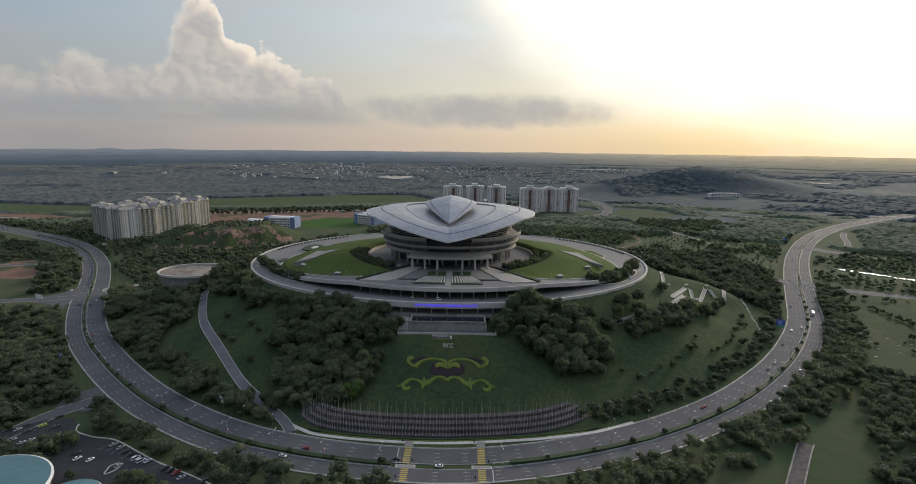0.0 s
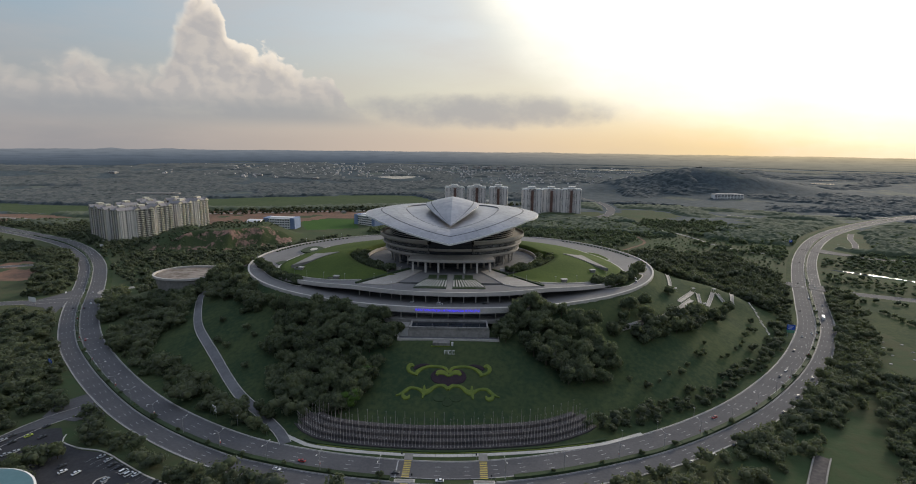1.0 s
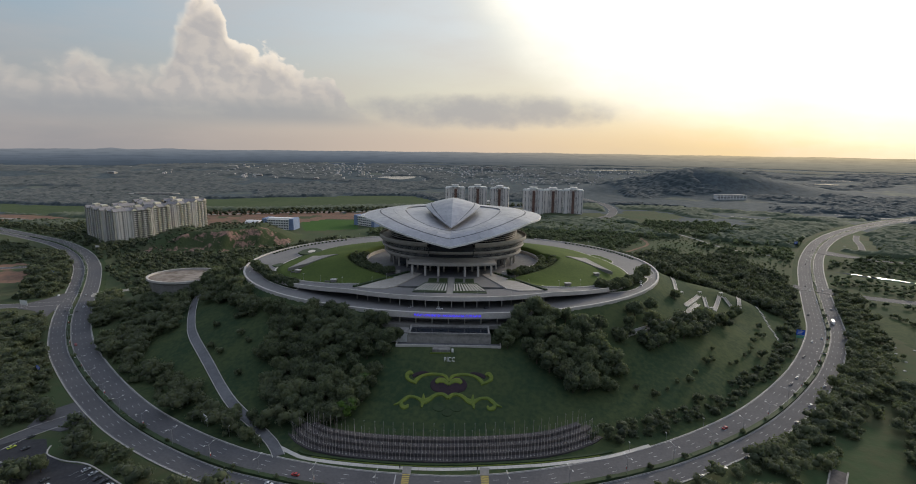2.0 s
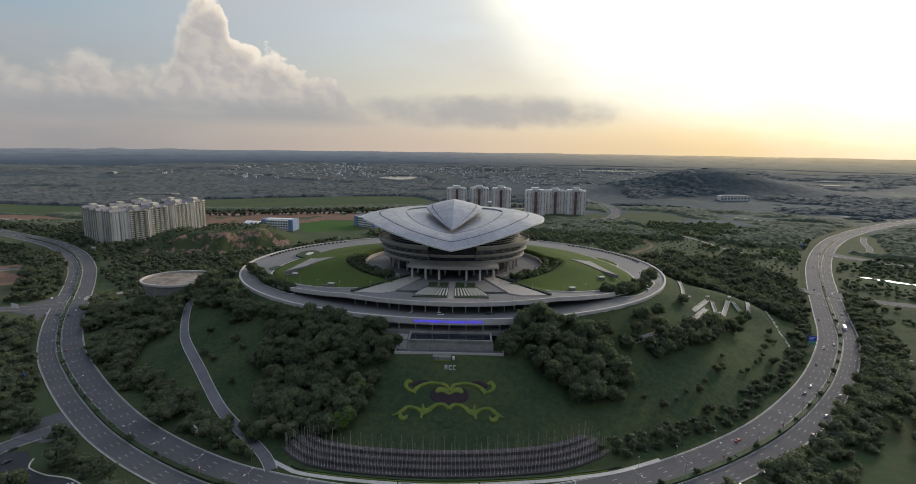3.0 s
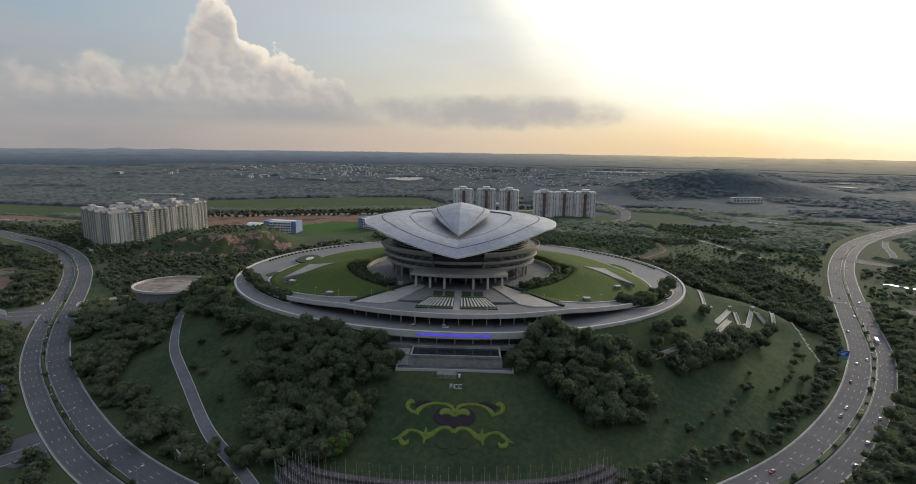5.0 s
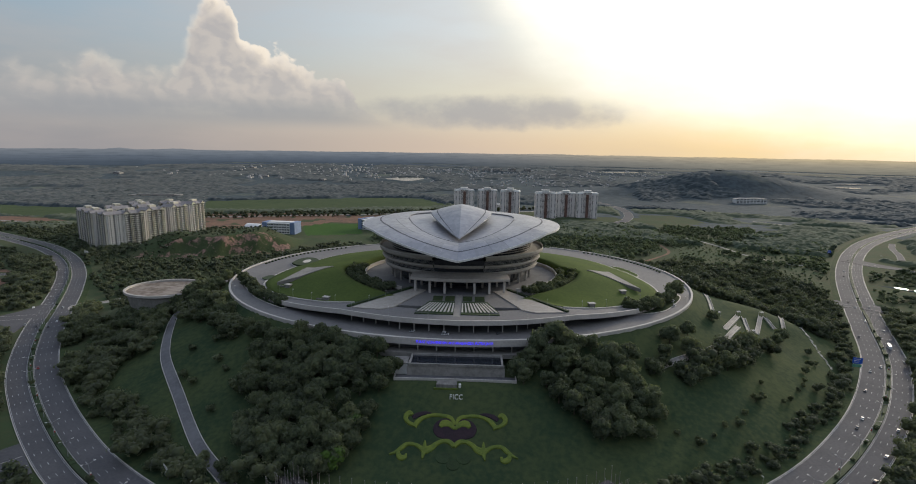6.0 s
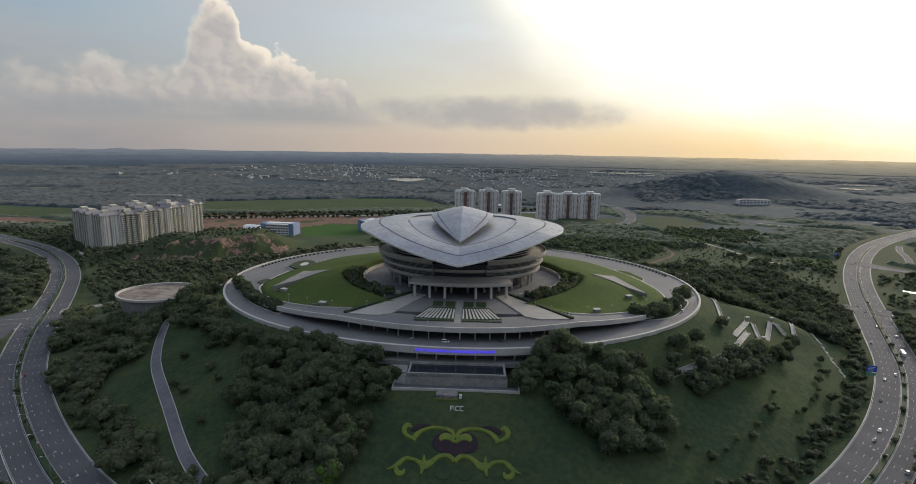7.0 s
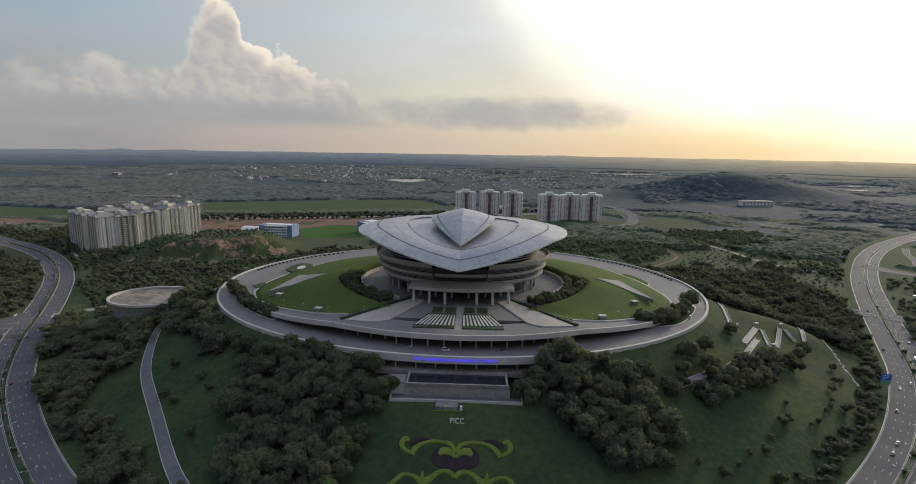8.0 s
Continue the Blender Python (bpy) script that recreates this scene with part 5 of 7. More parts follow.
# ---- far woods and clearings out to the horizon ----
def far_canopy(label, r0, r1, spread, step, cover, tall, rough, seed, mat="leaf_far_hazed"):
    """The closed tops of distant woods: an uneven sheet over the land, cut open by clearings, ponds and roads."""
    rs, r = [], r0
    while r < r1:
        rs.append(r)
        r += step * (0.75 + 0.75 * (r - r0) / (r1 - r0))
    th = np.radians(np.arange(-spread, spread, math.degrees(step / r0)))
    rr, tt = np.meshgrid(np.array(rs), th, indexing="ij")
    g = np.random.default_rng(seed)
    rr = rr + g.uniform(-0.35, 0.35, rr.shape) * step
    tt = tt + g.uniform(-0.35, 0.35, rr.shape) * step / r0
    x, y = rr * np.sin(tt), rr * np.cos(tt)
    wood = value_noise(x, y, 260.0, seed, 4)
    open_land = np.zeros(x.shape, bool)
    for poly in FIELDS + BARE + [CLIFF]:
        open_land |= inside(x, y, poly)
    for bx, by, br in FAR_CLEAR:
        open_land |= np.hypot(x - bx, y - by) < br
    open_land |= road_distance(x, y) < 34
    for line in SIDE_LINES:
        for q in line[::4]:
            open_land |= np.hypot(x - q.x, y - q.y) < 24
    k = smoothstep(wood, cover - 0.02, cover + 0.08) * ~open_land
    for _ in range(2):
        k = np.minimum(k, (k + np.roll(k, 1, 0) + np.roll(k, -1, 0) + np.roll(k, 1, 1) + np.roll(k, -1, 1)) / 5)
    k[0], k[-1] = 0.0, 0.0
    z = height(x, y) - 2.5 + k * (tall + 2.5) + k * rough * (g.uniform(-1, 1, x.shape) + 1.2 * (value_noise(x, y, 45.0, seed + 1) - 0.5))
    n, m = x.shape
    i = np.arange(n * m).reshape(n, m)
    q = np.stack([i[:-1, :-1], i[1:, :-1], i[1:, 1:], i[:-1, 1:]], -1).reshape(-1, 4)
    q = q[(k.reshape(-1)[q] > 0).any(1)]
    tris = np.concatenate([q[:, [0, 2, 1]], q[:, [0, 3, 2]]])
    used, back = np.unique(tris, return_inverse=True)
    v = np.stack([x, y, z], -1).reshape(-1, 3)[used]
    ob = new("far_woodland", fast_mesh("far_woodland", v, back.reshape(-1, 3), [mat]))
    tagged(ob, label, "woodland", kind="stuff")


def backdrop(label, radius, crest, low, high, hills):
    """A glowing strip for a ridge on the horizon, with haze painted into its colour: low and high give it at foot and
    crest, west and east.
    """
    m = bpy.data.materials.new("hazy_distance")
    m.use_nodes = True
    n = Net(m.node_tree)
    sep = n.node("ShaderNodeSeparateXYZ")
    n.link(n.node("ShaderNodeNewGeometry").outputs["Position"], sep.inputs[0])
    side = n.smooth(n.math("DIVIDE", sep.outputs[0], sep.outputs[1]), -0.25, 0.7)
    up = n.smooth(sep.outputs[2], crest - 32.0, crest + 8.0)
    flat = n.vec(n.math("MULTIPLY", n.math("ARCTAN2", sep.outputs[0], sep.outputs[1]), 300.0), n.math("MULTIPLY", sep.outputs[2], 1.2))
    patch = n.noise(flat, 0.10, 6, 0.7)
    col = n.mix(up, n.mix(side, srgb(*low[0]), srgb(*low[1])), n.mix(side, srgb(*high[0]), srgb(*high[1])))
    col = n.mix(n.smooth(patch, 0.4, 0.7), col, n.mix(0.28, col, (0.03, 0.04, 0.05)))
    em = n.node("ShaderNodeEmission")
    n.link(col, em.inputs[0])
    n.link(em.outputs[0], n.node("ShaderNodeOutputMaterial").inputs[0])
    vs, fs = [], []
    steps = 420
    for i in range(steps + 1):
        a = -50 + 100 * i / steps
        z = crest + 1.6 * math.sin(a * 0.7 + radius) + 0.8 * math.sin(a * 2.3) + 0.6 * math.sin(a * 7.7 + 1) + 0.4 * math.sin(a * 19.0)
        z += sum(h * math.exp(-((a - c) / w) ** 2) for c, w, h in hills)
        x, y = radius * math.sin(radians(a)), radius * math.cos(radians(a))
        vs += [(x, y, -20), (x, y, z)]
    for i in range(steps):
        o = 2 * i
        fs.append((o, o + 2, o + 3, o + 1))
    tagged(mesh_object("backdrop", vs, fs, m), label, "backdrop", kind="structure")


PONDS = [(-335, 2640, 200, 300, 0), (870, 3200, 330, 180, 0), (960, 3080, 200, 90, 0), (1380, 3290, 230, 60, 0), (1500, 2700, 130, 90, 0), (1850, 3010, 220, 60, -45), (1640, 2420, 110, 60, -20), (1780, 2560, 160, 50, 0), (1960, 2960, 150, 40, -40)]
FAR_CLEAR = [(x * k, y * k, w * 0.5 + 25) for x, y, w, d, t in PONDS for k in (1.0, 0.965)] + [(90, 1580, 150), (250, 1440, 130), (-620, 970, 170), (-400, 1130, 150), (-210, 1160, 130), (930, 1880, 70)]
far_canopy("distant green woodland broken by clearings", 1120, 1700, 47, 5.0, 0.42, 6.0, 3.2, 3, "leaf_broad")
far_canopy("distant woodland tinted blue-grey for haze on flat country", 1700, 3600, 46, 7.5, 0.38, 6.5, 4.0, 8)

# ridge colours pale with distance as painted haze, blue west and warm east
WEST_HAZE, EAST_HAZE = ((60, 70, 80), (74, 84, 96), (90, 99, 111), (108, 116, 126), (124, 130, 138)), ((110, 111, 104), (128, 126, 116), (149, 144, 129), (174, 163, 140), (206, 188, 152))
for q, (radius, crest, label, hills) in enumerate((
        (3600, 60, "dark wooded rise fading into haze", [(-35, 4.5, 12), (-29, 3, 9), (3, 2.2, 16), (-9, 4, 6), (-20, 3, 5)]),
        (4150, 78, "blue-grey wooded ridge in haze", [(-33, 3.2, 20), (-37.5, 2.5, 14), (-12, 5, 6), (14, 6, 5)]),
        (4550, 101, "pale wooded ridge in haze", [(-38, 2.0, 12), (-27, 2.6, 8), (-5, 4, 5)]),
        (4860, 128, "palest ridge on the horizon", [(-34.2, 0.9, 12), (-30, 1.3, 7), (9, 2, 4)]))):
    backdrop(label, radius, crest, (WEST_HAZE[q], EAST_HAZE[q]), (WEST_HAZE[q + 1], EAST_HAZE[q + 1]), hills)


# ---- housing and other buildings ----
def pane_column(x, y0, storeys, rise, w, h, depth, base):
    """A stack of window panes with sills, on a wall that faces -y at y0."""
    bm = bmesh.new()
    for i in range(storeys):
        z = base + i * rise
        box(bm, x - w / 2, x + w / 2, y0 - 0.06, y0 + depth, z, z + h)
    return bm


def gable(bm, x0, x1, y0, y1, z0, rise, along="x"):
    """A pitched roof with overhang and thickness."""
    t = 0.5
    if along == "x":
        m = (y0 + y1) / 2
        sec = [(y0, z0), (m, z0 + rise), (y1, z0), (y1, z0 - t), (m, z0 + rise - t), (y0, z0 - t)]
        a = [bm.verts.new((x0, y, z)) for y, z in sec]
        b = [bm.verts.new((x1, y, z)) for y, z in sec]
    else:
        m = (x0 + x1) / 2
        sec = [(x0, z0), (m, z0 + rise), (x1, z0), (x1, z0 - t), (m, z0 + rise - t), (x0, z0 - t)]
        a = [bm.verts.new((x, y0, z)) for x, z in sec]
        b = [bm.verts.new((x, y1, z)) for x, z in sec]
    for i in range(6):
        j = (i + 1) % 6
        bm.faces.new((a[i], a[j], b[j], b[i]))
    bm.faces.new(a[::-1])
    bm.faces.new(b)
    bmesh.ops.recalc_face_normals(bm, faces=bm.faces)


def apartment_block(label, storeys=16, wide=34.0, deep=22.0, rise=3.45, wall="apartment", trim="apartment_yellow"):
    """A slab with projecting bays, recessed window stacks, and pitched roofs with coloured gables."""
    t = thing("apartment_block", label, "building")
    h = storeys * rise + 2
    bm = bmesh.new()
    box(bm, -wide / 2, wide / 2, -deep / 2, deep / 2, -3, h)
    part("wall", bm, wall, t)
    n = 4
    step = wide / n
    for side in (-1, 1):
        f = Matrix.Rotation(0 if side < 0 else math.pi, 4, "Z")
        for i in range(n):
            x = -wide / 2 + step * (i + 0.5)
            bm = bmesh.new()
            box(bm, x - step * 0.25, x + step * 0.25, -deep / 2 - 2.6, -deep / 2, -3, h - 1.5)
            part("bay", bm, trim if i % 2 else wall, t).matrix_basis = f
            tagged(part("window_column", pane_column(x - step * 0.13, -deep / 2 - 2.6, storeys, rise, 1.7, 2.3, 0.3, 2.0), "pane", t), kind="stuff").matrix_basis = f
            tagged(part("window_column", pane_column(x + step * 0.13, -deep / 2 - 2.6, storeys, rise, 1.7, 2.3, 0.3, 2.0), "pane", t), kind="stuff").matrix_basis = f
            bm = bmesh.new()
            for k in range(storeys):
                box(bm, x + step * 0.27, x + step * 0.73, -deep / 2 - 0.9, -deep / 2, 1.0 + k * rise, 1.0 + k * rise + 0.6)
            if i < n - 1:
                tagged(part("balcony_stack", bm, wall, t), kind="stuff").matrix_basis = f
            else:
                bm.free()
            # balcony glazing, made nearly full height to darken the recess like shade
            if i < n - 1:
                tagged(part("window_column", pane_column(x + step * 0.5, -deep / 2, storeys, rise, step * 0.48, 3.0, 0.3, 1.2), "pane", t), kind="stuff").matrix_basis = f
    for side in (-1, 1):
        f = Matrix.Rotation(math.pi / 2 * side, 4, "Z")
        for y in (-deep * 0.28, deep * 0.28):
            bm = bmesh.new()
            box(bm, y - deep * 0.13, y + deep * 0.13, -wide / 2 - 1.2, -wide / 2, -3, h - 1.0)
            part("bay", bm, wall, t).matrix_basis = f
            tagged(part("window_column", pane_column(y, -wide / 2 - 1.2, storeys, rise, 1.8, 1.7, 0.3, 2.2), "pane", t), kind="stuff").matrix_basis = f
        tagged(part("window_column", pane_column(0, -wide / 2, storeys, rise, 2.4, 2.2, 0.3, 1.8), "pane", t), kind="stuff").matrix_basis = f
    # roofs
    for i, (x0, x1, up) in enumerate(((-wide / 2 - 1, -wide / 6, 4.5), (-wide / 6, wide / 6, 6.5), (wide / 6, wide / 2 + 1, 4.5))):
        bm = bmesh.new()
        gable(bm, x0, x1, -deep / 2 - 2.6, deep / 2 + 2.6, h, up, "x" if i == 1 else "y")
        part("roof", bm, "roof_tile", t)
        bm = bmesh.new()
        if i == 1:
            box(bm, x0 + 0.4, x1 - 0.4, -deep * 0.2, deep * 0.2, h - 0.5, h + up + 1.2)
        else:
            m = (x0 + x1) / 2
            for y in (-deep / 2 - 2.2, deep / 2 + 2.2):
                v = [bm.verts.new(p) for p in ((x0 + 0.6, y - 0.1, h - 0.6), (x1 - 0.6, y - 0.1, h - 0.6), (m, y - 0.1, h + up - 1.1), (x0 + 0.6, y + 0.1, h - 0.6), (x1 - 0.6, y + 0.1, h - 0.6), (m, y + 0.1, h + up - 1.1))]
                for q in ((0, 1, 2), (5, 4, 3), (0, 3, 4, 1), (1, 4, 5, 2), (2, 5, 3, 0)):
                    bm.faces.new([v[k] for k in q])
        part("gable", bm, trim, t, "yellow painted gable")
    bm = bmesh.new()
    box(bm, -3, 3, -3, 3, h, h + 7.2, bevel=0.2)
    part("tank_room", bm, "white", t)
    return t


def build_estate():
    g = "apartment blocks of the western estate"
    a = apartment_block("cream apartment block with yellow gables and stacked windows")
    rest = [(-671, 948, 33), (-642, 926, 33), (-606, 908, 33), (-583, 928, -57), (-578, 978, -62), (-568, 1032, -70), (-563, 1087, -75), (-648, 987, 33), (-624, 1022, 33), (-606, 1080, 20), (-652, 1055, 33)]
    for i, (x, y, r) in enumerate(rest):
        m = pose(x, y, 0, 0, 0, -r)
        if i == 0:
            a.matrix_basis = m
            tagged(a, group=g)
        else:
            copy_thing(a, m)
    b = tagged(tower_block(), group="pale towers beyond the hill")
    for i, (x, y, r, s) in enumerate([(-32, 1450, 8, 1), (30, 1465, 0, 1), (90, 1450, -6, 1), (176, 1405, 4, 1), (232, 1430, 0, 0.97), (285, 1415, -12, 1)]):
        m = pose(x, y, 0, 0, 0, r)
        if i == 0:
            b.matrix_basis = m
        else:
            c = copy_thing(b, m)
            c.scale = (1, 1, s)


def tower_block(storeys=21, rise=3.05):
    t = thing("tower_block", "pale high-rise tower with a brown-red window strip", "building")
    h = storeys * rise + 1
    bm = bmesh.new()
    box(bm, -13, 13, -11, 11, -3, h)
    part("wall", bm, "tower", t)
    for side in (-1, 1):
        bm = bmesh.new()
        box(bm, side * 18 - 7.5, side * 18 + 7.5, -15, 8, -3, h - 3)
        part("wing", bm, "tower", t)
        bm = bmesh.new()
        box(bm, side * 18 - 8.2, side * 18 + 8.2, -15.7, 8.7, h - 3, h - 1.8)
        box(bm, side * 18 - 6, side * 18 + 6, -12, 6, h - 1.8, h + 0.8)
        part("wing_roof", bm, "white", t)
        for dx in (-4.6, 4.6):
            tagged(part("window_column", pane_column(side * 18 + dx, -15, storeys - 1, rise, 2.6, 1.35, 0.3, 1.8), "pane", t), kind="stuff")
        for y in (-10, -3):
            f = Matrix.Rotation(math.pi / 2 * side, 4, "Z")
            tagged(part("window_column", pane_column(y * side, -25.5, storeys - 1, rise, 2.2, 1.25, 0.3, 1.8), "pane", t), kind="stuff").matrix_basis = f
    bm = bmesh.new()
    box(bm, -3.6, 3.6, -12.2, -11, -2, h - 4)
    part("stair_strip", bm, "tower_red", t, "brown-red painted stair strip")
    for x in (-8.6, -5.4, 5.4, 8.6):
        tagged(part("window_column", pane_column(x, -11, storeys, rise, 2.1, 1.35, 0.3, 1.8), "pane", t), kind="stuff")
    for x in (-1.9, 1.9):
        tagged(part("window_column", pane_column(x, -12.2, storeys, rise, 1.1, 1.6, 0.3, 1.8), "pane", t), kind="stuff")
    bm = bmesh.new()
    box(bm, -14, 14, -12, 12, h, h + 1.2)
    box(bm, -8, 8, -7, 7, h + 1.2, h + 5.0)
    box(bm, -9.5, 9.5, -8.5, 8.5, h + 5.0, h + 5.8)
    part("roof", bm, "white", t)
    return t


def hall(name, label, x, y, w, d, h, rot=0.0, wall="white", roof="white", storeys=4, bays=10, z=None, trim=None):
    """A long building with rows of windows and a flat, edged roof."""
    t = thing(name, label, "building", pose(x, y, ground_z(x, y) if z is None else z, 0, 0, rot))
    bm = bmesh.new()
    box(bm, -w / 2, w / 2, -d / 2, d / 2, -6, h)
    part("wall", bm, wall, t)
    bm = bmesh.new()
    box(bm, -w / 2 - 0.8, w / 2 + 0.8, -d / 2 - 0.8, d / 2 + 0.8, h, h + 0.9)
    box(bm, -w * 0.38, w * 0.38, -d * 0.25, d * 0.3, h + 0.9, h + 2.8)
    part("roof", bm, roof, t)
    rise = h / storeys
    for k in range(storeys):
        bm = bmesh.new()
        for i in range(bays):
            c = -w / 2 + w * (i + 0.5) / bays
            box(bm, c - w / bays * 0.36, c + w / bays * 0.36, -d / 2 - 0.08, -d / 2 + 0.3, rise * k + rise * 0.32, rise * k + rise * 0.78)
        tagged(part("window_band", bm, "pane", t), kind="stuff")
    if trim:
        for s in (-1, 1):
            bm = bmesh.new()
            box(bm, s * w * 0.44 - w * 0.075, s * w * 0.44 + w * 0.075, -d / 2 - 2.2, d / 2 + 1.5, -6, h + 2.4)
            part("end_wing", bm, trim, t, "pale blue painted end wing")
    return t


def build_far_places():
    hall("school", "white school block with pale blue end wings", -388, 1092, 66, 26, 20, -6, trim="school_blue", bays=12)
    hall("school", "white and pale blue school building beyond the lawn", -212, 1165, 62, 40, 20, -35, trim="school_blue", bays=10)
    t = thing("vaulted_hall", "white vaulted hall on bare earth", "building", pose(-462, 1135, 0, 0, 0, -10))
    vs = [(x, 15 * math.cos(radians(a)), 11 * math.sin(radians(a))) for x in (-16, 16) for a in range(0, 181, 12)]
    k = 16
    mesh_object("vault", vs, [(i, i + 1, k + i + 1, k + i) for i in range(k - 1)] + [tuple(range(k)), tuple(range(2 * k - 1, k - 1, -1))], "white", t)
    hall("hillside_building", "long pale building at the foot of a wooded hill", 924, 1858, 104, 24, 15, 3, storeys=3, bays=9, roof="concrete")
    hall("warehouse", "long low warehouse with a grey roof", -1035, 1720, 150, 34, 9, 12, storeys=1, bays=12, wall="concrete", roof="old_concrete")
    hall("warehouse", "long low warehouse with a pale roof", 60, 1600, 56, 22, 10, -8, storeys=2, bays=8)
    random.seed(12)
    spots = [(-1377, 3060, 90), (-1290, 3035, 70), (-1215, 3010, 60), (-1049, 2623, 60), (-930, 2720, 50), (-861, 2780, 60), (-15, 3215, 70), (60, 3240, 60), (125, 3232, 80), (210, 3200, 70), (302, 3189, 60), (-1700, 2500, 60), (-2300, 3400, 90), (-720, 2500, 40), (420, 2950, 60), (560, 2700, 40)]
    for x, y, w in spots:
        hall("distant_block", "distant pale block among woodland", x, y, w * 0.7, 20, random.uniform(18, 34) if abs(y - 3210) < 40 else random.uniform(5, 9), random.uniform(-20, 20), storeys=5 if abs(y - 3210) < 40 else 2, bays=8, wall="concrete", roof="concrete")
    # small town of pale roofs
    g = random.Random(4)
    vs, fs = [], []
    for i in range(620):
        x, y = (g.gauss(-950, 330), g.uniform(2500, 3500)) if i % 4 == 0 else ((g.gauss(-420, 260), g.uniform(2750, 3400)) if i % 4 == 1 else (g.gauss(330, 420), g.uniform(2350, 3300)))
        z, w, d, h = ground_z(x, y), g.uniform(2.5, 6), g.uniform(2.5, 5), g.uniform(4.5, 7)
        o = len(vs)
        vs += [(x - w, y - d, z - 3), (x + w, y - d, z - 3), (x + w, y + d, z - 3), (x - w, y + d, z - 3), (x - w, y - d, z + h), (x + w, y - d, z + h), (x + w, y + d, z + h), (x - w, y + d, z + h), (x - w, y, z + h + 3), (x + w, y, z + h + 3)]
        fs += [tuple(o + q for q in f) for f in ((0, 1, 5, 4), (1, 2, 6, 9, 5), (2, 3, 7, 6), (3, 0, 4, 8, 7), (4, 5, 9, 8), (6, 7, 8, 9))]
    tagged(mesh_object("distant_town", vs, fs, "concrete"), "scattered pale roofs of a distant town", "town", kind="stuff")


def pond(label, x, y, w, d, seed, turn=0.0):
    g = random.Random(seed)
    n = 28
    ph = [g.uniform(0, 6.28) for _ in range(3)]
    rim = []
    for i in range(n):
        a = 2 * math.pi * i / n
        r = 1 + 0.18 * math.sin(2 * a + ph[0]) + 0.14 * math.sin(3 * a + ph[1]) + 0.1 * math.sin(5 * a + ph[2])
        u, v = w / 2 * r * math.cos(a), d / 2 * r * math.sin(a)
        c, s = math.cos(radians(turn)), math.sin(radians(turn))
        rim.append((x + u * c - v * s, y + u * s + v * c))
    # the pond lies level at the height of its lowest shore, on a shallow bank
    hs = [ground_z(*p) for p in rim]
    z = max(hs) + 0.6
    vs = [(x, y, z)] + [(px, py, z) for px, py in rim] + [(x + (px - x) * 1.9, y + (py - y) * 1.9, ground_z(x + (px - x) * 1.9, y + (py - y) * 1.9) - 0.6) for px, py in rim]
    ob = mesh_object("pond", vs[:n + 1], [(0, 1 + i, 1 + (i + 1) % n) for i in range(n)], "water")
    tagged(ob, label, "pond", kind="structure")
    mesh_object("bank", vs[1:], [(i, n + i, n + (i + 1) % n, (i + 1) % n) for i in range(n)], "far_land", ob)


build_estate()
build_far_places()
for q, (x, y, w, d, turn) in enumerate(PONDS):
    pond("distant pond bright with reflected sky", x, y, w, d, q, turn)
pond("long pond bright with reflected sky beside scrub", 571, 732, 66, 6, 31, -46)
pond("narrow pond bright with reflected sky beside scrub", 626, 672, 78, 5, 34, -46)
pond("small pool in scrub bright with reflected sky", 634, 1120, 22, 26, 32)
pond("small pool in scrub bright with reflected sky", 610, 1105, 12, 14, 33)


# ---- garden and forecourt ----
def glyph(ch, size, depth):
    """One letter of the built-in font as mesh data, standing in the xz plane, centred on x."""
    cu = bpy.data.curves.new("letter", "FONT")
    cu.body, cu.size, cu.extrude = ch, size, depth
    cu.resolution_u = 3
    ob = bpy.data.objects.new("letter", cu)
    me = bpy.data.meshes.new_from_object(ob)
    bpy.data.objects.remove(ob)
    if len(me.vertices) == 0:
        return me, size * 0.3
    xs = [v.co.x for v in me.vertices]
    me.transform(Matrix.Rotation(math.pi / 2, 4, "X") @ Matrix.Translation((-(min(xs) + max(xs)) / 2, 0, 0)))
    return me, max(xs) - min(xs)


def build_signs():
    s = thing("fascia_sign", "glowing blue letters along the curved deck edge", "sign")
    text, x = "PUSAT KONVENSYEN ANTARABANGSA PUTRAJAYA", AX - 25.6
    made = []
    for ch in text:
        me, w = glyph(ch, 2.55, 0.12)
        made.append((me, w + 0.42))
    k = 50.6 / sum(w for _, w in made)
    for me, w in made:
        if len(me.vertices):
            cx = x + w * k / 2
            a = math.asin((cx - CX) / ((RA if cx > CX else RW) * 1.0045))
            p = ell(1.0053, math.degrees(a))
            me.materials.append(M["blue_glow"])
            o = new("letter", me)
            o.parent = s
            o.matrix_basis = pose(p.x, p.y, LOW - 1.75, 0, 0, math.degrees(a) * 0.85)
        x += w * k
    t = thing("hillside_letters", "white standing letters on the garden slope", "sign")
    x = AX - 1.4
    for ch in "PICC":
        me, w = glyph(ch, 4.4, 0.25)
        me.materials.append(M["white"])
        o = new("letter", me)
        o.parent = t
        o.matrix_basis = pose(x + w * 0.39, 364.2, ground_z(x, 364.2) - 0.3, -12, 0, 0) @ Matrix.Diagonal((0.78, 1, 1, 1))
        x += w * 0.78 + 0.5


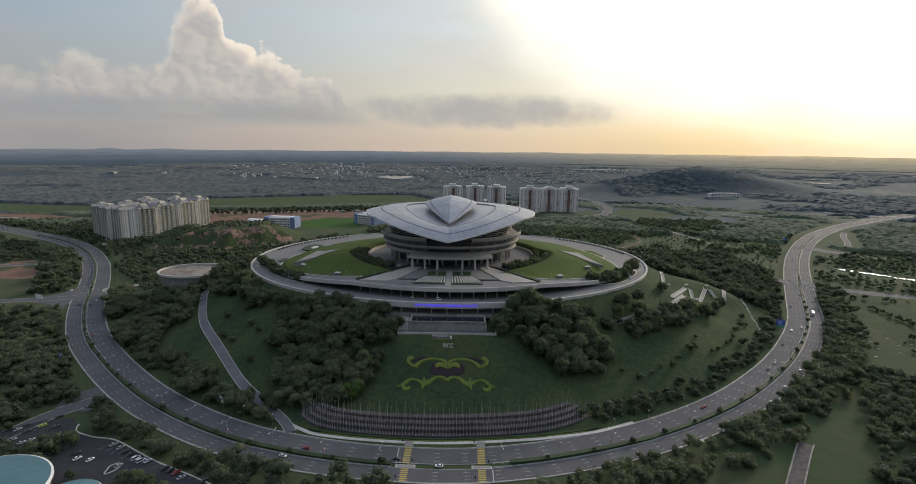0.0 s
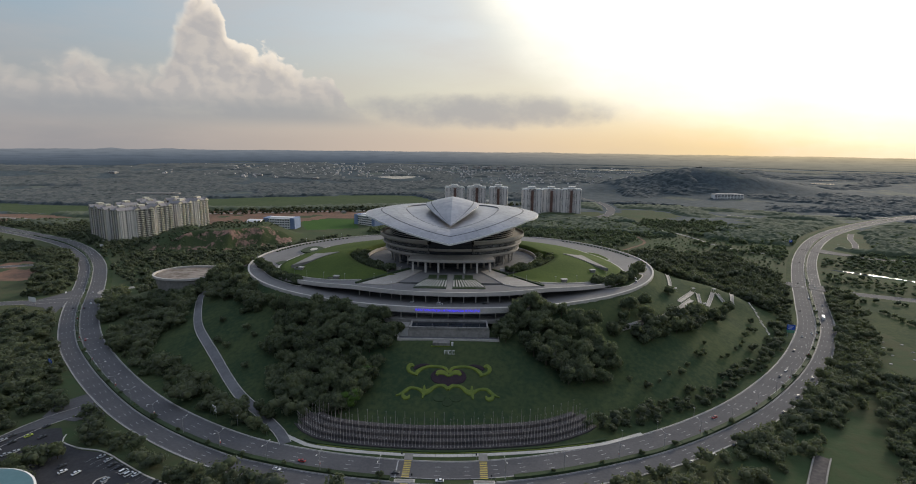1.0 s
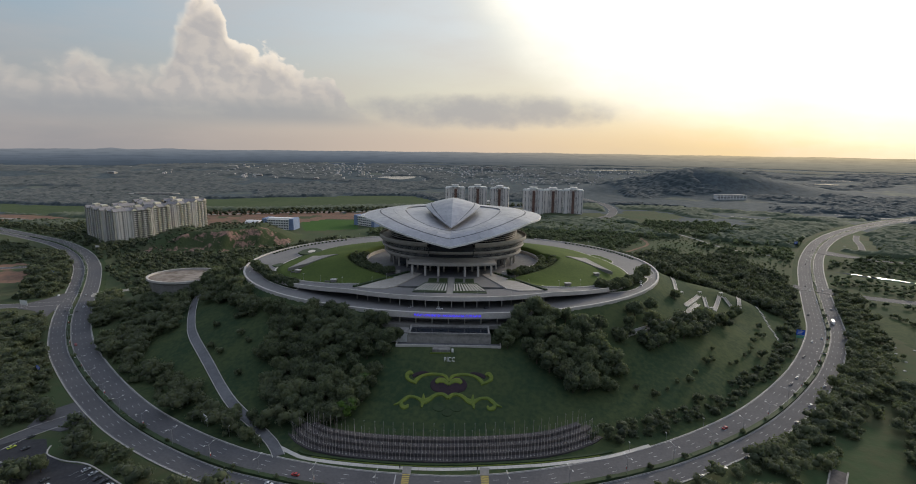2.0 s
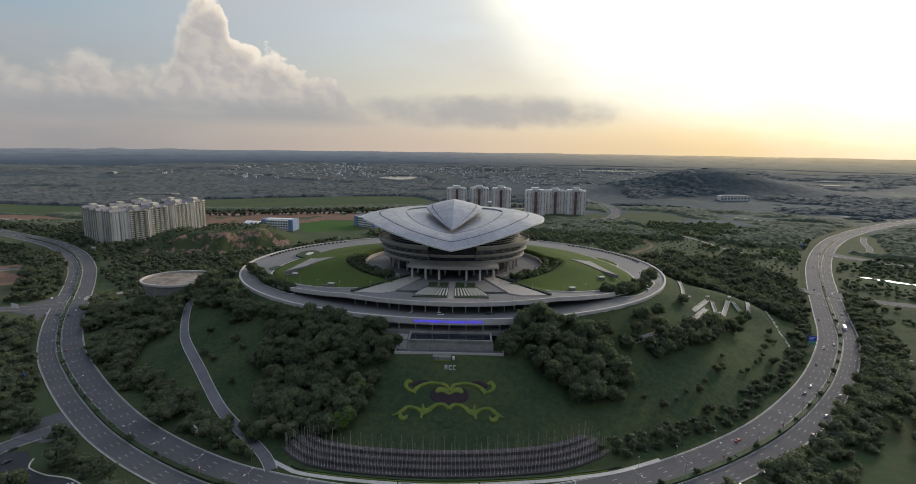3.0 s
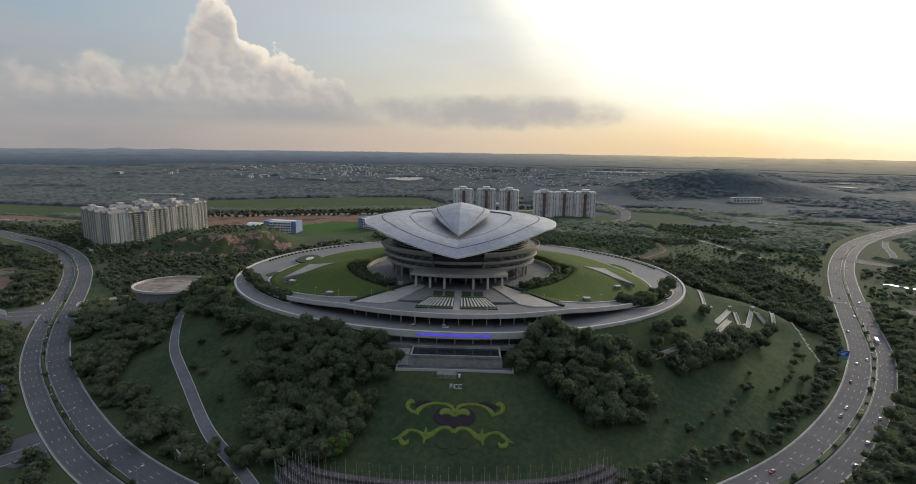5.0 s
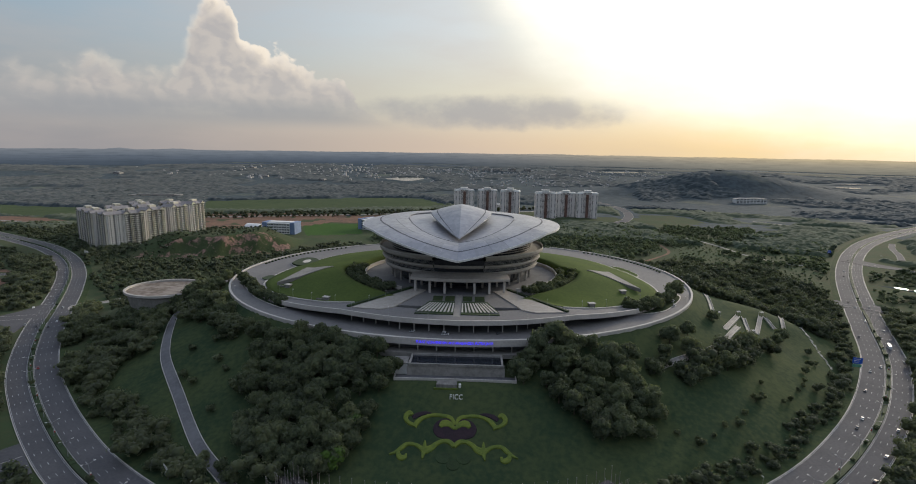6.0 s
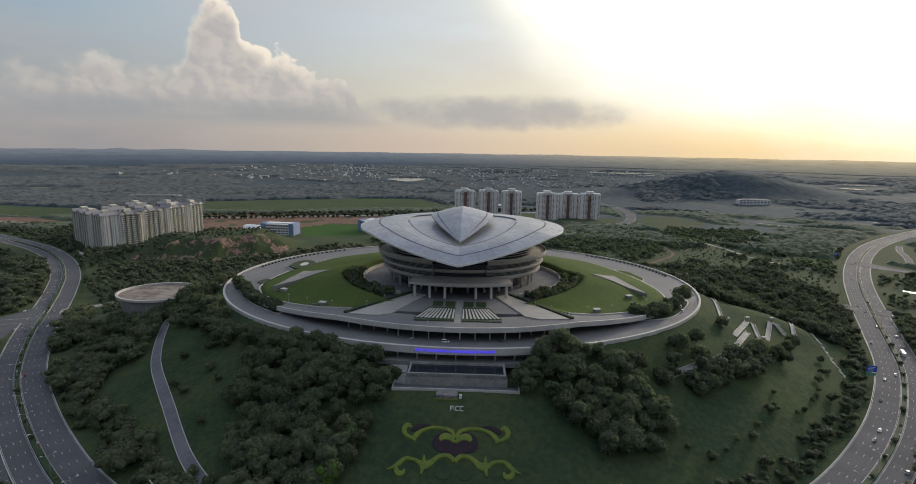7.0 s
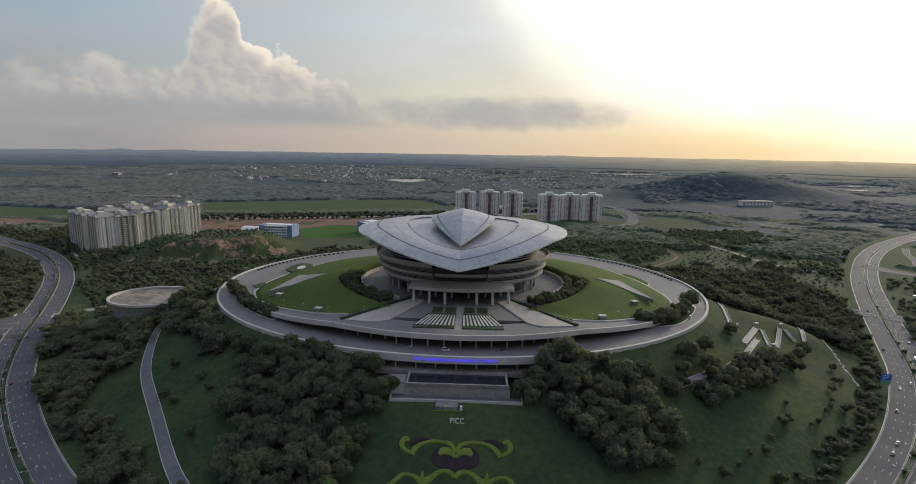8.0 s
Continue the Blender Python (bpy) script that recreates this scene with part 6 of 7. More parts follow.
def build_basin():
    t = thing("fountain_basin", "long concrete fountain basin below the entrance deck", "basin")
    bm = bmesh.new()
    x0, x1 = AX - 28.5, AX + 31
    box(bm, x0, x1, 383.5, 385, 30, 38.6)
    box(bm, x0, x0 + 1.2, 385, 401, 30, 38.6)
    box(bm, x1 - 1.2, x1, 385, 401, 30, 38.6)
    box(bm, x0 + 1.2, x1 - 1.2, 399, 401, 30, 38.9)
    part("basin_wall", bm, "basin", t)
    bm = bmesh.new()
    box(bm, x0 + 1.2, x1 - 1.2, 385, 399, 30, 37.7)
    part("basin_water", bm, "glass", t, "still dark water")
    bm = bmesh.new()
    box(bm, x0 - 0.5, x1 + 0.5, 382.9, 383.5, 37.3, 39.0)
    part("coping", bm, "old_concrete", t)
    for i in range(10):
        bm = bmesh.new()
        x = x0 + 2 + (x1 - x0 - 4) * i / 9
        box(bm, x - 2.9, x + 2.9, 383.30, 383.5, 31.0, 37.0)
        part("wall_panel", bm, "basin", t)
    u = thing("low_wall", "low white wall in front of the fountain basin", "wall")
    bm = bmesh.new()
    box(bm, AX - 37, AX + 39, 377.6, 378.3, 29.0, 31.9)
    part("coping", bm, "concrete", u)
    bm = bmesh.new()
    box(bm, AX - 37, AX - 36.3, 378.3, 384, 29.0, 31.9)
    box(bm, AX + 38.3, AX + 39, 378.3, 384, 29.0, 31.9)
    part("wall_return", bm, "concrete", u)
    bm = bmesh.new()
    box(bm, AX - 36.3, AX + 38.3, 378.3, 383.4, 29.0, 31.2)
    part("gutter", bm, "dark_paving", u)
    v = thing("plinth", "grey stone plinth with a yellow flower edge", "plinth")
    bm = bmesh.new()
    box(bm, AX - 10, AX + 2.5, 371.2, 377.2, 26, 31.2, bevel=0.15)
    part("slab", bm, "old_concrete", v)
    bm = bmesh.new()
    box(bm, AX - 11.5, AX + 3, 370.0, 371.1, 26, 29.2)
    part("flower_edge", bm, "gold_leaf", v)
    bm = bmesh.new()
    box(bm, AX + 3.5, AX + 5, 371.5, 373, 26, 31.3)
    part("marker", bm, "white", v)
    w = thing("pump_house", "small pale flat-roofed building beside the basin", "building")
    bm = bmesh.new()
    box(bm, AX - 40, AX - 29.5, 386, 396, 30, 37.5)
    part("wall", bm, "white", w)
    bm = bmesh.new()
    box(bm, AX - 40.4, AX - 29.2, 385.6, 396.4, 37.5, 38.1)
    part("roof", bm, "old_concrete", w)
    # undercroft below the ring road
    c = thing("undercroft", "shaded undercroft with columns below the deck", "deck", kind="structure")
    bm = bmesh.new()
    box(bm, AX - 58, AX + 58, 411.5, 413, 30, LOW - 1.4)
    part("back_wall", bm, "dark_paving", c)
    bm = bmesh.new()
    box(bm, AX - 58, AX + 58, 401.2, 411.5, 36, 38.8)
    part("floor", bm, "paving", c)
    bm = bmesh.new()
    tube(bm, (0, 0, 38.8), (0, 0, LOW - 1.4), 0.45, sides=10)
    col = part("column", bm, "concrete", c)
    for i, x in enumerate((-50, -37.5, -25, -12.5, 0, 12.5, 25, 37.5, 50)):
        m = Matrix.Translation((AX + x, 404 + abs(x) * 0.05, 0))
        if i == 0:
            col.matrix_basis = m
        else:
            shared("column", col, m, c)


def stroke(name, pts, widths, parent, mat, rise=0.9, mirror=False, label=""):
    """A clipped hedge of changing width, following the slope."""
    line = spline([(AXG - (x - AXG), y) if mirror else (x, y) for x, y in pts], 0.7)
    nn = normals(line)
    n = len(line)
    vs, fs = [], []
    for i, (p, q) in enumerate(zip(line, nn)):
        w = float(np.interp(i / (n - 1), np.linspace(0, 1, len(widths)), widths))
        for k, h in ((-1, -0.3), (-0.92, 0.75), (-0.5, 1.0), (0.5, 1.0), (0.92, 0.75), (1, -0.3)):
            c = p + q * (w * k)
            vs.append((c.x, c.y, ground_z(c.x, c.y) + h * rise))
    for i in range(n - 1):
        for j in range(5):
            o = 6 * i + j
            fs.append((o, o + 6, o + 7, o + 1))
    fs += [(0, 1, 2, 3, 4, 5), tuple(6 * (n - 1) + j for j in range(5, -1, -1))]
    return mesh_object(name, vs, fs, mat, parent, label)


def bed(name, outline, parent, mat, rise, label=""):
    """A planted bed with a domed top on the slope."""
    line = spline(outline + [outline[0]], 1.0)[:-1]
    cx, cy = sum(p.x for p in line) / len(line), sum(p.y for p in line) / len(line)
    n = len(line)
    vs = []
    for k, h in ((1, -0.3), (0.97, rise * 0.8), (0.85, rise), (0.45, rise * 1.05)):
        for p in line:
            x, y = cx + (p.x - cx) * k, cy + (p.y - cy) * k
            vs.append((x, y, ground_z(x, y) + h))
    vs.append((cx, cy, ground_z(cx, cy) + rise * 1.05))
    fs = [(r * n + i, r * n + (i + 1) % n, (r + 1) * n + (i + 1) % n, (r + 1) * n + i) for r in range(3) for i in range(n)]
    fs += [(3 * n + i, 3 * n + (i + 1) % n, 4 * n) for i in range(n)]
    return mesh_object(name, vs, fs, mat, parent, label)


AXG = -10.5


def build_parterre():
    t = thing("parterre", "scrolling yellow-green hedge ornament on the lawn", "flowerbed")
    for m in (False, True):
        stroke("upper_scroll", [(-33.5, 346.6), (-32.1, 349.2), (-28.7, 352.1), (-23.0, 353.7), (-16.3, 353.2), (-12.6, 351.6), (-10.7, 347.8)], [1.5, 1.3, 0.9, 0.8, 0.9, 1.2, 0.9], t, "gold_leaf", mirror=m)
        stroke("upper_curl", [(-32.2, 347.6), (-35.5, 348.3), (-38.4, 350.6), (-39.0, 353.2), (-37.0, 354.9), (-35.0, 353.8)], [0.5, 1.0, 1.0, 1.4, 1.7, 0.6], t, "gold_leaf", mirror=m)
        stroke("lower_scroll", [(-10.4, 335.9), (-13.3, 338.3), (-16.8, 338.6), (-20.2, 337.1), (-22.8, 334.7), (-26.2, 333.4), (-28.4, 334.6), (-31.3, 336.3), (-36.0, 336.8), (-39.4, 334.2), (-42.0, 332.2), (-45.0, 330.7)], [1.2, 1.2, 1.0, 1.1, 1.5, 2.1, 1.1, 0.8, 0.9, 1.4, 1.0, 0.25], t, "gold_leaf", mirror=m)
        stroke("lower_leaf", [(-26.6, 338.6), (-26.5, 335.5), (-26.8, 331.5), (-27.2, 328.4)], [0.35, 1.3, 1.2, 0.4], t, "gold_leaf", mirror=m)
        stroke("lower_curl", [(-40.2, 333.6), (-40.3, 331.0), (-38.6, 328.9), (-36.4, 329.2), (-36.0, 331.0)], [0.7, 1.2, 1.6, 1.5, 0.6], t, "gold_leaf", mirror=m)
        stroke("red_bed", [(-35.0, 352.2), (-32.0, 354.0), (-28.0, 355.0), (-24.5, 355.0)], [1.2, 1.4, 1.0, 0.4], t, "purple_leaf", 0.5, mirror=m)
    heart = [(-10.5, 350.6), (-15.5, 352.2), (-21.0, 350.0), (-23.0, 346.0), (-20.8, 341.6), (-15.0, 339.6), (-10.5, 337.6)]
    heart += [(2 * AXG - x, y) for x, y in heart[-2:0:-1]]
    bed("heart_bed", heart, t, "purple_leaf", 0.45, "dark purple heart-shaped bed")
    for m in (False, True):
        stroke("heart_lobe", [(-19.0, 346.6), (-17.0, 348.6), (-14.0, 348.4), (-11.5, 346.4), (-10.5, 345.4)], [1.0, 2.0, 1.9, 1.3, 0.8], t, "gold_leaf", 1.1, mirror=m)
    for x, y, r in ((-16.0, 329.4, 4.2), (-5.0, 329.4, 4.2), (-10.5, 325.0, 3.6)):
        bed("clover_bed", [(x + r * math.cos(a * 0.785), y + r * 0.85 * math.sin(a * 0.785)) for a in range(8)], t, "hedge", 0.35)


def build_flags():
    """Tiers of bare flagpoles along the foot of the garden."""
    terr = thing("flag_terrace", "curved concrete tiers with railings at the garden foot", "terrace", kind="structure")
    arc = [(-106, 309), (-98, 300), (-83, 291.5), (-53, 285.6), (-13, 284), (27, 287.5), (55, 294), (76, 305), (84, 312)]
    line = spline(arc, 2.0)
    nn = normals(line)
    pole = None
    n = 0
    for tier in range(4):
        off = 1.5 + tier * 4.2
        z = 1.2 + tier * 1.7
        ribbon("tier", line, off - 1.4, off + 2.6, -2.5, z, "tier", terr, start=0 if tier < 3 else 3, end=None if tier < 3 else -3)
        for h in (0.55, 1.05):
            ribbon("rail", line, off - 1.12, off - 1.06, z + h, z + h + 0.06, "tier", terr)
        for i in range(2 + tier, len(line) - 2, 1 if tier < 2 else 2 if tier < 3 else 3):
            p = line[i] + nn[i] * (off + random.uniform(-0.2, 0.2))
            if pole is None:
                pole = thing("flagpole", "bare pale steel flagpole on a concrete tier", "flagpole", group="flagpoles of the garden terrace")
                bm = bmesh.new()
                tube(bm, (0, 0, 0), (0, 0, 9.4), 0.12, 0.07, 6)
                part("pole", bm, "pole", pole)
                bm = bmesh.new()
                tube(bm, (0, 0, 0), (0, 0, 0.5), 0.35, 0.28, 8)
                part("base", bm, "concrete", pole)
                bm = bmesh.new()
                bmesh.ops.create_icosphere(bm, subdivisions=1, radius=0.2, matrix=Matrix.Translation((0, 0, 9.5)))
                part("finial", bm, "steel", pole)
                pole.location = (p.x, p.y, z)
            elif n < 295:
                copy_thing(pole, pose(p.x, p.y, z))
            n += 1
    # footpath, flower strip and slabs in front
    foot = thing("footpath", "pale slab footpath behind the grass verge", "pavement", kind="structure")
    fl = spline([(-112, 300), (-96, 290), (-86, 285.6), (-53, 280.6), (-11, 278.8), (37, 283.6), (60, 288), (83, 294), (110, 306)], 4.0)
    slab = None
    nf = normals(fl)
    for i in range(len(fl) - 1):
        a, b = fl[i], fl[i + 1]
        na, nb = nf[i] * 1.35, nf[i + 1] * 1.35
        d = (b - a) * 0.012
        q = [a - na + d, b - nb - d, b + nb - d, a + na + d]
        vs = [(v.x, v.y, 0.22) for v in q] + [(v.x, v.y, -0.3) for v in q]
        mesh_object("slab", vs, [(0, 1, 2, 3), (0, 4, 5, 1), (1, 5, 6, 2), (2, 6, 7, 3), (3, 7, 4, 0)], "concrete", foot)
    hed = thing("flower_border", "low dark hedge with yellow flowers along the footpath", "hedge")
    ribbon("hedge", fl, 2.6, 4.2, -0.2, 0.9, "hedge", hed, start=4, end=-6)
    ribbon("flower_strip", fl, 1.7, 2.5, -0.2, 0.45, "gold_leaf", hed, start=6, end=-8)


def island(name, label, pts, mat, rise, kerb=0.3):
    """A kerbed island on the ring road with a planted or paved top."""
    t = thing(name, label, "traffic island", kind="structure")
    line = spline(pts + [pts[0]], 2.5)[:-1]
    n = len(line)
    c = Vector((sum(p.x for p in line) / n, sum(p.y for p in line) / n, 0))
    for nm, m, k, z in (("kerb", "concrete", 1.0, kerb), ("top", mat, 0.94, rise)):
        rim = [c.lerp(p, k) for p in line]
        vs = [(p.x, p.y, LOW - 0.3) for p in rim] + [(p.x, p.y, LOW + z) for p in rim] + [(c.x, c.y, LOW + z)]
        fs = [(i, (i + 1) % n, n + (i + 1) % n, n + i) for i in range(n)] + [(n + i, n + (i + 1) % n, 2 * n) for i in range(n)]
        mesh_object(nm, vs, fs, m, t)
    return t


def build_islands():
    island("traffic_island", "kerbed grass island below dark bushes", [(-221, 541), (-201, 513), (-181, 486), (-149, 460), (-152, 476), (-170, 489), (-192, 514), (-212, 540)], "lawn", 0.36)
    island("traffic_island", "kerbed grass island below bushy trees", [(114, 464), (147, 475), (171, 505), (179, 524), (167, 524), (141, 492), (114, 478)], "lawn", 0.36)
    island("traffic_island", "kerbed green island beside the ring road", [(147, 636), (158, 626), (165, 596), (157, 586), (149, 611)], "lawn_top", 0.36)
    t = island("hedge_oval", "oval clipped hedge round a pale slab", [(-196, 610), (-186, 600), (-176, 602), (-169, 619), (-176, 636), (-188, 640), (-195, 628)], "hedge", 1.9)
    vs = [(-182 + 4 * math.cos(a * 0.5236), 620 + 8 * math.sin(a * 0.5236), LOW + z) for z in (1.5, 2.0) for a in range(12)]
    mesh_object("slab", vs, [tuple(range(12, 24))] + [(i, (i + 1) % 12, 12 + (i + 1) % 12, 12 + i) for i in range(12)], "concrete", t)
    # hedge mound added in place of a dark object of unknown kind
    island("planted_bed", "low dark mound in place of an unclear dark object", [(-203, 549), (-198, 560), (-190, 556), (-189, 548), (-196, 542)], "hedge", 0.9, 0.2)
    # clipped bushes along the outer edge of the ring road
    bush = None
    for side in (-1, 1):
        for i in range(22):
            p = ell(0.968, side * (100 + i * 1.7))
            if bush is None:
                bush = thing("clipped_bush", "small rounded clipped bush along the ring road", "bush", group="clipped bushes of the ring road")
                bm = bmesh.new()
                bmesh.ops.create_icosphere(bm, subdivisions=2, radius=1.3)
                g = random.Random(4)
                for v in bm.verts:
                    v.co *= g.uniform(0.82, 1.12)
                    v.co.z = v.co.z * 0.8 + 0.7
                part("foliage", bm, "hedge", bush)
                bush.matrix_basis = pose(p.x, p.y, LOW)
            else:
                copy_thing(bush, pose(p.x, p.y, LOW, 0, 0, i * 40))


def build_lawn_things():
    """Slabs, vents and lamps on the lawn; planters and walks on the deck."""
    for s in (1, -1):
        pts = [Vector(p) for p in (((103, 551, 60.8), (125, 559, 59.4), (141, 512, 56.0)) if s > 0 else ((-132, 544, 60.8), (-159, 549, 59.4), (-171, 506, 56.0)))]
        t = thing("stone_ramp", "pale triangular stone ramp set in the lawn", "ramp", kind="structure")
        n = 10
        vs, fs = [], []
        for i in range(n + 1):
            for w in (0, 0.5, 1):
                a = pts[0].lerp(pts[1].lerp(pts[2], w), i / n)
                vs.append((a.x, a.y, max(lawn_z(a.x, a.y) + 0.6, a.z)))
        k = len(vs)
        vs += [(x, y, z - 3) for x, y, z in vs]
        for i in range(n):
            for w in (0, 1):
                o = 3 * i + w
                fs.append((o, o + 3, o + 4, o + 1))
            for w in (0, 2):
                o = 3 * i + w
                fs.append((o, o + 3, k + o + 3, k + o))
        fs.append((3 * n, 3 * n + 1, 3 * n + 2, k + 3 * n + 2, k + 3 * n + 1, k + 3 * n))
        mesh_object("slab", vs, fs, "paving", t)
    first = None
    for s, k, r in ((59, 0.68, 20), (-60, 0.78, -20), (36, 0.90, 10), (-36, 0.9, -12)):
        p = lawn_point(s, k)
        if first is None:
            first = thing("lawn_vent", "small pale concrete vent house on the lawn", "vent", group="vents on the lawn")
            bm = bmesh.new()
            box(bm, -2.2, 2.2, -1.6, 1.6, -1.5, 2.2)
            part("vent_wall", bm, "old_concrete", first)
            bm = bmesh.new()
            box(bm, -2.7, 2.7, -2.1, 2.1, 2.2, 2.7, bevel=0.08)
            part("cap", bm, "concrete", first)
            bm = bmesh.new()
            box(bm, -9, -2.2, 0.6, 1.4, -1.2, 0.35)
            part("channel", bm, "old_concrete", first)
            first.matrix_basis = pose(p.x, p.y, p.z, 0, 0, r)
        else:
            copy_thing(first, pose(p.x, p.y, p.z, 0, 0, r))
    # planters: rows of pale slabs with dark strips and grass squares
    z = DECK + 0.05
    for s in (-1, 1):
        t = thing("planter", "striped stone planter bed on the entrance deck", "planter")
        x_in, x_out = AX + s * 2.6, AX + s * 30
        bm = bmesh.new()
        vs = [(x_in, 430.5), (x_out, 433.5), (AX + s * 22, 459), (x_in, 459)]
        v = [bm.verts.new((x, y, z + h)) for h in (0, 0.35) for x, y in vs]
        for f in ((4, 5, 6, 7), (0, 1, 5, 4), (1, 2, 6, 5), (2, 3, 7, 6), (3, 0, 4, 7)):
            bm.faces.new([v[i] for i in f])
        bmesh.ops.recalc_face_normals(bm, faces=bm.faces)
        part("bed", bm, "hedge", t)
        for i in range(10):
            u0 = (i + 0.15) / 10
            u1 = (i + 0.62) / 10
            bm = bmesh.new()
            q = []
            for u, w in ((u0, 0), (u1, 0), (u1, 1), (u0, 1)):
                xa = x_in + (x_out - x_in) * u
                xb = x_in + (AX + s * 22 - x_in) * u
                q.append((xa + (xb - xa) * w, (432.5 + 1.0 * u) + 21.5 * w))
            vv = [bm.verts.new((x, y, z + h)) for h in (0.2, 0.65) for x, y in q]
            for f in ((4, 5, 6, 7), (0, 1, 5, 4), (1, 2, 6, 5), (2, 3, 7, 6), (3, 0, 4, 7)):
                bm.faces.new([vv[j] for j in f])
            bmesh.ops.recalc_face_normals(bm, faces=bm.faces)
            part("slab", bm, "concrete", t)
        for a, b in ((3.2, 10.5), (12.5, 20.0)):
            bm = bmesh.new()
            x0, x1 = sorted((AX + s * a, AX + s * b))
            box(bm, x0, x1, 461, 473.5, z, z + 0.3)
            part("grass_square", bm, "lawn", t)
        bm = bmesh.new()
        x0, x1 = sorted((x_in, x_out))
        box(bm, x0, x1, 427.6, 430.2, z, z + 0.5)
        part("front_hedge", bm, "hedge", t)
    walk_way = thing("forecourt_walk", "pale paved walks rising to the entrance", "pavement", kind="structure")
    mesh_object("centre_walk", [(AX - 2.4, 424, z + 0.02), (AX + 2.4, 424, z + 0.02), (AX + 2.4, 480, z + 0.02), (AX - 2.4, 480, z + 0.02)], [(0, 1, 2, 3)], "paving", walk_way)
    for s in (-1, 1):
        q = [(AX + s * 77, 438), (AX + s * 37.5, 494), (AX + s * 27.5, 489), (AX + s * 47, 441), (AX + s * 56, 435.5)]
        vs = [(x, y, z + 0.6) for x, y in q] + [(x, y, z - 0.5) for x, y in q]
        f = [(0, 1, 2, 3, 4)] + [(i, 5 + i, 5 + (i + 1) % 5, (i + 1) % 5) for i in range(5)]
        mesh_object("side_walk", vs, f, "fascia", walk_way)
        hl = spline([(AX + s * 80, 440), (AX + s * 60, 468), (AX + s * 40, 496)], 3.0)
        hd = thing("hedge", "clipped dark hedge beside the entrance walk", "hedge", group="hedges beside the entrance walks")
        ribbon("hedge_body", hl, -0.8, 1.6, DECK - 1, DECK + 1.3, "hedge", hd)
    # helipad-like round deck on the knoll
    t = thing("viewing_deck", "round pale concrete deck on a knoll among trees", "deck", kind="structure")
    n = 48
    for name, prof, mat in (("slab", [(0.0, 35.6), (34.2, 35.6)], "stained_deck"), ("rim", [(34.0, 35.5), (34.0, 37.3), (35.8, 37.3), (35.8, 35.2), (35.0, 34.9)], "concrete"), ("wall", [(35.0, 34.9), (33.6, 33.6), (31.0, 22.0)], "basin")):
        vs = [(-294 + r * 1.05 * math.cos(6.2832 * i / n), 548 + r * 0.88 * math.sin(6.2832 * i / n), z) for r, z in prof for i in range(n)]
        fs = [(j * n + i, j * n + (i + 1) % n, (j + 1) * n + (i + 1) % n, (j + 1) * n + i) for j in range(len(prof) - 1) for i in range(n)]
        mesh_object(name, vs, fs, mat, t)
    ribbon("approach", spline([(-262, 558, 35.4), (-248, 566, 38.0), (-232, 575, 43.5), (-221, 578, 47)], 4.0), -6, 6, -2.0, 0.0, "stained_deck", t)


def lawn_z(x, y):
    """Height of the lawn at a place, by a short search."""
    best = None
    phi0 = math.degrees(math.atan2((x - DX), -(y - DY) / FLAT))
    for d in range(-14, 15):
        for k in range(0, 31):
            q = lawn_point(phi0 + d, k / 30)
            e = (q.x - x) ** 2 + (q.y - y) ** 2
            if best is None or e < best[0]:
                best = (e, q.z)
    return best[1]


build_signs()
build_basin()
build_parterre()
random.seed(9)
build_flags()
build_islands()
build_lawn_things()


# ---- roadside things ----
def road_at(x, y):
    """The direction of the main road nearest to a place, in degrees, and on which side of the median it is."""
    d = np.hypot(MAIN_XY[:, 0] - x, MAIN_XY[:, 1] - y)
    i = int(np.clip(d.argmin(), 1, len(MAIN) - 2))
    t = MAIN[i + 1] - MAIN[i - 1]
    side = (x - MAIN[i].x) * -t.y + (y - MAIN[i].y) * t.x
    return math.degrees(math.atan2(t.y, t.x)), side


def car_body(bm, sec):
    """A body from cross-sections (x, half-width, bottom, waist, top, half-top)."""
    rows = []
    for x, w, b, m, t, h in sec:
        rows.append([bm.verts.new(p) for p in ((x, -w * 0.92, b), (x, -w, (b + m) / 2), (x, -w * 0.97, m), (x, -h, t), (x, h, t), (x, w * 0.97, m), (x, w, (b + m) / 2), (x, w * 0.92, b))])
    for a, b in zip(rows, rows[1:]):
        for i in range(8):
            j = (i + 1) % 8
            bm.faces.new((a[i], a[j], b[j], b[i]))
    bm.faces.new(rows[0])
    bm.faces.new(rows[-1][::-1])
    bmesh.ops.recalc_face_normals(bm, faces=bm.faces)


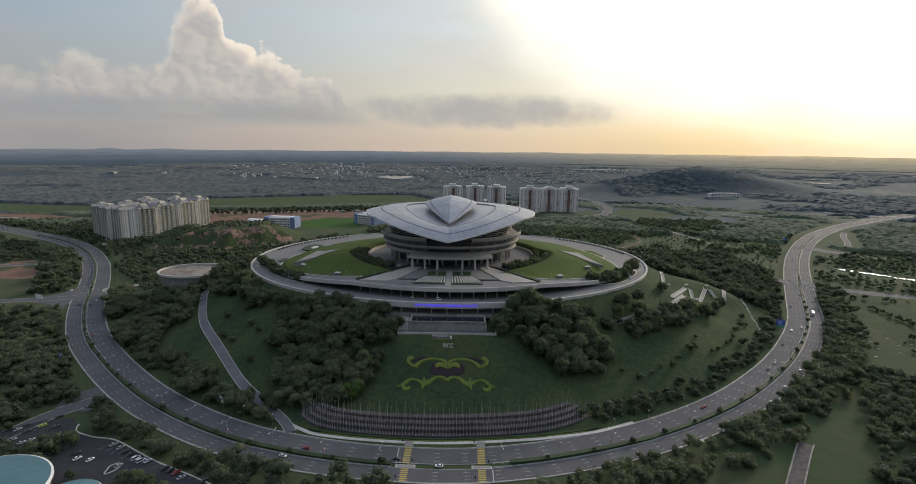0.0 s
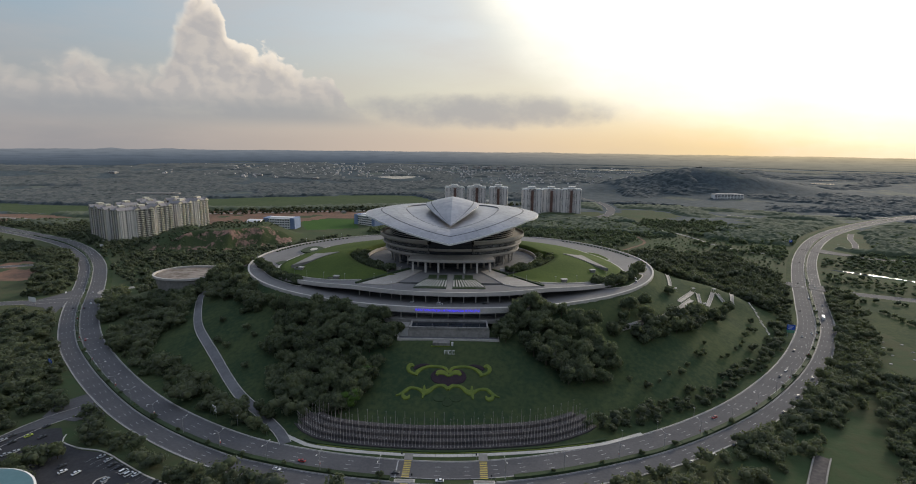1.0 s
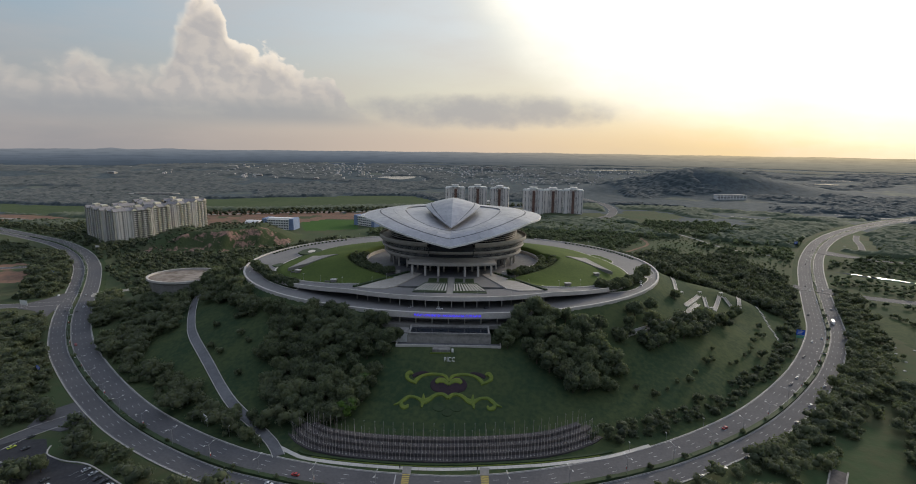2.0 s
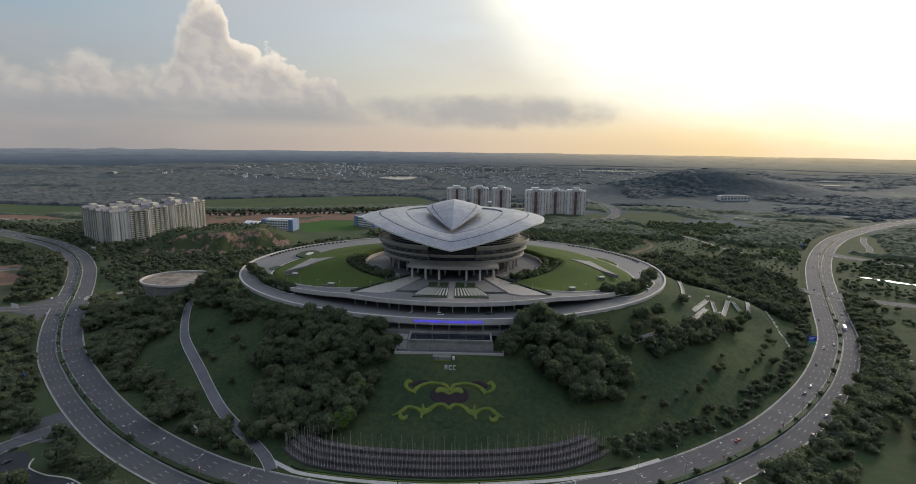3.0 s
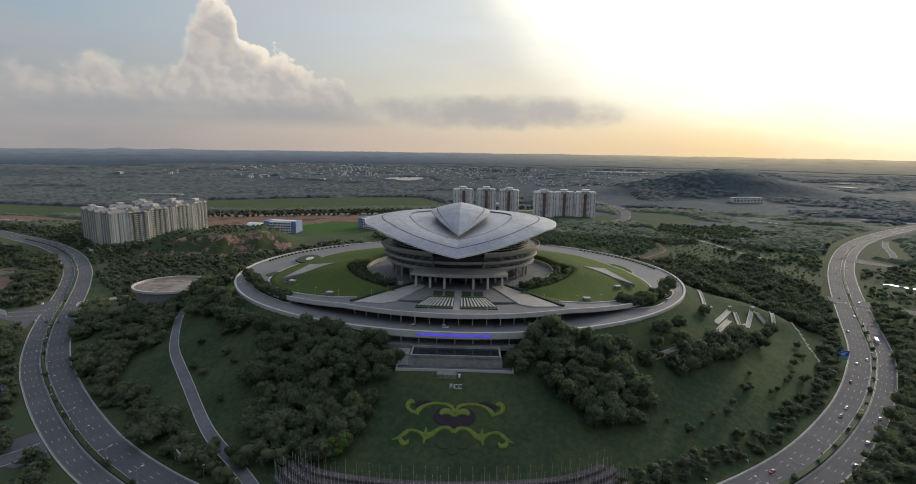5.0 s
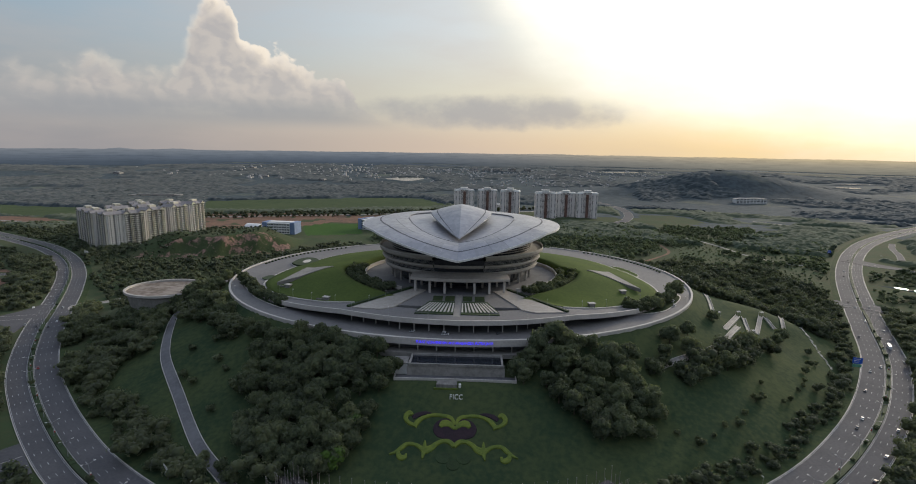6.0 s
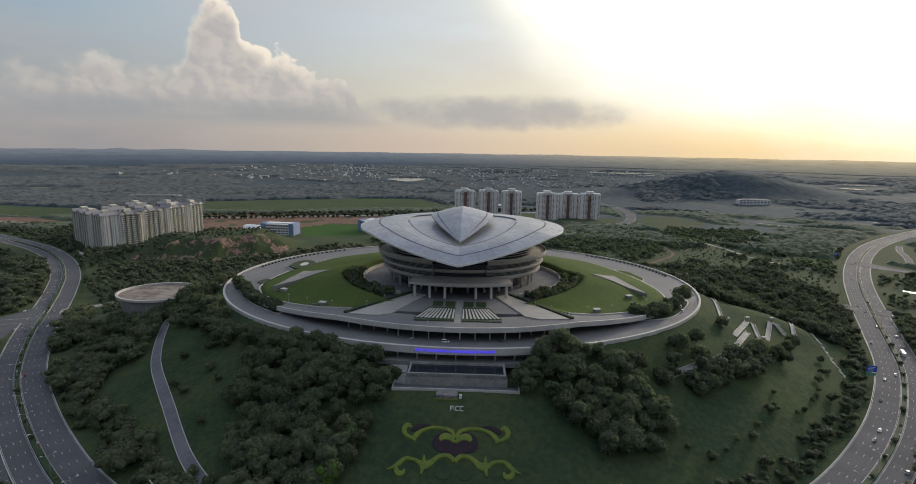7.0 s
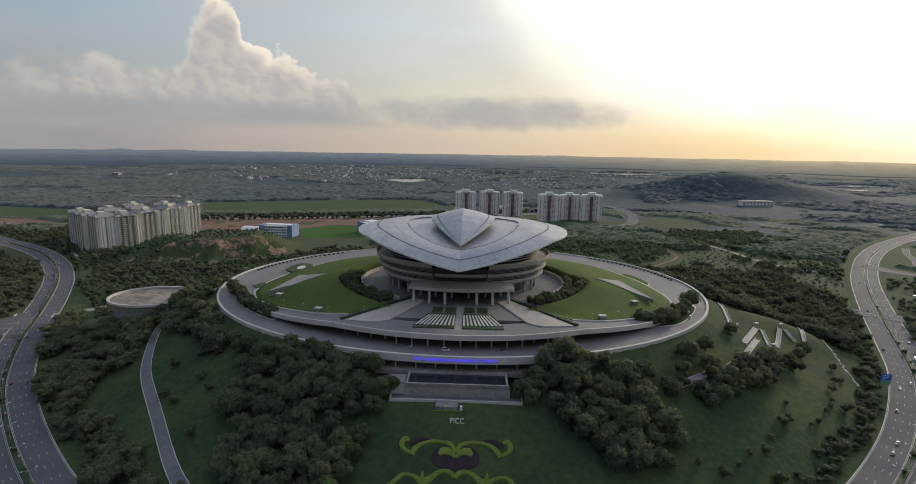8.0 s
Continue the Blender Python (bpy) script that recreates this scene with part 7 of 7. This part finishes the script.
def make_car(name, label, paint, van=False):
    t = thing(name, label, "van" if van else "car")
    L, w = (4.9, 0.95) if van else (4.4, 0.88)
    bm = bmesh.new()
    car_body(bm, [(-L / 2, w * 0.9, 0.45, 0.75, 0.86, w * 0.8), (-L * 0.47, w, 0.3, 0.85, 0.98, w * 0.86), (-L * 0.2, w, 0.28, 0.9, 1.0, w * 0.88), (L * 0.2, w, 0.28, 0.9, 1.0, w * 0.88), (L * 0.46, w * 0.97, 0.3, 0.8, 0.9, w * 0.84), (L / 2, w * 0.85, 0.42, 0.65, 0.75, w * 0.74)])
    part("body", bm, paint, t)
    bm = bmesh.new()
    if van:
        car_body(bm, [(-L * 0.47, w * 0.88, 0.9, 1.4, 1.85, w * 0.74), (-L * 0.44, w * 0.9, 0.9, 1.4, 1.95, w * 0.8), (L * 0.12, w * 0.9, 0.9, 1.4, 1.95, w * 0.8), (L * 0.3, w * 0.86, 0.9, 1.05, 1.15, w * 0.78)])
    else:
        car_body(bm, [(-L * 0.40, w * 0.86, 0.9, 1.0, 1.06, w * 0.76), (-L * 0.24, w * 0.86, 0.9, 1.15, 1.42, w * 0.7), (L * 0.06, w * 0.86, 0.9, 1.15, 1.45, w * 0.7), (L * 0.24, w * 0.86, 0.9, 0.98, 1.03, w * 0.78)])
    part("glasshouse", bm, "pane", t)
    bm = bmesh.new()
    z0, z1 = (1.93, 2.0) if van else (1.40, 1.48)
    box(bm, -L * (0.44 if van else 0.23), L * (0.11 if van else 0.05), -w * 0.76, w * 0.76, z0, z1, bevel=0.03)
    part("roof", bm, paint, t)
    tyre = None
    for x in (-L * 0.31, L * 0.31):
        for y in (-w + 0.08, w - 0.08):
            m = pose(x, y, 0.31)
            if tyre is None:
                bm = bmesh.new()
                tube(bm, (0, -0.1, 0), (0, 0.1, 0), 0.31, sides=12)
                tyre = part("wheel", bm, "dark", t)
                tyre.matrix_basis = m
            else:
                shared("wheel", tyre, m, t)
    for x, mat in ((L / 2 - 0.03, "white"), (-L / 2 + 0.03, "tail")):
        for y in (-w * 0.62, w * 0.62):
            bm = bmesh.new()
            box(bm, x - 0.05, x + 0.05, y - 0.16, y + 0.16, 0.62, 0.74)
            part("headlight" if x > 0 else "tail_light", bm, mat, t)
    return t


def build_traffic():
    kinds = [make_car("car", "white saloon car on the asphalt road", "car_white"), make_car("car", "silver saloon car on the asphalt road", "car_silver"), make_car("car", "dark saloon car on the asphalt road", "car_dark"), make_car("car", "red saloon car on the asphalt road", "car_red"), make_car("van", "white van on the asphalt", "car_white", True), make_car("car", "yellow-green taxi on the asphalt", "car_lime")]
    used = set()

    def put(k, x, y, z, heading, label=""):
        m = pose(x, y, z, 0, 0, heading)
        if k in used:
            c = copy_thing(kinds[k], m)
        else:
            used.add(k)
            c = kinds[k]
            c.matrix_basis = m
        return tagged(c, label, group="cars" if k != 4 else "vans")

    W, S, D, R, V, Y = range(6)
    road = [(-100, 263, W), (-89, 271, R), (-36, 262, D), (-12, 256, W), (127, 277, S), (143, 284, S), (161, 295, D), (214, 335, D), (238, 359, S), (268, 389, S), (164, 327, R), (244, 391, D), (256, 403, S), (288, 445, D), (318, 481, S), (333, 490, S), (366, 561, D), (361, 501, W), (404, 581, S), (418, 596, S), (407, 610, W), (432, 660, S), (448, 661, W), (452, 647, S), (439, 681, D), (524, 814, D), (547, 847, S), (609, 928, D), (-336, 443, R), (-402, 532, D), (-406, 547, W), (-434, 589, S), (-464, 587, W), (-579, 756, D), (-663, 843, S), (-427, 535, S), (-414, 532, D)]
    for x, y, k in road:
        h, side = road_at(x, y)
        put(k, x, y, 0.0, h if side < 0 else h + 180)
    park = [(-212, 257, W), (-204, 256, W), (-201, 271, S), (-195, 268, S), (-190, 264, D), (-185, 262, D), (-180, 258, V), (-176, 256, V), (-172, 256, W), (-185, 251, S), (-159, 250, D), (-155, 248, D), (-151, 246, R), (-146, 242, S), (-133, 240, D), (-258, 290, Y), (-262, 283, D), (-269, 285, S), (-261, 264, W), (-255, 271, S), (-252, 274, S), (-263, 274, S), (-249, 289, D), (-268, 290, D), (-216, 262, D), (-256, 301, D)]
    names = {W: "white car parked in the car park", S: "silver car parked in the car park", D: "dark car parked in the car park", R: "red car parked in the car park", V: "white van parked in the car park", Y: "yellow-green taxi parked beside trees"}
    for i, (x, y, k) in enumerate(park):
        put(k, x, y, ground_z(x, y) + 0.16, 62 + 5 * math.sin(i * 2.3), names[k])
    for p, k, lab in ((ell(0.955, 59), V, "white van on the hilltop ring road"), (ell(0.935, 63), V, "white van on the hilltop ring road"), (ell(0.935, -2.5), V, "white van under the entrance deck"), (ell(0.95, -73), D, "dark car on the hilltop ring road"), (ell(0.925, -9), S, "silver car under the entrance deck"), (ell(0.92, 8), D, "dark car under the entrance deck")):
        put(k, p.x, p.y, LOW, math.degrees(math.atan2(p.x - CX, -(p.y - CY))) * 0.9 if k == V else 40, lab)
    b = thing("bus", "white bus on the asphalt road", "bus", pose(374, 535, 0, 0, 0, road_at(374, 535)[0]))
    bm = bmesh.new()
    box(bm, -5.5, 5.5, -1.25, 1.25, 0.5, 3.2, bevel=0.15)
    part("body", bm, "car_white", b)
    bm = bmesh.new()
    box(bm, -5.2, 5.55, -1.28, 1.28, 1.6, 2.5, bevel=0.04)
    part("glazing", bm, "pane", b)
    for x in (-3.6, 3.4):
        bm = bmesh.new()
        tube(bm, (x, -1.26, 0.5), (x, 1.26, 0.5), 0.5, sides=12)
        part("wheel", bm, "dark", b)


def build_lamps():
    lamp = None
    nn = normals(MAIN)
    n = 0
    for i in range(0, len(MAIN), 6):
        p = MAIN[i]
        if math.hypot(p.x, p.y) > 1150 or math.hypot(p.x + 9, p.y - 256) < 18:
            continue
        h = math.degrees(math.atan2(nn[i].y, nn[i].x))
        if lamp is None:
            lamp = thing("street_lamp", "tall twin-arm steel street lamp on the median", "street lamp", group="street lamps of the main road")
            bm = bmesh.new()
            tube(bm, (0, 0, 0.1), (0, 0, 10.5), 0.16, 0.09, 8)
            part("post", bm, "steel", lamp)
            for s in (-1, 1):
                bm = bmesh.new()
                tube(bm, (0, 0, 10.3), (s * 2.6, 0, 11.2), 0.08, 0.06, 6)
                part("arm", bm, "steel", lamp)
                bm = bmesh.new()
                box(bm, s * 3.0 - 0.55, s * 3.0 + 0.55, -0.2, 0.2, 11.12, 11.36, bevel=0.05)
                part("lamp_head", bm, "white", lamp)
            bm = bmesh.new()
            tube(bm, (0, 0, 0), (0, 0, 0.7), 0.26, sides=8)
            part("base", bm, "concrete", lamp)
            lamp.matrix_basis = pose(p.x, p.y, 0.2, 0, 0, h)
        else:
            c = copy_thing(lamp, pose(p.x, p.y, 0.2, 0, 0, h))
            if n % 2 and math.hypot(p.x, p.y) < 620:
                for z0, z1, paint in ((3.6, 4.6, "car_red"), (4.6, 5.6, "white")):
                    bm = bmesh.new()
                    box(bm, 0.16, 0.86, -0.04, 0.04, z0, z1)
                    part("banner", bm, paint, c, "red banner on a post" if paint == "car_red" else "white head of a banner")
        n += 1
    # smaller lamps round the hilltop and along the footpath
    low = thing("lamp_post", "slender pale lamp post beside the ring road", "street lamp", group="lamp posts of the hilltop")
    bm = bmesh.new()
    tube(bm, (0, 0, 0), (0, 0, 7.0), 0.1, 0.06, 6)
    part("post", bm, "steel", low)
    bm = bmesh.new()
    box(bm, -0.2, 1.0, -0.14, 0.14, 6.9, 7.08, bevel=0.03)
    part("lamp_head", bm, "white", low)
    spots = [(ell(0.985, p), LOW) for p in list(range(62, 150, 8)) + list(range(-150, -60, 8))]
    spots += [(ell(0.845, s * p), deck_z(p) + 0.4) for p in (30, 38, 46, 54) for s in (-1, 1)]
    spots += [(ell(0.915, s * p), DECK) for p in (6, 14, 22) for s in (-1, 1)]
    spots += [(Vector((AX + s * x, y, 0)), DECK) for x, y in ((66, 447), (56, 461), (46, 475)) for s in (-1, 1)]
    spots += [(Vector((x, y, 0)), 0.2) for x, y in ((-140, 306), (-118, 296), (-165, 322), (95, 297), (120, 308), (-190, 342), (150, 326))]
    for i, (p, z) in enumerate(spots):
        m = pose(p.x, p.y, z, 0, 0, math.degrees(math.atan2(CY - p.y, CX - p.x)))
        if i == 0:
            low.matrix_basis = m
        else:
            copy_thing(low, m)


def build_median_planting():
    """Clipped hedges in lengths, with small round trees between them."""
    nn = normals(MAIN)
    hed = 0
    for a, b in MEDIAN_RUNS:
        for i in range(a + 2, b - 4, 5):
            p = MAIN[i]
            if math.hypot(p.x, p.y) > 1250:
                continue
            line = [q + Vector((0, 0, 0)) for q in MAIN[i:i + 6]]
            t = thing("median_hedge", "clipped dark hedge on the road median", "hedge", group="hedges of the road median")
            ribbon("hedge_body", line, -1.4, 1.4, 0.1, 1.5 + 0.25 * math.sin(i), "hedge", t)
            if math.hypot(p.x, p.y) < 700:
                c = MAIN[i + 4]
                plant(BUSH_KINDS[(i // 5) % 2], c.x, c.y, "small round tree on the road median", 0.42 + 0.2 * (i % 3) / 2, z=0.6, group="small trees of the road median")


def build_crossings():
    for xs in ((-32.5, -28.5), (9.3, 13.5)):
        t = thing("crossing", "yellow striped pedestrian crossing over the carriageway", "crossing", kind="structure")
        for y0, y1 in ((243.5, 253.5), (259.0, 273.5)):
            y = y0
            while y < y1:
                mesh_object("stripe", [(xs[0], y, 0.014), (xs[1], y, 0.014), (xs[1], y + 0.85, 0.014), (xs[0], y + 0.85, 0.014)], [(0, 1, 2, 3)], "yellow_line", t)
                y += 1.6
        u = thing("crossing_ramp", "pale paved ramp from footpath to crossing", "pavement", kind="structure")
        bm = bmesh.new()
        box(bm, xs[0] - 0.4, xs[1] + 0.4, 274.2, 281, -0.3, 0.24)
        part("slab", bm, "paving", u)
        for y in (256.0,):
            s = thing("refuge", "kerbed paved island at the crossing", "traffic island", kind="structure")
            bm = bmesh.new()
            box(bm, xs[0] - 3.5, xs[1] + 3.5, y - 1.3, y + 1.3, -0.3, 0.18, bevel=0.1)
            part("kerb", bm, "concrete", s)
            bm = bmesh.new()
            box(bm, xs[0] - 2.8, xs[1] + 2.8, y - 0.8, y + 0.8, 0.0, 0.22)
            part("marking", bm, "paving", s)
    for k, x in enumerate((-34, -26.5, 7.5, 15)):
        for y in ((241.8, 275.0) if k % 2 == 0 else (255.8,)):
            t = thing("traffic_light", "black traffic light on a steel post", "traffic light", pose(x, y, 0.1), "traffic lights at the gate")
            bm = bmesh.new()
            tube(bm, (0, 0, 0), (0, 0, 3.2), 0.09, sides=8)
            part("post", bm, "steel", t)
            bm = bmesh.new()
            box(bm, -0.35, 0.35, -0.25, 0.25, 3.1, 4.6, bevel=0.05)
            part("lamp_case", bm, "dark", t)
    # stop lines and arrows
    vs, fs = [], []
    for x0, x1, y0, y1 in ((-36.2, -35.6, 258.5, 273.5), (17.0, 17.6, 244, 254)):
        o = len(vs)
        vs += [(x0, y0, 0.013), (x1, y0, 0.013), (x1, y1, 0.013), (x0, y1, 0.013)]
        fs.append((o, o + 1, o + 2, o + 3))
    tagged(mesh_object("stop_line", vs, fs, "line"), "white painted stop lines at the gate crossing", "road marking", kind="structure")


def sign_board(name, label, x, y, rot, w, h, lift, face="sign_blue", posts=2, bars=True):
    t = thing(name, label, "sign", pose(x, y, ground_z(x, y), 0, 0, rot))
    for i in range(posts):
        px = 0 if posts == 1 else (-1 + 2 * i) * w * 0.35
        bm = bmesh.new()
        tube(bm, (px, 0.12, -0.5), (px, 0.12, lift + h), 0.14, sides=8)
        part("post", bm, "steel", t)
    bm = bmesh.new()
    box(bm, -w / 2, w / 2, -0.08, 0.06, lift, lift + h, bevel=0.03)
    part("board", bm, face, t)
    if bars:
        for k in range(3):
            bm = bmesh.new()
            box(bm, -w * 0.36, w * (0.1 + 0.1 * k), -0.11, -0.08, lift + h * (0.2 + 0.25 * k), lift + h * (0.28 + 0.25 * k))
            part("text_bar", bm, "white" if face != "white" else "dark", t)


def build_roadside():
    sign_board("direction_sign", "blue direction sign with a green panel beside the road", 306, 480, -15, 6.8, 5.0, 7.0)
    sign_board("notice_panel", "pale green panel below the blue direction sign", 306, 480, -15, 6.4, 2.4, 4.2, face="sign_green", bars=False)
    sign_board("direction_sign", "blue direction sign among roadside trees", -316, 380, -35, 7.5, 3.0, 6.0)
    sign_board("direction_sign", "blue direction sign at the far bend", -535, 668, -30, 7.0, 3.6, 5.0)
    sign_board("direction_sign", "blue direction sign before the far junction", 600, 962, 20, 7.5, 4.5, 6.0)
    sign_board("direction_sign", "white direction sign on a steel frame", -160, 318, -40, 5.5, 4.0, 3.0, face="white")
    sign_board("billboard", "pale billboard frame beside a side road", -462, 538, -20, 12, 5, 4.5, face="white", bars=False)
    sign_board("billboard", "pale notice board below the apartment estate", -600, 842, -20, 9, 6, 2.0, face="white", bars=False)
    # zigzag ramp on the east slope
    z = thing("zigzag_ramp", "pale concrete zigzag ramp with parapets on the slope", "ramp", kind="structure")
    runs = [[(223, 574), (214, 544), (203, 510)], [(202, 485), (232, 526)], [(237, 526), (228, 497)], [(237, 502), (258, 537)], [(262, 537), (263, 522)], [(271, 521), (287, 556)], [(221, 502), (197, 470), (185, 455), (166, 438), (142, 421), (118, 404)]]
    for r in runs:
        line = spline(r, 3.0)
        ribbon("walk", line, -1.6, 1.6, -1.5, 0.3, "basin", z, lift=ground_z)
        for s in (-1, 1):
            a, b = sorted((s * 1.5, s * 1.8))
            ribbon("parapet", line, a, b, -1.5, 1.2, "concrete", z, lift=ground_z)
    for x, y in ((234, 530), (232, 499), (208, 512), (260, 540)):
        p = thing("shelter", "small pale curved shelter at a bend of the ramp", "shelter", pose(x, y, ground_z(x, y), 0, 0, 20), "shelters on the zigzag ramp")
        vs = [(u, 1.5 * math.sin(radians(a)), 2.4 + 0.8 * math.cos(radians(a)) + d) for d in (0, 0.15) for u in (-1.8, 1.8) for a in range(-70, 71, 20)]
        fs = [(i, i + 1, 8 + i + 1, 8 + i) for i in range(7)] + [(16 + i, 24 + i, 24 + i + 1, 16 + i + 1) for i in range(7)]
        mesh_object("canopy", vs, fs, "concrete", p)
        for u in (-1.5, 1.5):
            for v in (-1.2, 1.2):
                bm = bmesh.new()
                tube(bm, (u, v, -0.5), (u, v, 2.8), 0.1, sides=6)
                part("post", bm, "steel", p)
    g = random.Random(3)
    rocks = spline([(318, 580), (305, 552), (298, 528), (291, 499), (287, 480)], 2.2)
    st = thing("rock_drain", "line of pale stones in a drain on the slope", "drain")
    for q in rocks:
        bm = bmesh.new()
        bmesh.ops.create_icosphere(bm, subdivisions=1, radius=g.uniform(0.6, 1.3), matrix=Matrix.Translation((q.x + g.uniform(-1, 1), q.y, ground_z(q.x, q.y))) @ Matrix.Diagonal((1, 1.5, 0.5, 1)))
        for v in bm.verts:
            v.co += Vector((g.uniform(-0.2, 0.2), g.uniform(-0.2, 0.2), g.uniform(-0.1, 0.1)))
        part("stone", bm, "concrete", st)
    for x, y in ((374, 456), (397, 464), (407, 450), (352, 420), (379, 429), (368, 438), (392, 446), (402, 438), (385, 470), (360, 446), (420, 456)):
        bm = bmesh.new()
        bmesh.ops.create_icosphere(bm, subdivisions=1, radius=1.0, matrix=Matrix.Translation((x, y, ground_z(x, y) + 0.2)) @ Matrix.Diagonal((g.uniform(0.8, 1.8), g.uniform(0.8, 1.4), 0.5, 1)))
        ob = part("boulder", bm, "concrete", None)
        tagged(ob, "pale boulder lying on the open field", "boulder", "boulders on the field")


def build_field():
    """A concrete storm drain and rows of small shrubs on the open ground outside the road."""
    t = thing("storm_drain", "open concrete storm drain with stained banks", "drain", kind="structure")
    line = spline([(206, 285), (197, 274), (176, 247), (160, 226)], 4.0)
    ribbon("channel_bed", line, -3.4, 3.4, -0.9, 0.06, "tier", t)
    for a, b in ((-4.2, -3.4), (3.4, 4.2)):
        ribbon("channel_wall", line, a, b, -1.0, 0.9, "old_concrete", t)
    random.seed(33)
    spots = [(452 + random.uniform(-3, 3), 560 - 4.5 * i) for i in range(14)] + [(418, 462), (426, 458), (434, 466), (402, 452), (446, 480), (470, 500), (480, 488), (492, 512), (392, 430), (410, 420), (430, 428), (448, 440), (500, 540), (380, 470), (376, 484), (372, 446), (384, 520), (398, 540), (410, 556)]
    for x, y in spots:
        plant(random.choice(BUSH_KINDS), x, y, "small dark bush on the open field", random.uniform(0.5, 1.0), group="bushes on the open field")


def build_car_park():
    t = thing("car_park", "dark asphalt car park with kerbed islands", "car park", kind="structure")
    q = [(-300, 262), (-262, 298), (-246, 300), (-232, 284), (-220, 278), (-204, 275.5), (-184, 264.5), (-168, 255.5), (-142, 243.5), (-128, 236), (-140, 215), (-200, 210), (-300, 215)]
    n = len(q)
    vs = [(x, y, 0.14) for x, y in q] + [(x, y, -0.6) for x, y in q]
    mesh_object("surface", vs, [tuple(range(n))] + [(i, n + i, n + (i + 1) % n, (i + 1) % n) for i in range(n)], "tarmac", t)
    line = [Vector((x, y, 0)) for x, y in ((-238, 293), (-234, 285), (-220, 279), (-204, 276), (-184, 265), (-168, 256), (-142, 244), (-128, 237))]
    ribbon("kerb", spline(line, 3.0), 0, 0.7, -0.3, 0.4, "concrete", t)
    for i in range(16):
        a = -207 + i * 4.6
        y = 266 - i * 1.75
        mesh_object("bay_line", [(a, y, 0.153), (a + 0.15, y, 0.153), (a + 2.5, y + 4.6, 0.153), (a + 2.35, y + 4.6, 0.153)], [(0, 1, 2, 3)], "line", t)
    isl = spline([(-190, 251), (-187, 254), (-184, 250), (-188, 244), (-190, 251)], 1.5)
    ribbon("island_kerb", isl, -0.3, 0.3, 0.1, 0.45, "concrete", t)
    # pavilion with overlapping round teal roofs
    p = thing("pavilion", "round pavilion with pale-edged teal metal roofs", "building")
    for x, y, r, zt in ((-232, 214, 33, 9.5), (-188, 218, 14.5, 6.0)):
        k = 48
        prof = [(r * 0.94, 0.0), (r * 0.94, zt - 1.2), (r, zt - 1.2), (r, zt - 0.4), (r * 0.97, zt), (r * 0.6, zt + 1.3), (r * 0.25, zt + 1.9), (0.05, zt + 2.0)]
        for name, a, b, mat in (("wall", 0, 2, "concrete"), ("eaves", 1, 5, "white"), ("roof", 4, 8, "teal")):
            pr = prof[a:b]
            vs = [(x + u * math.cos(6.2832 * i / k), y + u * math.sin(6.2832 * i / k), v) for u, v in pr for i in range(k)]
            fs = [(j * k + i, j * k + (i + 1) % k, (j + 1) * k + (i + 1) % k, (j + 1) * k + i) for j in range(len(pr) - 1) for i in range(k)]
            mesh_object(name, vs, fs, mat, p)


build_traffic()
build_lamps()
random.seed(21)
build_median_planting()
build_crossings()
build_roadside()
build_field()
build_car_park()
